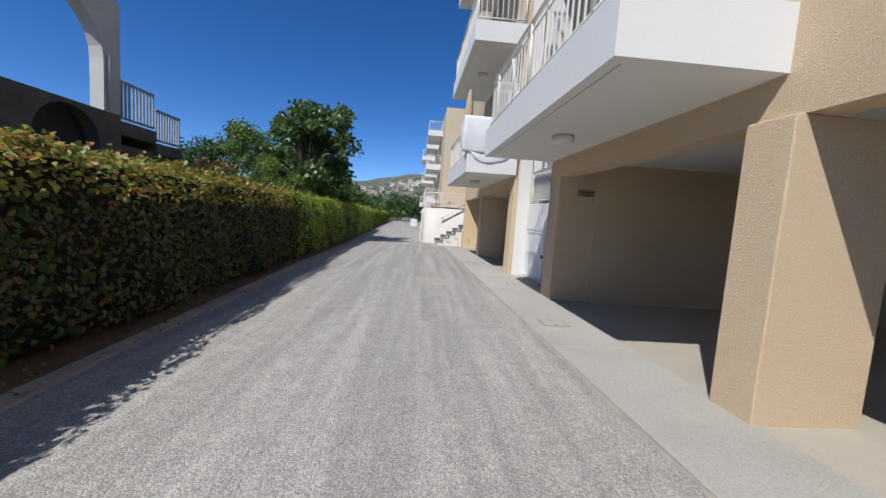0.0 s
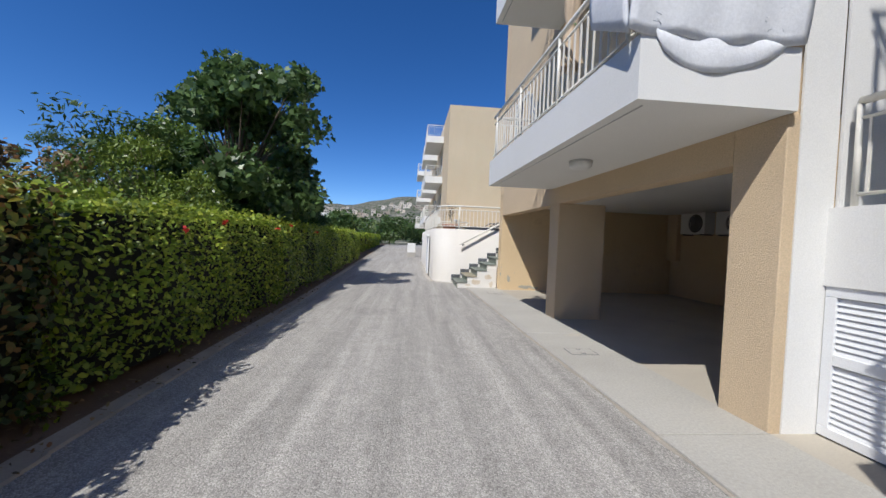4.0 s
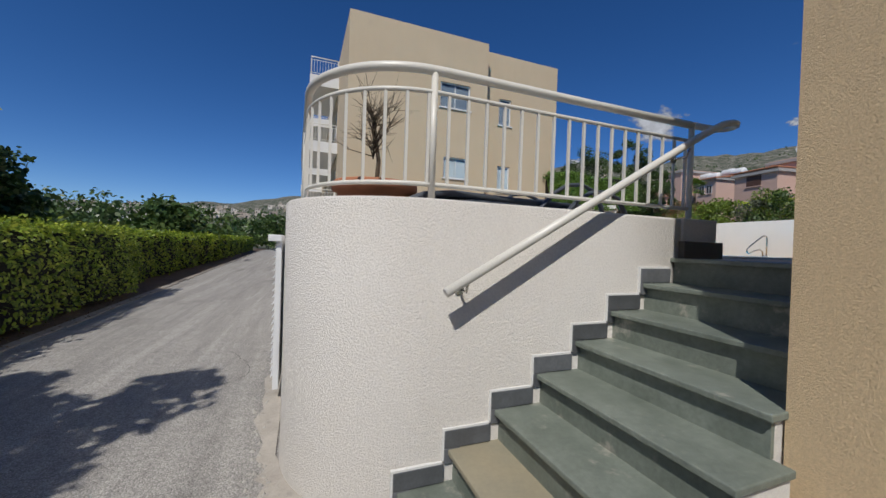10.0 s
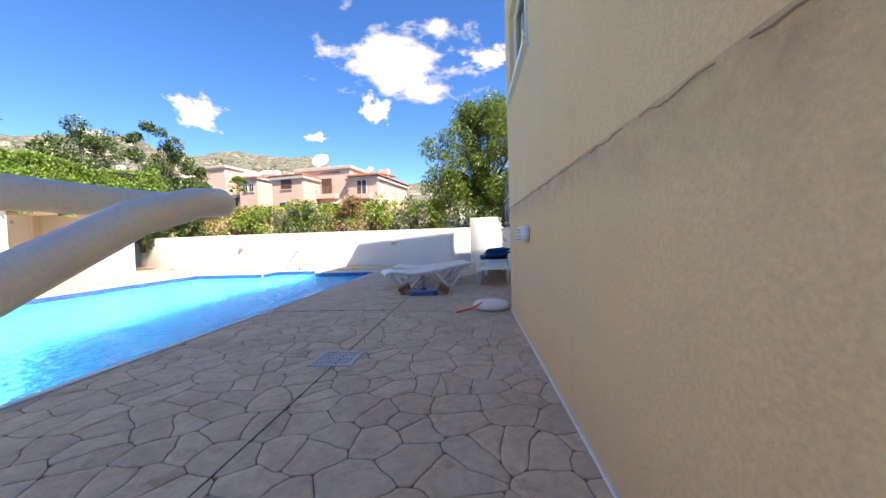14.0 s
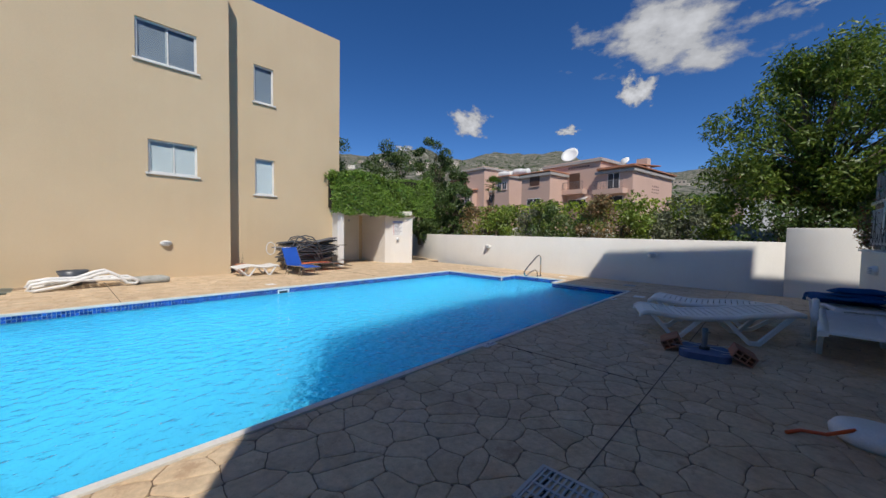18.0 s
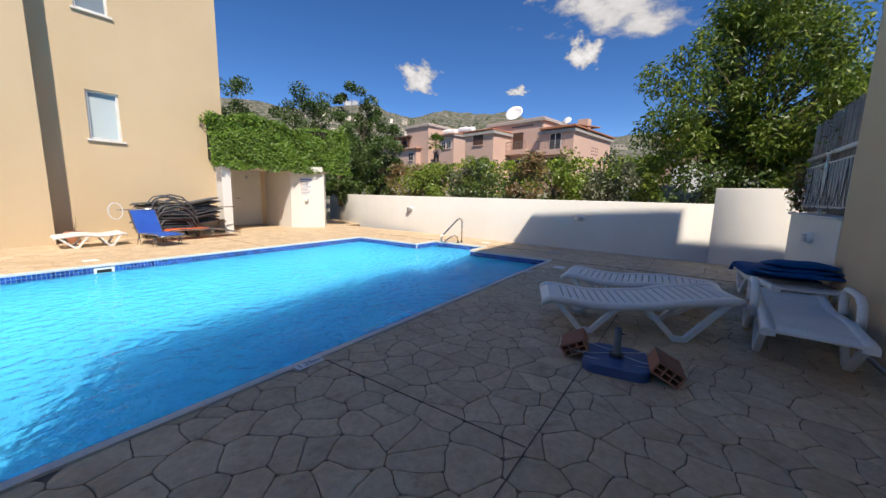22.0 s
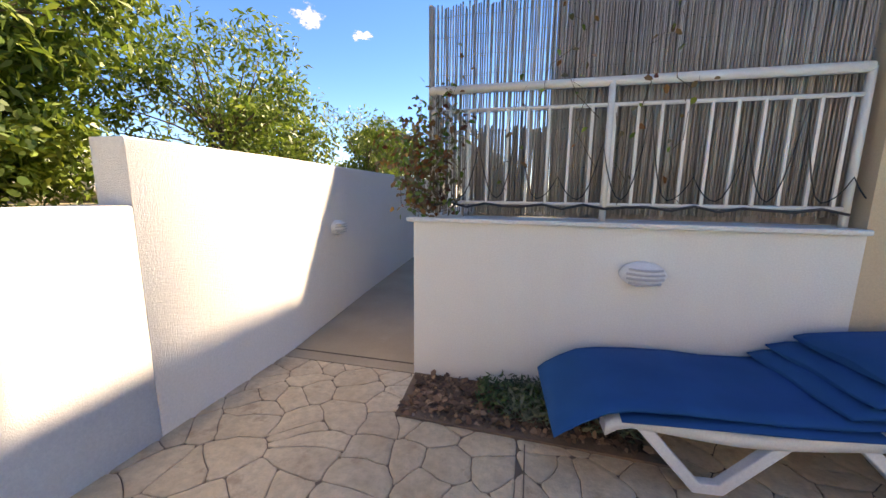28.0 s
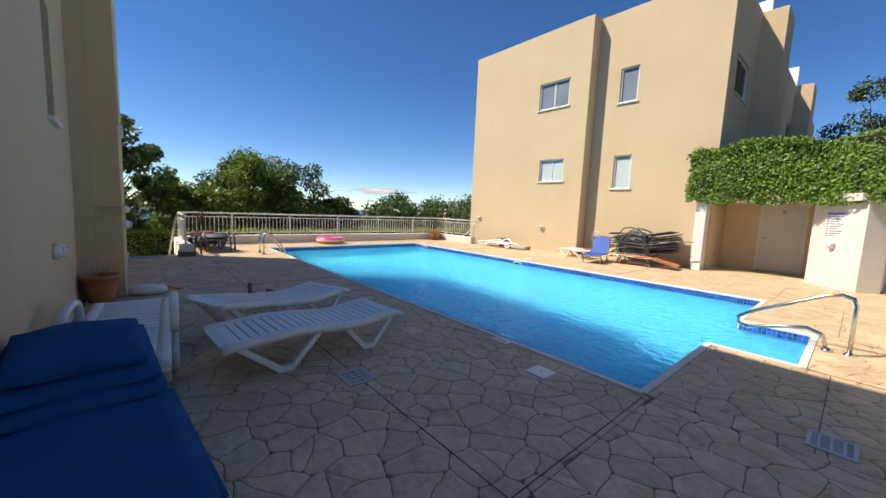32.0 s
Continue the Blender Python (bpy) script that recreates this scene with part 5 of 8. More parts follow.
def tree(name, label, category, x, y, z, height, spread, clumps, per_clump, size, material, seed, trunk=0.12, shape="oval", low=0.3, squash=0.8, group="", clump_r=0.38, lean=(0, 0), fork=5):
    """A tree or shrub: tapered trunk, forked limbs to each clump, single leaves in uneven clumps with gaps."""
    rng = np.random.default_rng(seed)
    t = thing(name, label, category, pose(x, y, z), group)
    top = height * 0.45
    lx, ly = lean
    part("trunk", tube([(0, 0, -0.15), (0.03 * height * math.sin(seed) + lx * 0.2, 0.02 * height + ly * 0.2, top * 0.5), (lx * 0.5, ly * 0.5, top)], trunk, 9, r_end=trunk * 0.6), BARK, t)
    bm = bmesh.new()
    cs = []
    for i in range(clumps):
        a = rng.uniform(0, 2 * math.pi)
        u = rng.uniform(0, 1) ** 0.5
        zz = rng.uniform(low, 0.97)
        bulge = math.sin(math.pi * min(1, max(0.08, (zz - low * 0.5) / (1.05 - low * 0.5)))) ** 0.6
        r = spread * u * bulge
        cs.append((r * math.cos(a) + lx * zz, r * math.sin(a) + ly * zz, zz * height * 1.0))
    for i, c in enumerate(cs):
        s = Vector((lx * 0.3, ly * 0.3, min(top * (0.5 + 0.5 * rng.random()), c[2] * 0.75)))
        e = Vector(c)
        m = s.lerp(e, 0.5) + Vector((rng.normal(0, 0.06), rng.normal(0, 0.06), 0.08)) * height * 0.3
        tube([s, m, e], trunk * 0.22, 5, bm, r_end=trunk * 0.05)
    part("branchwork", bm, BARK, t)
    pts = []
    for c in cs:
        k = int(per_clump * rng.uniform(0.6, 1.4))
        rr = clump_r * spread * rng.uniform(0.6, 1.25)
        d = rng.normal(size=(k, 3))
        d /= np.linalg.norm(d, axis=1, keepdims=True)
        d *= (rng.uniform(0.25, 1, k) ** 0.6)[:, None] * rr
        d[:, 2] *= squash
        pts.append(np.array(c) + d)
    pts = np.concatenate(pts)
    pts = pts[pts[:, 2] > 0.03]
    leaves("crown", pts, size, material, t, rng, shape)
    return t


# along the lane, behind the hedge
tree("fig_tree", "large dark green fig tree leaning over the hedge", "tree", -4.95, 15.0, 0, 5.7, 2.2, 66, 200, 0.155, LEAF_FIG, 21, 0.15, "fig", low=0.24, lean=(1.0, 0.2), clump_r=0.22)
tree("shrub", "light green feathery shrub behind the hedge", "shrub", -4.7, 12.5, 0, 2.8, 1.15, 26, 300, 0.085, LEAF_LIGHT, 22, 0.05, "narrow", low=0.3, group="lane shrubs")
tree("shrub", "tall green oleander shrub behind the hedge", "shrub", -6.3, 13.6, 0, 3.9, 1.3, 20, 200, 0.15, LEAF_OLIVE, 23, 0.05, "narrow", low=0.2, group="lane shrubs")
tree("shrub", "half-dry reddish shrub behind the hedge", "shrub", -7.0, 12.0, 0, 3.0, 1.3, 16, 120, 0.10, LEAF_DRY, 24, 0.05, low=0.2, group="lane shrubs")
tree("cypress", "slim dark green cypress", "tree", -8.6, 14.5, 0, 3.7, 0.55, 26, 160, 0.09, LEAF_FIG, 25, 0.06, "narrow", low=0.08, group="lane trees")
tree("olive_tree", "grey-green olive tree behind the hedge", "tree", -10.5, 13.0, 0, 3.5, 1.8, 24, 160, 0.10, LEAF_GREY, 26, 0.10, "narrow", low=0.3, group="lane trees")
tree("shrub", "dark green shrub behind the hedge", "shrub", -5.3, 19.3, 0, 2.9, 1.3, 18, 200, 0.10, LEAF_OLIVE, 27, 0.05, low=0.15, group="lane shrubs")
for i, (x, y, h, r) in enumerate(((-7.5, 25, 2.6, 1.9), (-9, 31, 3.0, 2.2), (-6.8, 40, 3.4, 2.4), (-10, 46, 3.6, 3.0), (-4.5, 70, 4.5, 4.0), (-11, 62, 4.4, 3.6), (1.5, 76, 5, 4.0), (-15, 36, 3.4, 2.6), (-16, 52, 4.2, 3.4), (-20, 44, 4, 3.2), (-24, 58, 5, 4.0), (-32, 60, 5, 5.0), (-30, 44, 4.4, 4.0), (-18, 27, 3.6, 2.2))):
    tree("roadside_tree", "rounded green tree beyond the hedge", "tree", x, y, lift(x, y), h, r, 24, 110, 0.20 + 0.003 * y, LEAF_OLIVE if i % 3 else LEAF_FIG, 40 + i, 0.10, low=0.12, group="trees beyond the lane")
for i, (x, y, h, r) in enumerate(((-12, 20, 4.2, 2.2), (-17, 17, 4.0, 2.4), (-14, 13.5, 3.6, 2.0), (-22, 22, 4.4, 3.0), (-24, 12, 4, 3.0), (-6.4, 20.4, 5.2, 1.7), (-6.2, 22.9, 4.9, 1.6), (-6.2, 17.6, 3.6, 1.2), (-6.0, 25.0, 3.4, 1.3), (-9.2, 21.3, 6.0, 1.9), (-13, 24, 4.0, 1.8))):
    tree("garden_tree", "dark green garden tree across the lane", "tree", x, y, lift(x, y), h, r, 34, 300, 0.15, LEAF_TREE if i % 2 else LEAF_OLIVE, 60 + i, 0.10, low=0.12, group="trees across the lane")

# behind the boundary wall
tree("carob_tree", "broad leafy green tree behind the boundary wall", "tree", 20.0, 15.6, 2.3, 6.0, 2.85, 105, 360, 0.165, LEAF_TREE, 81, 0.19, "narrow", low=0.28, group="trees behind the wall", clump_r=0.22, squash=1.1)
tree("carob_tree", "leafy green tree beside the path wall", "tree", 18.6, 12.0, 2.3, 3.1, 1.8, 40, 230, 0.14, LEAF_TREE, 82, 0.12, "narrow", low=0.12, group="trees behind the wall")
tree("carob_tree", "low leafy limb growth hanging before the broad tree", "tree", 19.5, 15.0, 2.3, 2.7, 1.25, 34, 330, 0.15, LEAF_TREE, 80, 0.08, "narrow", low=0.08, group="trees behind the wall")
for x, y, h, r, sd in ((18.8, 4.6, 2.6, 1.5, 84), (19.6, 0.5, 3.0, 1.7, 85), (19.4, 10.2, 2.3, 1.3, 86), (18.2, -4.5, 3.0, 1.6, 87), (17.4, -8.5, 2.8, 1.7, 88), (15.8, -10.5, 3.0, 2.0, 89)):
    tree("carob_tree", "low leafy tree in the row behind the path wall", "tree", x, y, 2.3, h, r, 32, 200, 0.12, LEAF_OLIVE, sd, 0.12, low=0.10, group="trees behind the wall")
tree("carob_tree", "leafy green tree at the end of the path", "tree", 17.8, 8.0, 2.3, 2.3, 1.5, 34, 220, 0.13, LEAF_TREE, 83, 0.12, "narrow", low=0.12, group="trees behind the wall")
for i, (x, y, h, r, mt) in enumerate(((18.8, 31.2, 5.9, 1.5, LEAF_OLIVE), (17.2, 33.0, 5.5, 2.1, LEAF_OLIVE), (18.7, 29.4, 3.1, 1.2, LEAF_OLIVE), (16.8, 30.2, 3.6, 1.4, LEAF_OLIVE), (20.7, 31.8, 5.2, 1.3, LEAF_OLIVE), (14.5, 35.0, 6.0, 1.8, LEAF_OLIVE), (15.2, 32.4, 3.0, 1.2, LEAF_TREE))):
    tree("pepper_tree", "airy green tree behind the boundary wall", "tree", x, y, 2.2, h, r, 38, 250, 0.10, mt, 90 + i, 0.10, low=0.10, group="trees behind the wall", clump_r=0.25)
mats = (LEAF_DRY, LEAF_OLIVE, LEAF_GREY, LEAF_LIGHT, LEAF_OLIVE, LEAF_LIGHT, LEAF_LIGHT)
for i in range(16):
    y = 27.5 - 0.85 * i
    if i == 12:
        continue
    x = 18.6 + 1.2 * math.sin(i * 2.3) + (0.7 if i > 8 else 0)
    tree("shrub", "wild dry-edged shrub on the bank behind the wall", "shrub", x, y, 2.2, 1.75 + 0.3 * math.sin(i * 1.9), 1.05, 15, 140, 0.10, mats[(i * 3) % 7], 110 + i, 0.04, low=0.1, group="bank shrubs")
ROCK = surface("pale_limestone", (0.55, 0.52, 0.47), (0.42, 0.39, 0.35), 0.95, 2.5, 30, 0.8, 9, spots=(0.30, 0.27, 0.23), spot_at=0.58, spot_scale=3)
rnd = random.Random(41)
for x, y, r in ((21.8, 23.4, 0.62), (21.6, 22.5, 0.5), (22.0, 26.2, 0.6), (21.9, 25.4, 0.45), (21.8, 17.5, 0.6), (21.5, 16.6, 0.55), (21.9, 18.4, 0.45), (22.0, 13.0, 0.6), (21.6, 12.2, 0.5), (22.1, 27.4, 0.5)):
    bm = bmesh.new()
    bmesh.ops.create_icosphere(bm, subdivisions=3, radius=r)
    off = Vector((rnd.uniform(0, 50), rnd.uniform(0, 50), 0))
    for v in bm.verts:
        v.co *= 1 + 0.45 * noise.noise(v.co * 1.7 / r + off) + 0.15 * noise.noise(v.co * 5 / r + off)
        v.co.z *= 0.85
    rk = thing("boulder", "pale limestone boulder on the dry bank", "boulder", pose(x, y, 2.42 + 0.30 * r), "boulders on the bank")
    part("stone_mass", bm, ROCK, rk)
hb = thing("hedge", "clipped hedge on the bank before the pink houses", "hedge", pose(0, 0, 0))
rng = np.random.default_rng(7)
n = 9000
hy = rng.uniform(17, 36, n)
leaves("leaves", np.stack([23.0 + rng.uniform(0, 1.2, n) - 0.0 * hy, hy, 2.2 + rng.uniform(0, 2.35, n) ** 0.8 * 1.18], 1), 0.17, LEAF_HEDGE, hb, rng)
# ivy on the lodge roof
iv = thing("ivy", "dense bright green ivy heaped on the lodge roof", "ivy", pose(0, 0, 0))
n = 19000
ix, iz = rng.uniform(10.6, 14.85, n), rng.uniform(0, 1, n)
edge = 0.18 * np.sin(ix * 3.1) + 0.1 * np.sin(ix * 7.7)
topz = 4.95 + 0.10 * np.sin(ix * 2.2) + 0.05 * np.sin(ix * 6)
lo = 3.42 - 0.10 * np.abs(np.sin(ix * 2.9))
z = lo + (topz - lo) * iz
front_y = np.where(ix < 13.3, 28.24, 28.24 - (ix - 13.3) * 0.62)
y = front_y + 0.25 * iz ** 3 + rng.normal(0, 0.05, n) + 0.05 * np.sin(ix * 5 + z * 4)
leaves("face_leaves", np.stack([ix, y, z], 1), 0.07, LEAF_IVY, iv, rng, normals=np.tile((-0.1, -0.9, 0.4), (n, 1)))
n = 6000
ix, iy = rng.uniform(10.5, 14.75, n), rng.uniform(28.2, 31.1, n)
leaves("top_leaves", np.stack([ix, iy, 4.9 + 0.12 * np.sin(ix * 2.2) + 0.1 * np.sin(iy * 2.6) + rng.normal(0, 0.05, n)], 1), 0.09, LEAF_IVY, iv, rng, normals=np.tile((0, 0, 1.0), (n, 1)))
n = 5000
sy, sz = rng.uniform(27.6, 30.8, n), rng.uniform(3.45, 4.95, n)
leaves("end_leaves", np.stack([14.75 + rng.normal(0, 0.06, n), sy, sz], 1), 0.09, LEAF_IVY, iv, rng, normals=np.tile((1, 0, 0.3), (n, 1)))
# solid near-black block: shade under the ivy put into its colour
part("stem_mass", prism([(10.7, 28.4), (13.3, 28.4), (14.2, 27.8), (14.7, 28.1), (14.7, 31.0), (10.7, 31.0)], 3.56, 4.80), CORE_SHADE, iv)
for fy, fz in ((9.6, 1.35), (10.4, 1.46), (12.2, 1.43), (12.9, 1.50), (15.2, 1.42)):
    fl = thing("hibiscus_flower", "single red hibiscus flower open on the green hedge", "flower", pose(hedge_x(fy) + 0.03, fy, fz), "red flowers in the hedge")
    leaves("petal", [(0, 0, 0)] * 7, 0.055, PETAL, fl, rng, normals=np.tile((0.8, -0.4, 0.3), (7, 1)))
# bed at the planter wall
bedt = thing("planting_bed", "small planting bed with dry bark and low grey-green tufts", "planting bed", kind="structure")
part("soil", prism([(12.4, 15.41), (13.84, 15.41), (13.80, 15.90), (12.35, 15.95)], 1.385, 1.412), SOIL, bedt)
n = 1500
leaves("tuft_leaves", np.stack([rng.uniform(12.4, 13.2, n), rng.uniform(15.45, 15.83, n), 1.41 + rng.uniform(0, 0.10, n)], 1), 0.055, LEAF_GREY, bedt, rng, "narrow", droop=-1.2)
n = 900
leaves("tuft_leaves", np.stack([rng.uniform(12.75, 13.35, n), rng.uniform(15.45, 15.75, n), 1.41 + rng.uniform(0, 0.09, n)], 1), 0.05, LEAF_OLIVE, bedt, rng, "narrow", droop=-1.2)
n = 2200
leaves("litter", np.stack([rng.uniform(12.42, 13.78, n), rng.uniform(15.43, 15.88, n), 1.413 + rng.uniform(0, 0.012, n)], 1), 0.05, LEAF_BARK, bedt, rng, normals=np.tile((0, 0, 1.0), (n, 1)))
n = 1600
fy = rng.uniform(-6, 26, n)
ll = leaves("fallen_leaves", np.stack([hedge_x(fy) + rng.uniform(-0.35, 0.25, n), fy, np.full(n, 0.035)], 1), 0.04, LEAF_DRY, None, rng, normals=np.tile((0, 0, 1.0), (n, 1)))
tagged(ll, "dry brown fallen leaves along the hedge foot", "leaves", kind="stuff")

# ---- things on the terrace ----
def lounger(m, label, back=6.0, arms=False, mat=None, group="white sun loungers", name="sun_lounger"):
    """A moulded plastic sun lounger: slats across, side rails, two V-shaped legs a side; head end at +x."""
    mat = mat or PLASTIC_W
    t = thing(name, label, "sun lounger", m, group)
    L, W = 1.84, 0.60
    hinge = 1.12

    def top(x):
        z = 0.325 + 0.022 * math.cos(x * 5.2)
        if x < 0.12:
            z -= 0.05 * (1 - x / 0.12) ** 2
        if x > hinge:
            z += math.tan(radians(back)) * (x - hinge)
        if x > L - 0.1:
            z -= 0.25 * (x - L + 0.1) ** 2 / 0.1
        return z

    xs = [L * i / 36 for i in range(37)]
    for s in (-1, 1):
        bm = bmesh.new()
        rows = []
        for x in xs:
            z = top(x)
            y0, y1 = s * (W / 2 - 0.085), s * W / 2
            rows.append([bm.verts.new(v) for v in ((x, y0, z), (x, y1 - s * 0.012, z + 0.004), (x, y1, z - 0.012), (x, y1, z - 0.055), (x, y0, z - 0.05))])
        for a, b in zip(rows, rows[1:]):
            for k in range(5):
                f = bm.faces.new((a[k], a[(k + 1) % 5], b[(k + 1) % 5], b[k]))
                f.smooth = True
        bm.faces.new(rows[0])
        bm.faces.new(rows[-1])
        bmesh.ops.recalc_face_normals(bm, faces=bm.faces)
        part("side_rail", bm, mat, t)
    n = 24
    for i in range(n):
        x0, x1 = 0.0 + L * i / n, L * (i + 1) / n
        x1 -= 0.015 if 1 < i < n - 2 else -0.001
        z0, z1 = top(x0), top(x1)
        bm = bmesh.new()
        vs = [bm.verts.new(v) for v in ((x0, -W / 2 + 0.06, z0 - 0.022), (x1, -W / 2 + 0.06, z1 - 0.022), (x1, W / 2 - 0.06, z1 - 0.022), (x0, W / 2 - 0.06, z0 - 0.022), (x0, -W / 2 + 0.06, z0 - 0.002), (x1, -W / 2 + 0.06, z1 - 0.002), (x1, W / 2 - 0.06, z1 - 0.002), (x0, W / 2 - 0.06, z0 - 0.002))]
        for q in ((3, 2, 1, 0), (4, 5, 6, 7), (0, 1, 5, 4), (1, 2, 6, 5), (2, 3, 7, 6), (3, 0, 4, 7)):
            bm.faces.new([vs[k] for k in q])
        part("slat", bm, mat, t)
    for s in (-1, 1):
        y = s * (W / 2 - 0.03)
        for a, b, c, d in ((0.14, 0.40, 0.50, 0.74), (1.00, 1.28, 1.38, 1.74)):
            bm = bmesh.new()
            pts = [(a, top(a) - 0.03), (b, 0.025), (c, 0.025), (d, top(d) - 0.03)]
            for (x0, z0), (x1, z1) in zip(pts, pts[1:]):
                dx, dz = x1 - x0, z1 - z0
                ln = math.hypot(dx, dz)
                bb = box(-0.012, ln + 0.012, -0.024, 0.024, -0.025, 0.025, 0.006)
                moved(bb, pose(x0, y, z0, 0, -math.degrees(math.atan2(dz, dx)), 0))
                me = bpy.data.meshes.new("tmp")
                bb.to_mesh(me)
                bb.free()
                bm.from_mesh(me)
                bpy.data.meshes.remove(me)
            part("leg", bm, mat, t)
        if arms:
            ya = y + s * 0.05
            bm = tube([(x, 0, z) for x, z in ((0.72, 0.30), (0.66, 0.40), (0.66, 0.49), (0.74, 0.535), (0.92, 0.54), (1.10, 0.535), (1.20, 0.49), (1.24, 0.40), (1.24, 0.28))], 0.022, 10)
            for v in bm.verts:
                v.co.y = v.co.y * 1.5 + ya
            part("armrest", bm, mat, t)
            bm = tube([(x, 0, z) for x, z in ((1.24, 0.30), (1.12, 0.27), (0.94, 0.17), (0.80, 0.06), (0.70, 0.026), (0.58, 0.03), (0.50, 0.09), (0.52, 0.17), (0.60, 0.20))], 0.026, 10)
            for v in bm.verts:
                v.co.y = v.co.y * 1.1 + ya
            part("curled_leg", bm, mat, t)
    return t


def facing(foot, head, z=None):
    a = math.degrees(math.atan2(head[1] - foot[1], head[0] - foot[0]))
    return pose(foot[0], foot[1], DECK if z is None else z, 0, 0, a)


SMALL = Matrix.Diagonal((0.92, 1.1, 0.97, 1))
lounger(facing((10.63, 18.06), (10.77, 16.37)) @ SMALL, "white plastic slatted sun lounger lying almost flat on the terrace", 3)
lounger(facing((9.39, 17.96), (10.02, 16.40)) @ SMALL, "white plastic slatted sun lounger with its back slightly raised", 13)
lounger(facing((11.10, 15.80), (9.16, 15.92)), "white plastic sun lounger with armrests standing along the wall", 5, arms=True)
lounger(facing((12.75, 15.83), (10.97, 15.66)), "white plastic sun lounger under a blue cushion beside the planter wall", 8)

# blue cushions on it: a long pad drooping over the foot, folded pads at the head
pad = thing("lounger_cushion", "long royal blue lounger cushion drooping over the foot end", "cushion", facing((12.75, 15.83), (10.97, 15.66)))


def cushion(xs, zs, w, th, parent, name="pad", skew=0.0):
    bm = bmesh.new()
    rows = []
    m = 10
    for i, (x, z) in enumerate(zip(xs, zs)):
        ring = []
        e = 0.35 if i in (0, len(xs) - 1) else 1.0
        for k in range(m + 1):
            y = -w / 2 + w * k / m
            s = math.sin(math.pi * k / m) ** 0.35 if 0 < k < m else 0.25
            ring.append(bm.verts.new((x + skew * y, y, z + th * 0.5 * s * e + 0.006 * math.sin(x * 9 + k))))
        for k in range(m, -1, -1):
            y = -w / 2 + w * k / m
            s = math.sin(math.pi * k / m) ** 0.35 if 0 < k < m else 0.25
            ring.append(bm.verts.new((x + skew * y, y, z - th * 0.5 * s * e)))
        rows.append(ring)
    c = len(rows[0])
    for a, b in zip(rows, rows[1:]):
        for k in range(c):
            f = bm.faces.new((a[k], a[(k + 1) % c], b[(k + 1) % c], b[k]))
            f.smooth = True
    bm.faces.new(rows[0])
    bm.faces.new(rows[-1][::-1])
    bmesh.ops.recalc_face_normals(bm, faces=bm.faces)
    return part(name, bm, BLUE_CLOTH, parent)


cushion([-0.22, -0.18, -0.1, 0.0, 0.1, 0.3, 0.5, 0.7, 0.9, 1.1], [0.22, 0.255, 0.31, 0.365, 0.385, 0.39, 0.385, 0.38, 0.385, 0.40], 0.64, 0.055, pad)
cushion([0.1, 0.4, 0.8, 1.1], [0.345, 0.35, 0.35, 0.36], 0.70, 0.03, pad, "under_pad", 0.15)
fold = thing("folded_cushions", "stack of folded royal blue cushions at the lounger's head end", "cushion", facing((12.75, 15.83), (10.97, 15.66)))
cushion([0.92, 1.0, 1.2, 1.5, 1.72, 1.80], [0.42, 0.435, 0.45, 0.48, 0.51, 0.51], 0.62, 0.06, fold, "folded_pad")
cushion([1.0, 1.1, 1.3, 1.55, 1.74], [0.475, 0.49, 0.51, 0.54, 0.555], 0.60, 0.06, fold, "folded_pad")
cushion([1.10, 1.16, 1.3, 1.5, 1.64, 1.70], [0.545, 0.555, 0.575, 0.60, 0.61, 0.61], 0.52, 0.09, fold, "pillow")

# parasol base held by bricks
um = thing("parasol_base", "blue plastic parasol base with a dark steel tube tied with string", "parasol base", pose(8.70, 17.10, DECK, 0, 0, 8))
BLUE_PLASTIC = surface("faded_blue_plastic", (0.075, 0.12, 0.27), (0.055, 0.09, 0.21), 0.5, 3, 60, 0.05, 50, spots=(0.10, 0.12, 0.19), spot_at=0.6, spot_scale=5)
part("foot", prism(arc(0.13, 0.13, 0.10, 0, 90, 5) + arc(-0.13, 0.13, 0.10, 90, 180, 5) + arc(-0.13, -0.13, 0.10, 180, 270, 5) + arc(0.13, -0.13, 0.10, 270, 360, 5), 0, 0.07, None, 0.02), BLUE_PLASTIC, um)
part("collar", lathe([(0.05, 0.06), (0.05, 0.10), (0.033, 0.10), (0.033, 0.06)], 20), BLACK, um)
part("pole", lathe([(0.026, 0.02), (0.026, 0.30), (0.021, 0.30), (0.021, 0.05), (0, 0.05)], 20), IRON, um)
part("screw", tube([(0, -0.026, 0.26), (0, -0.05, 0.26)], 0.006, 6), STEEL, um)
STRING = surface("white_string", (0.62, 0.62, 0.60), None, 0.9, 9, 0)
for a, b in (((0.03, 0, 0.10), (0.12, 0.30, 0.13)), ((0.03, 0, 0.09), (-0.12, 0.30, 0.10)), ((0.0, 0.03, 0.10), (0.10, -0.30, 0.14)), ((0.0, -0.03, 0.09), (-0.10, -0.31, 0.10)), ((-0.12, 0.22, 0.075), (-0.1, -0.22, 0.075))):
    part("string", tube([a, ((a[0] + b[0]) / 2 + 0.01, (a[1] + b[1]) / 2, (a[2] + b[2]) / 2 - 0.015), b], 0.003, 5), STRING, um)
BRICK = surface("hollow_brick_clay", (0.44, 0.20, 0.115), (0.36, 0.155, 0.09), 0.85, 4, 70, 0.2, 50)


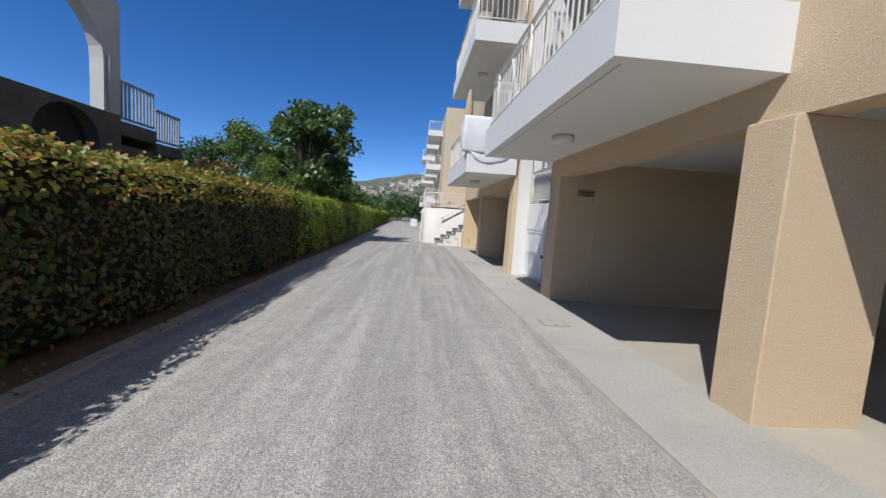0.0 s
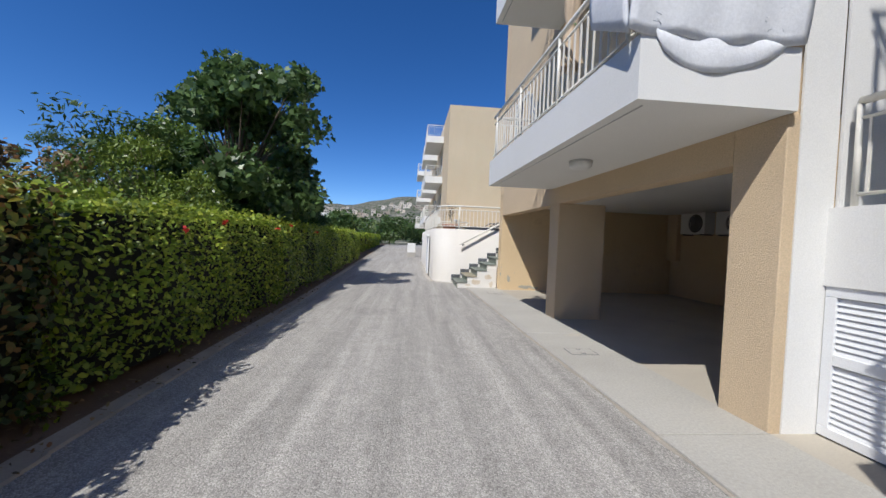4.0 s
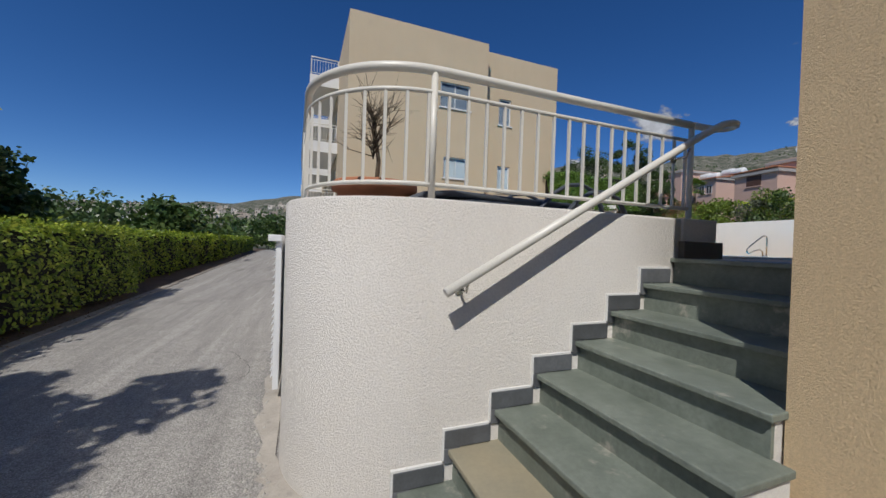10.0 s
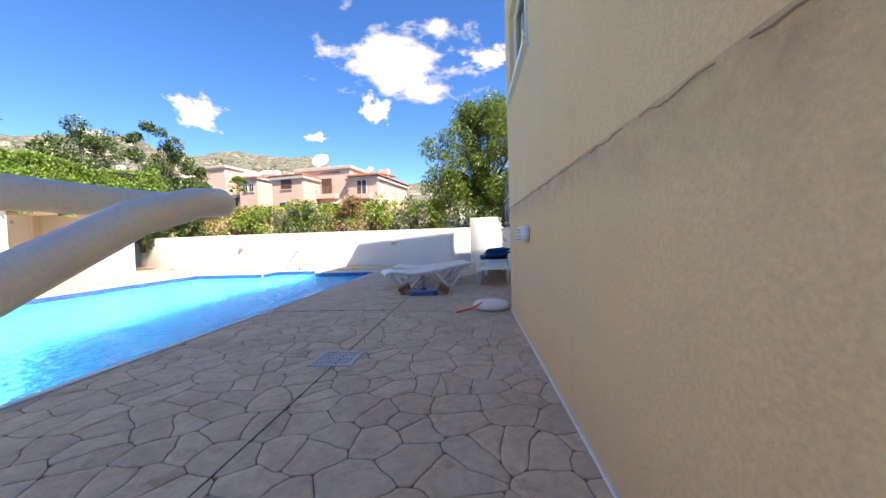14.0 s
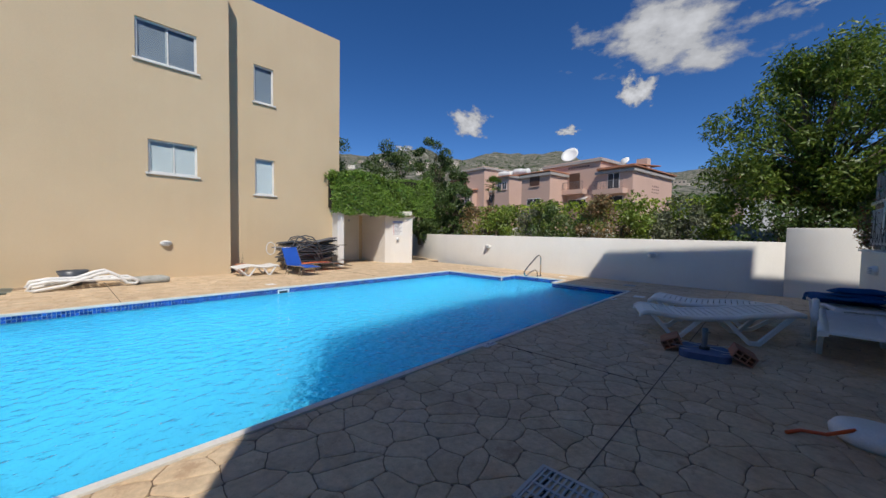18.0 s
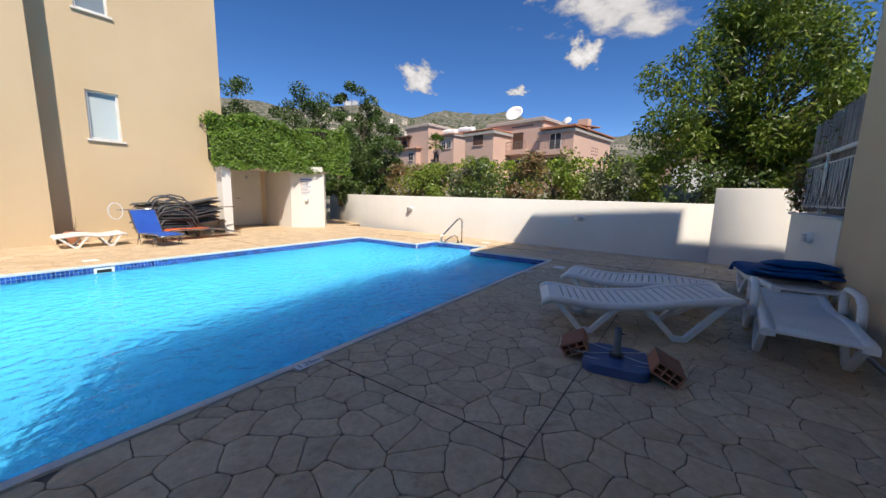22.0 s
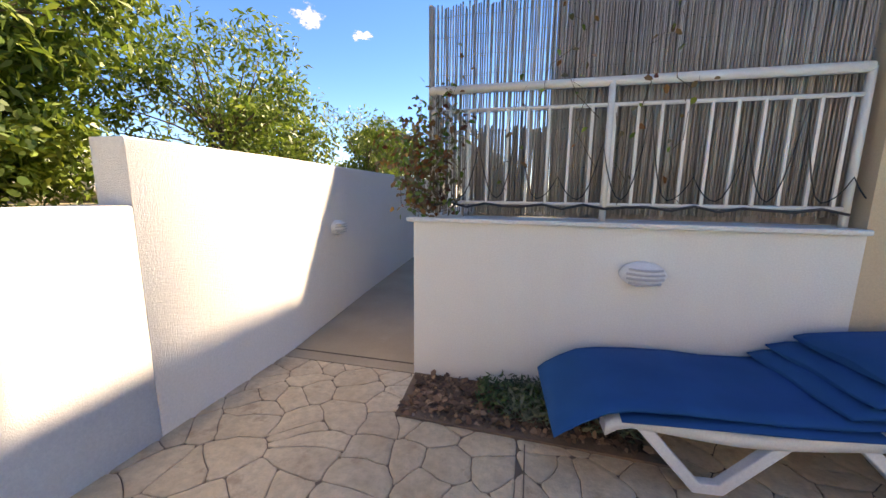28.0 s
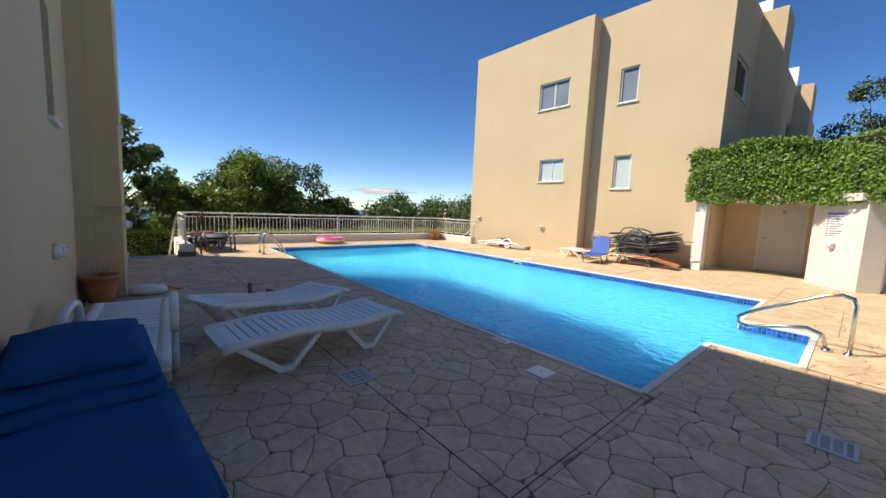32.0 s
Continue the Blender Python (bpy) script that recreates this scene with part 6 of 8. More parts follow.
def hollow_brick(m):
    t = thing("hollow_brick", "orange clay hollow brick leaning beside the parasol base", "brick", m, "bricks at the parasol base")
    w, h, ln = 0.19, 0.10, 0.28
    cells = 3
    part("face", box(0, ln, 0, w, 0, 0.012), BRICK, t)
    part("face", box(0, ln, 0, w, h - 0.012, h), BRICK, t)
    for k in range(cells + 1):
        y = (w - 0.012) * k / cells
        part("web", box(0.0005, ln - 0.0005, y, y + 0.012, 0.0125, h - 0.0125), BRICK, t)
    for k in range(9):
        part("rib", box(0.001, ln - 0.001, 0.012 + 0.019 * k, 0.022 + 0.019 * k, h, h + 0.003), BRICK, t)
    part("web", box(0.0007, ln - 0.0007, 0.013, w - 0.013, h / 2 - 0.005, h / 2 + 0.005), BRICK, t)


hollow_brick(pose(8.86, 17.51, DECK + 0.002, 28, 0, 192))
hollow_brick(pose(8.56, 16.69, DECK + 0.002, 28, 0, 10))
wf = thing("water_container", "flat white plastic float with a red-orange strap on the terrace", "float", pose(7.36, 16.05, DECK, 0, 0, -6))
part("body", moved(lathe([(0, 0), (0.15, 0.0), (0.19, 0.03), (0.195, 0.07), (0.17, 0.11), (0.10, 0.125), (0, 0.125)], 28), Matrix.Diagonal((0.9, 1.15, 1, 1))), PLASTIC_W, wf, smooth=True)
ORANGE = surface("orange_plastic", (0.75, 0.11, 0.02), None, 0.45, 4, 0)
part("strap", tube([(-0.12, 0.10, 0.11), (-0.18, 0.22, 0.05), (-0.14, 0.34, 0.012), (-0.25, 0.40, 0.012)], 0.012, 6), ORANGE, wf)


def pot(x, y, z, r, h, label, stem=True, tall=0.12):
    t = thing("flower_pot", label, "flower pot", pose(x, y, z), "terracotta pots")
    part("body", lathe([(0, 0), (r * 0.66, 0), (r * 0.74, h * 0.2), (r * 0.9, h * 0.6), (r * 0.93, h * 0.84), (r * 1.06, h * 0.86), (r * 1.08, h * 0.97), (r * 1.02, h), (r * 0.92, h), (r * 0.88, h * 0.85)], 32), TERRACOTTA, t, smooth=True)
    part("soil", lathe([(r * 0.89, h * 0.86), (r * 0.4, h * 0.88), (0, h * 0.87)], 24), SOIL, t)
    if stem:
        for i in range(6):
            a = i * 1.7
            part("stem", tube([(0.03 * math.cos(a), 0.03 * math.sin(a), h * 0.85), (0.09 * math.cos(a), 0.09 * math.sin(a), h + tall * (0.6 + 0.4 * math.sin(i * 2.1)))], 0.004, 5, r_end=0.002), TWIG, t)
    return t


pot(7.57, 15.56, DECK, 0.19, 0.36, "terracotta pot with dry stems in the wall corner")
pot(0.90, 26.72, DECK, 0.25, 0.43, "empty terracotta pot beside the terrace railing", False)
pot(7.62, 28.35, DECK, 0.15, 0.26, "small terracotta pot against the far building", True, 0.35)
tp = pot(0.98, 17.45, DECK, 0.27, 0.44, "wide terracotta pot with a small bare tree", False)
rng = np.random.default_rng(77)
bm = bmesh.new()
tube([(0, 0, 0.35), (0.02, 0.01, 0.6), (-0.02, 0.0, 0.85)], 0.018, 7, bm, r_end=0.012)
for i in range(46):
    a, e = rng.uniform(0, 6.28), rng.uniform(0.3, 1.2)
    s = Vector((-0.02, 0, 0.6 + 0.3 * rng.random()))
    ln = rng.uniform(0.15, 0.38)
    d = Vector((math.cos(a) * math.cos(e), math.sin(a) * math.cos(e), math.sin(e))) * ln
    mid_p = s + d * 0.55 + Vector(rng.normal(0, 0.02, 3))
    tube([s, mid_p, s + d], 0.005, 4, bm, r_end=0.0015)
    for _ in range(3):
        tube([mid_p, mid_p + Vector(rng.normal(0, 0.06, 3)) + d * 0.25], 0.0025, 3, bm, r_end=0.001)
part("bare_tree", bm, TWIG, tp, "small leafless tree")

# pink ring float
RING_PINK = surface("pink_vinyl", (0.76, 0.11, 0.32), (0.68, 0.09, 0.27), 0.3, 3, 0)
RING_TAN = surface("orange_vinyl", (0.78, 0.30, 0.07), None, 0.3, 3, 0)
ring = thing("ring_float", "inflatable ring printed as a pink-iced doughnut", "ring float", pose(1.22, 21.42, DECK, 0, 0, 20))


def torus_band(R, r, a0, a1, n=40, m=10, puff=1.0):
    bm = bmesh.new()
    rows = []
    for i in range(n):
        u = 2 * math.pi * i / n
        wob = 1 + 0.03 * math.sin(u * 9)
        rows.append([bm.verts.new(((R + r * wob * math.cos(v)) * math.cos(u), (R + r * wob * math.cos(v)) * math.sin(u), r + r * 0.92 * math.sin(v))) for v in (radians(a0 + (a1 - a0) * k / m) for k in range(m + 1))])
    for i in range(n):
        a, b = rows[i], rows[(i + 1) % n]
        for k in range(m):
            f = bm.faces.new((a[k], b[k], b[k + 1], a[k + 1]))
            f.smooth = True
    return bm


part("icing", torus_band(0.39, 0.125, 18, 175), RING_PINK, ring, "pink icing")
part("rim", torus_band(0.39, 0.125, -8, 18, m=4), surface("white_vinyl", (0.8, 0.72, 0.74), None, 0.3, 3, 0), ring, "white scalloped edge")
part("base", torus_band(0.39, 0.125, 175, 352), RING_TAN, ring, "orange underside")
SPR = [surface("sprinkle_white", (0.85, 0.85, 0.8), None, 0.4, 3, 0), surface("sprinkle_red", (0.30, 0.01, 0.06), None, 0.4, 3, 0), surface("sprinkle_cream", (0.85, 0.7, 0.35), None, 0.4, 3, 0)]
for i in range(84):
    u, v = rng.uniform(0, 6.28), radians(rng.uniform(30, 150))
    R, r = 0.39, 0.127
    p = Vector(((R + r * math.cos(v)) * math.cos(u), (R + r * math.cos(v)) * math.sin(u), 0.123 + r * 0.92 * math.sin(v)))
    d = Vector((-math.sin(u + rng.normal(0, 0.8)), math.cos(u + rng.normal(0, 0.8)), 0)) * 0.03
    part("sprinkle", tube([p - d, p + d], 0.0065, 6), SPR[(0, 0, 1, 0, 2)[i % 5]], ring)

# ladder and entry rail
lad = thing("pool_ladder", "stainless steel pool ladder with two hooped handrails", "ladder")
for x in (3.165, 3.565):
    part("handrail", tube([(x, 18.545, DECK), (x, 18.547, DECK + 0.40), (x, 18.555, DECK + 0.48), (x, 18.585, DECK + 0.54), (x, 18.635, DECK + 0.568), (x, 18.70, DECK + 0.562), (x, 18.77, DECK + 0.51), (x, 18.88, DECK + 0.39), (x, 19.05, DECK + 0.16), (x, 19.11, DECK + 0.02), (x, 19.13, DECK - 0.2), (x, 19.13, DECK - 1.1)], 0.021, 12), STEEL, lad)
    part("flange", lathe([(0.055, 0), (0.055, 0.012), (0.025, 0.03), (0.0, 0.03)], 20, centre=(x, 18.545, DECK)), STEEL, lad)
for k in range(3):
    part("rung", box(3.165, 3.565, 19.10, 19.16, DECK - 0.4 - 0.27 * k, DECK - 0.375 - 0.27 * k, 0.005), STEEL, lad)
er = thing("entry_rail", "bent stainless steel handrail at the pool steps", "handrail")
Y = 21.88
part("rail", tube([(14.10, Y, DECK), (14.10, Y, DECK + 0.56), (14.07, Y, DECK + 0.63), (13.98, Y, DECK + 0.655), (13.85, Y, DECK + 0.62), (13.25, Y, DECK + 0.30), (13.12, Y, DECK + 0.20), (13.13, Y, DECK + 0.12), (13.22, Y, DECK + 0.085), (13.5, Y, DECK + 0.17), (13.75, Y, DECK + 0.22), (13.88, Y, DECK + 0.17), (13.93, Y, DECK)], 0.021, 12), STEEL, er)
for x in (14.10, 13.93):
    part("flange", lathe([(0.05, 0), (0.05, 0.012), (0.025, 0.03), (0.0, 0.03)], 20, centre=(x, Y, DECK)), STEEL, er)


def wall_lamp(x, y, z, turn, label="oval white bulkhead lamp with grey slats on the wall"):
    """An oval bulkhead; turn: degrees, 0 looks to -y."""
    t = thing("wall_lamp", label, "lamp", pose(x, y, z, 0, 0, turn), "wall lamps")
    part("body", moved(lathe([(0.0, 0), (0.125, 0), (0.125, 0.03), (0.105, 0.065), (0.06, 0.09), (0, 0.095)], 28), pose(0, 0, 0, 90, 0, 0) @ Matrix.Diagonal((1, 0.6, 1, 1))), PLASTIC_W, t, smooth=True)
    for k in range(4):
        zz = -0.042 + 0.026 * k
        w = 0.10 * math.sqrt(max(0.1, 1 - (zz / 0.075) ** 2))
        part("slat", tube([(-w, -0.068, zz), (-w * 0.5, -0.092, zz), (0, -0.099, zz), (w * 0.5, -0.092, zz), (w, -0.068, zz)], 0.008, 6), PLASTIC_G, t)


wall_lamp(5.95, 15.79, 2.33, 180)
wall_lamp(2.62, 15.745, 2.50, 180)
wall_lamp(9.24, 15.365, 2.27, 180)
wall_lamp(12.43, 15.40, 2.23, 180)
wall_lamp(15.40, 24.81, 2.19, -82)
wall_lamp(14.96, 19.0, 2.19, -85)
wall_lamp(15.03, 14.39, 2.32, -95)
wall_lamp(5.80, 28.19, 2.30, 0)
wall_lamp(2.35, 28.19, 2.55, 0)
wall_lamp(13.62, 28.255, 2.39, 41.4)


def grate(x, y, w, h, label="grey plastic drain grate set in the terrace"):
    t = thing("drain_grate", label, "drain grate", pose(x, y, DECK + 0.004), "drain grates")
    part("tray", box(0.01, w - 0.01, 0.01, h - 0.01, -0.012, -0.007), BLACK, t)
    for a in ((0, w, 0, 0.02), (0, w, h - 0.02, h), (0, 0.02, 0.02, h - 0.02), (w - 0.02, w, 0.02, h - 0.02), (w / 2 - 0.008, w / 2 + 0.008, 0.02, h - 0.02)):
        part("rim", box(*a, -0.004, 0.006), PLASTIC_G, t)
    for k in (1, 3):
        part("rib", box(w * k / 4 - 0.006, w * k / 4 + 0.006, 0.02, h - 0.02, -0.003, 0.005), PLASTIC_G, t)
    n = max(7, int(h / 0.028))
    for k in range(1, n):
        y0 = h * k / n
        part("bar", box(0.02, w - 0.02, y0 - 0.0055, y0 + 0.0055, -0.003, 0.0042), PLASTIC_G, t)


grate(5.38, 17.16, 0.33, 0.33)
grate(11.34, 17.17, 0.25, 0.23)
grate(13.95, 19.18, 0.23, 0.26)
for x, y in ((12.22, 18.55), (2.55, 25.2), (7.2, 25.2), (14.35, 21.2)):
    t = thing("floor_hatch", "square white plastic skimmer lid set in the terrace", "lid", pose(x, y, DECK + 0.003), "skimmer lids")
    part("lid", box(0, 0.20, 0, 0.20, -0.004, 0.007, 0.003), PLASTIC_W, t)
    part("finger_hole", lathe([(0, 0.0075), (0.012, 0.0075), (0.012, 0.002)], 12, centre=(0.1, 0.1, 0.0004)), PLASTIC_G, t)
for x in (2.72, 7.35):
    t = thing("skimmer", "white plastic pool skimmer mouth in the tile band", "skimmer", pose(x, PY1 - 0.026, DECK - 0.19))
    for a in ((-0.13, 0.13, 0, 0.03), (-0.13, 0.13, 0.11, 0.14), (-0.13, -0.095, 0.03, 0.11), (0.095, 0.13, 0.03, 0.11)):
        part("rim", box(a[0], a[1], -0.015, 0.0, a[2], a[3], 0.003), PLASTIC_W, t)
    part("mouth", box(-0.095, 0.095, -0.004, 0.0, 0.03, 0.11), BLACK, t)


def text(body, size, m, material, name, parent=None, thick=0.0008):
    cu = bpy.data.curves.new(name, "FONT")
    cu.body, cu.size, cu.extrude = body, size, thick
    cu.align_x, cu.align_y = "CENTER", "CENTER"
    tmp = bpy.data.objects.new(name, cu)
    me = bpy.data.meshes.new_from_object(tmp)
    bpy.data.objects.remove(tmp)
    me.materials.append(material)
    ob = new(name, me)
    ob.parent = parent
    ob.matrix_basis = m
    return ob


INK = surface("navy_ink", (0.02, 0.03, 0.14), None, 0.5, 3, 0)
RED_INK = surface("red_ink", (0.55, 0.04, 0.03), None, 0.5, 3, 0)
for x, y in ((7.28, 18.975), (11.6, 18.95)):
    dm = thing("depth_mark", "white tile reading 1.25m set beside the pool edge", "depth mark", pose(x, y, DECK + 0.006), "depth marks")
    part("tile", box(-0.11, 0.11, -0.045, 0.045, -0.004, 0.004, 0.002), PLASTIC_W, dm)
    text("1.25m", 0.075, pose(0, 0, 0.005), INK, "numerals", dm)

sign = thing("pool_rules_sign", "white pool rules board with blue heading and small print", "sign", pose(13.64, 28.235, 2.86, 90, 0, -41.4))
part("board", box(-0.21, 0.21, -0.30, 0.30, 0.0, 0.008, 0.002), PLASTIC_W, sign)
part("heading_band", box(-0.205, 0.205, 0.225, 0.29, 0.0082, 0.0092), surface("pale_blue_ink", (0.25, 0.33, 0.62), None, 0.5, 3, 0), sign)
text("POOL RULES", 0.062, pose(0, 0.257, 0.0105), INK, "heading", sign)
for k in range(9):
    y = 0.185 - 0.055 * k
    part("print_line", box(-0.13, 0.17 - 0.05 * ((k * 7) % 3), y - 0.008, y + 0.008, 0.0082, 0.009), INK, sign)
    part("symbol", lathe([(0, 0.009), (0.017, 0.009), (0.017, 0.0082)], 12, centre=(-0.165, y, 0)), RED_INK, sign)
door = thing("door_1", "plain off-white toilet door with a small wheelchair sign", "door", pose(12.08, 30.23, DECK), kind="structure")
part("leaf", box(0, 0.92, 0, 0.035, 0.04, 1.93, 0.004), surface("door_paint", (0.66, 0.64, 0.58), (0.6, 0.58, 0.53), 0.5, 2, 60), door)
for a in ((-0.06, 0, 0, 1.99), (0.92, 0.98, 0, 1.99), (0, 0.92, 1.935, 1.99)):
    part("frame", box(a[0], a[1], -0.015, 0.03, a[2], a[3]), surface("door_frame_paint", (0.7, 0.67, 0.6), None, 0.5, 2, 0), door)
part("door_handle", tube([(0.07, -0.005, 1.0), (0.07, -0.05, 1.0), (0.17, -0.05, 1.0)], 0.009, 8), BLACK, door, "dark lever handle")
part("pictogram", box(0.42, 0.52, -0.004, 0.0, 1.72, 1.82), surface("grey_print", (0.35, 0.35, 0.38), None, 0.6, 3, 0), door)
part("threshold", box(-0.06, 0.98, -0.12, 0.0, 0.0, 0.03, 0.006), CONCRETE, door)

# stack of loungers and loose ones across the pool
GREY_TUBE = surface("grey_painted_tube", (0.075, 0.085, 0.10), (0.055, 0.062, 0.074), 0.4, 5, 0)


def tube_lounger(m, label, mat, cloth, back=35.0, curved=True, group="metal loungers"):
    """A sling lounger on a bent tube frame; head end at +x."""
    t = thing("sling_lounger", label, "sun lounger", m, group)
    c, s = math.cos(radians(back)), math.sin(radians(back))
    for y in (-0.29, 0.29):
        part("frame", tube([(0, y, 0.26), (0.06, y, 0.30), (0.3, y, 0.32), (1.1, y, 0.30), (1.15, y, 0.31), (1.15 + 0.68 * c, y, 0.31 + 0.68 * s)], 0.018, 8), mat, t)
        if curved:
            part("arm", tube([(0.25, y * 1.06, 0.0), (0.33, y * 1.08, 0.28), (0.48, y * 1.08, 0.47), (0.7, y * 1.08, 0.52), (0.95, y * 1.08, 0.46), (1.12, y * 1.08, 0.26), (1.22, y * 1.06, 0.0)], 0.018, 8), mat, t)
        else:
            for x in (0.25, 1.05):
                part("leg", tube([(x - 0.06, y, 0.0), (x, y, 0.30), (x + 0.12, y, 0.0)], 0.013, 7), mat, t)
    for x, z in ((0.02, 0.27), (1.1, 0.30), (1.15 + 0.66 * c, 0.31 + 0.66 * s)):
        part("crossbar", tube([(x, -0.29, z), (x, 0.29, z)], 0.014, 7), mat, t)
    me = quick("sling", [(0.04, -0.27, 0.285), (0.04, 0.27, 0.285), (0.5, 0.27, 0.30), (0.5, -0.27, 0.30), (1.12, 0.27, 0.295), (1.12, -0.27, 0.295), (1.15 + 0.66 * c, 0.27, 0.32 + 0.66 * s), (1.15 + 0.66 * c, -0.27, 0.32 + 0.66 * s)], [(0, 1, 2, 3), (3, 2, 4, 5), (5, 4, 6, 7)], cloth, t)
    sol = me.modifiers.new("thickness", "SOLIDIFY")
    sol.thickness = 0.012
    return t


BLUE_SLING = surface("blue_sling", (0.015, 0.10, 0.50), (0.012, 0.08, 0.42), 0.6, 4, 200)
GREY_SLING = surface("grey_sling", (0.14, 0.145, 0.16), (0.11, 0.115, 0.13), 0.7, 6, 200)
ORANGE_SLING = surface("orange_sling", (0.75, 0.16, 0.04), (0.65, 0.13, 0.03), 0.6, 4, 200)
tube_lounger(pose(8.85, 26.25, DECK, 0, 0, 100) @ Matrix.Diagonal((0.78, 0.9, 0.85, 1)), "blue sling lounger with its back raised before the stack", STEEL, BLUE_SLING, 62, False)
for k in range(9):
    tube_lounger(pose(8.72 + 0.06 * math.sin(k * 2.1), 28.12 - 0.03 * (k % 3), DECK + 0.075 * k, 2.5 * math.sin(k * 2.9), 0, 6 * math.sin(k * 1.3) + 2), "grey tube-framed sling lounger stacked against the far building", GREY_TUBE, GREY_SLING, 12, True, "stacked loungers")
tube_lounger(pose(9.0, 27.42, DECK - 0.05, 0, 0, 6), "folded orange sling lounger leaning by the stack", STEEL, ORANGE_SLING, -14, False)
lounger(pose(8.30, 27.45, DECK, 0, 0, 177) @ Matrix.Diagonal((0.62, 1, 0.85, 1)), "short white plastic lounger by the far building", 0, group="loungers by the far building")
for (x, y, a, lab) in ((3.45, 27.28, 4, "white plastic lounger frame folded on the ground by the far building"),):
    t = thing("folded_lounger", lab, "sun lounger", pose(x, y, DECK, 0, 0, a))
    for s in (-0.28, 0.28):
        part("frame", tube([(0.0, s, 0.06), (0.08, s, 0.03), (0.5, s, 0.10), (1.0, s, 0.30), (1.15, s, 0.33), (1.3, s, 0.24), (1.45, s, 0.06), (1.6, s, 0.04), (1.65, s, 0.10), (1.55, s, 0.16), (1.2, s, 0.17), (0.3, s, 0.20), (0.05, s, 0.16)], 0.034, 8, closed=True), PLASTIC_W, t)
    for k in range(9):
        part("slat", box(0.2 + 0.13 * k, 0.3 + 0.13 * k, -0.26, 0.26, 0.15, 0.17, 0.004), PLASTIC_W, t)
t = thing("folded_lounger", "grey-green folded lounger cushion lying flat by the far building", "cushion", pose(4.95, 27.4, DECK, 0, 0, 8))
part("pad", box(0, 0.75, -0.25, 0.25, 0.0, 0.14, 0.05), surface("grey_green_pad", (0.25, 0.28, 0.24), (0.5, 0.5, 0.48), 0.8, 6, 60), t)
t = thing("plastic_tub", "dark grey plastic tub behind the white lounger", "tub", pose(4.1, 27.86, DECK))
part("tub", lathe([(0, 0), (0.13, 0), (0.26, 0.33), (0.25, 0.33), (0.12, 0.03), (0, 0.03)], 20), GREY_TUBE, t)
net = thing("pool_net", "long pool net with white pole lying across the stack", "pool net", pose(0, 0, 0))
part("pole", tube([(8.28, 27.72, 2.16), (11.0, 27.95, 2.20)], 0.014, 8), STEEL, net)
part("hoop", tube([(8.25 + 0.13 * math.cos(a), 27.70, 2.14 + 0.19 * math.sin(a)) for a in [i * 0.45 for i in range(14)]], 0.012, 6, closed=True), PAINT_COOL, net)
# dark loungers by the stair
def wave_lounger(m, label):
    """A low sling lounger on flattened dark tubes: foot rolled down, arched front legs, high arched arms near the head."""
    t = thing("sling_lounger", label, "sun lounger", m, "dark loungers by the stair")

    def run(points, y, r, squeeze=1.0):
        bm = tube([(x, 0, z) for x, z in points], r, 10)
        for v in bm.verts:
            v.co.y = v.co.y * squeeze + y
        return bm

    side = [(0.0, 0.06), (0.04, 0.15), (0.12, 0.25), (0.25, 0.31), (0.45, 0.335), (1.0, 0.33), (1.72, 0.335)]
    for y in (-0.31, 0.31):
        part("frame", run(side, y, 0.022, 0.8), GREY_TUBE, t)
        part("front_arch", run([(0.30, 0.0), (0.34, 0.14), (0.44, 0.24), (0.58, 0.275), (0.72, 0.24), (0.82, 0.14), (0.86, 0.0)], y * 0.94, 0.016, 1.3), GREY_TUBE, t)
        part("arm", run([(0.86, 0.0), (1.02, 0.14), (1.18, 0.29), (1.32, 0.42), (1.45, 0.49), (1.60, 0.51), (1.74, 0.47), (1.84, 0.35), (1.89, 0.18), (1.90, 0.0)], y * 1.10, 0.016, 1.4), GREY_TUBE, t)
    for x, z in ((0.03, 0.13), (0.6, 0.30), (1.1, 0.30), (1.70, 0.335)):
        part("crossbar", tube([(x, -0.31, z), (x, 0.31, z)], 0.018, 8), GREY_TUBE, t)
    vs, fs = [], []
    for k, (x, z) in enumerate(side):
        vs += [(x, -0.285, z + 0.012), (x, 0.285, z + 0.012)]
        if k:
            fs.append((2 * k - 2, 2 * k - 1, 2 * k + 1, 2 * k))
    sling = quick("sling", vs, fs, GREY_SLING, t, smooth=True)
    sol = sling.modifiers.new("thickness", "SOLIDIFY")
    sol.thickness = 0.012


wave_lounger(pose(1.12, 17.40, DECK - 0.012, 0, 0, 4), "dark grey sling lounger with arched armrests by the terrace wall")
wave_lounger(pose(0.98, 17.46, DECK + 0.05, 0, 0, 6), "dark grey sling lounger stacked on another by the terrace wall")

# reed screen on the planter railing: bundles of split reeds tied with wire
reed = thing("reed_screen", "weathered split-reed screen tied behind the planter railing", "screen")
rng = np.random.default_rng(5)
REED_TOP = 3.86
meshes = []
for k in range(3):
    b = tube([(0, 0, 2.55), (0.004 * (k - 1), 0.002, 3.2), (0.002 * (1 - k), 0, REED_TOP)], 0.0056, 6)
    mm = bpy.data.meshes.new("reed")
    b.to_mesh(mm)
    b.free()
    mm.materials.append(REED)
    meshes.append(mm)
for i in range(156):
    x = 13.76 - 2.34 * i / 156
    ob = new("reed", meshes[i % 3])
    ob.parent = reed
    ob.matrix_basis = Matrix.Translation((x + rng.normal(0, 0.003), 15.268 + rng.normal(0, 0.003), 0.0)) @ Matrix.Diagonal((1, 1, 1 + rng.normal(0.0, 0.004) + 0.012 * (13.76 - x) / 2.34, 1))
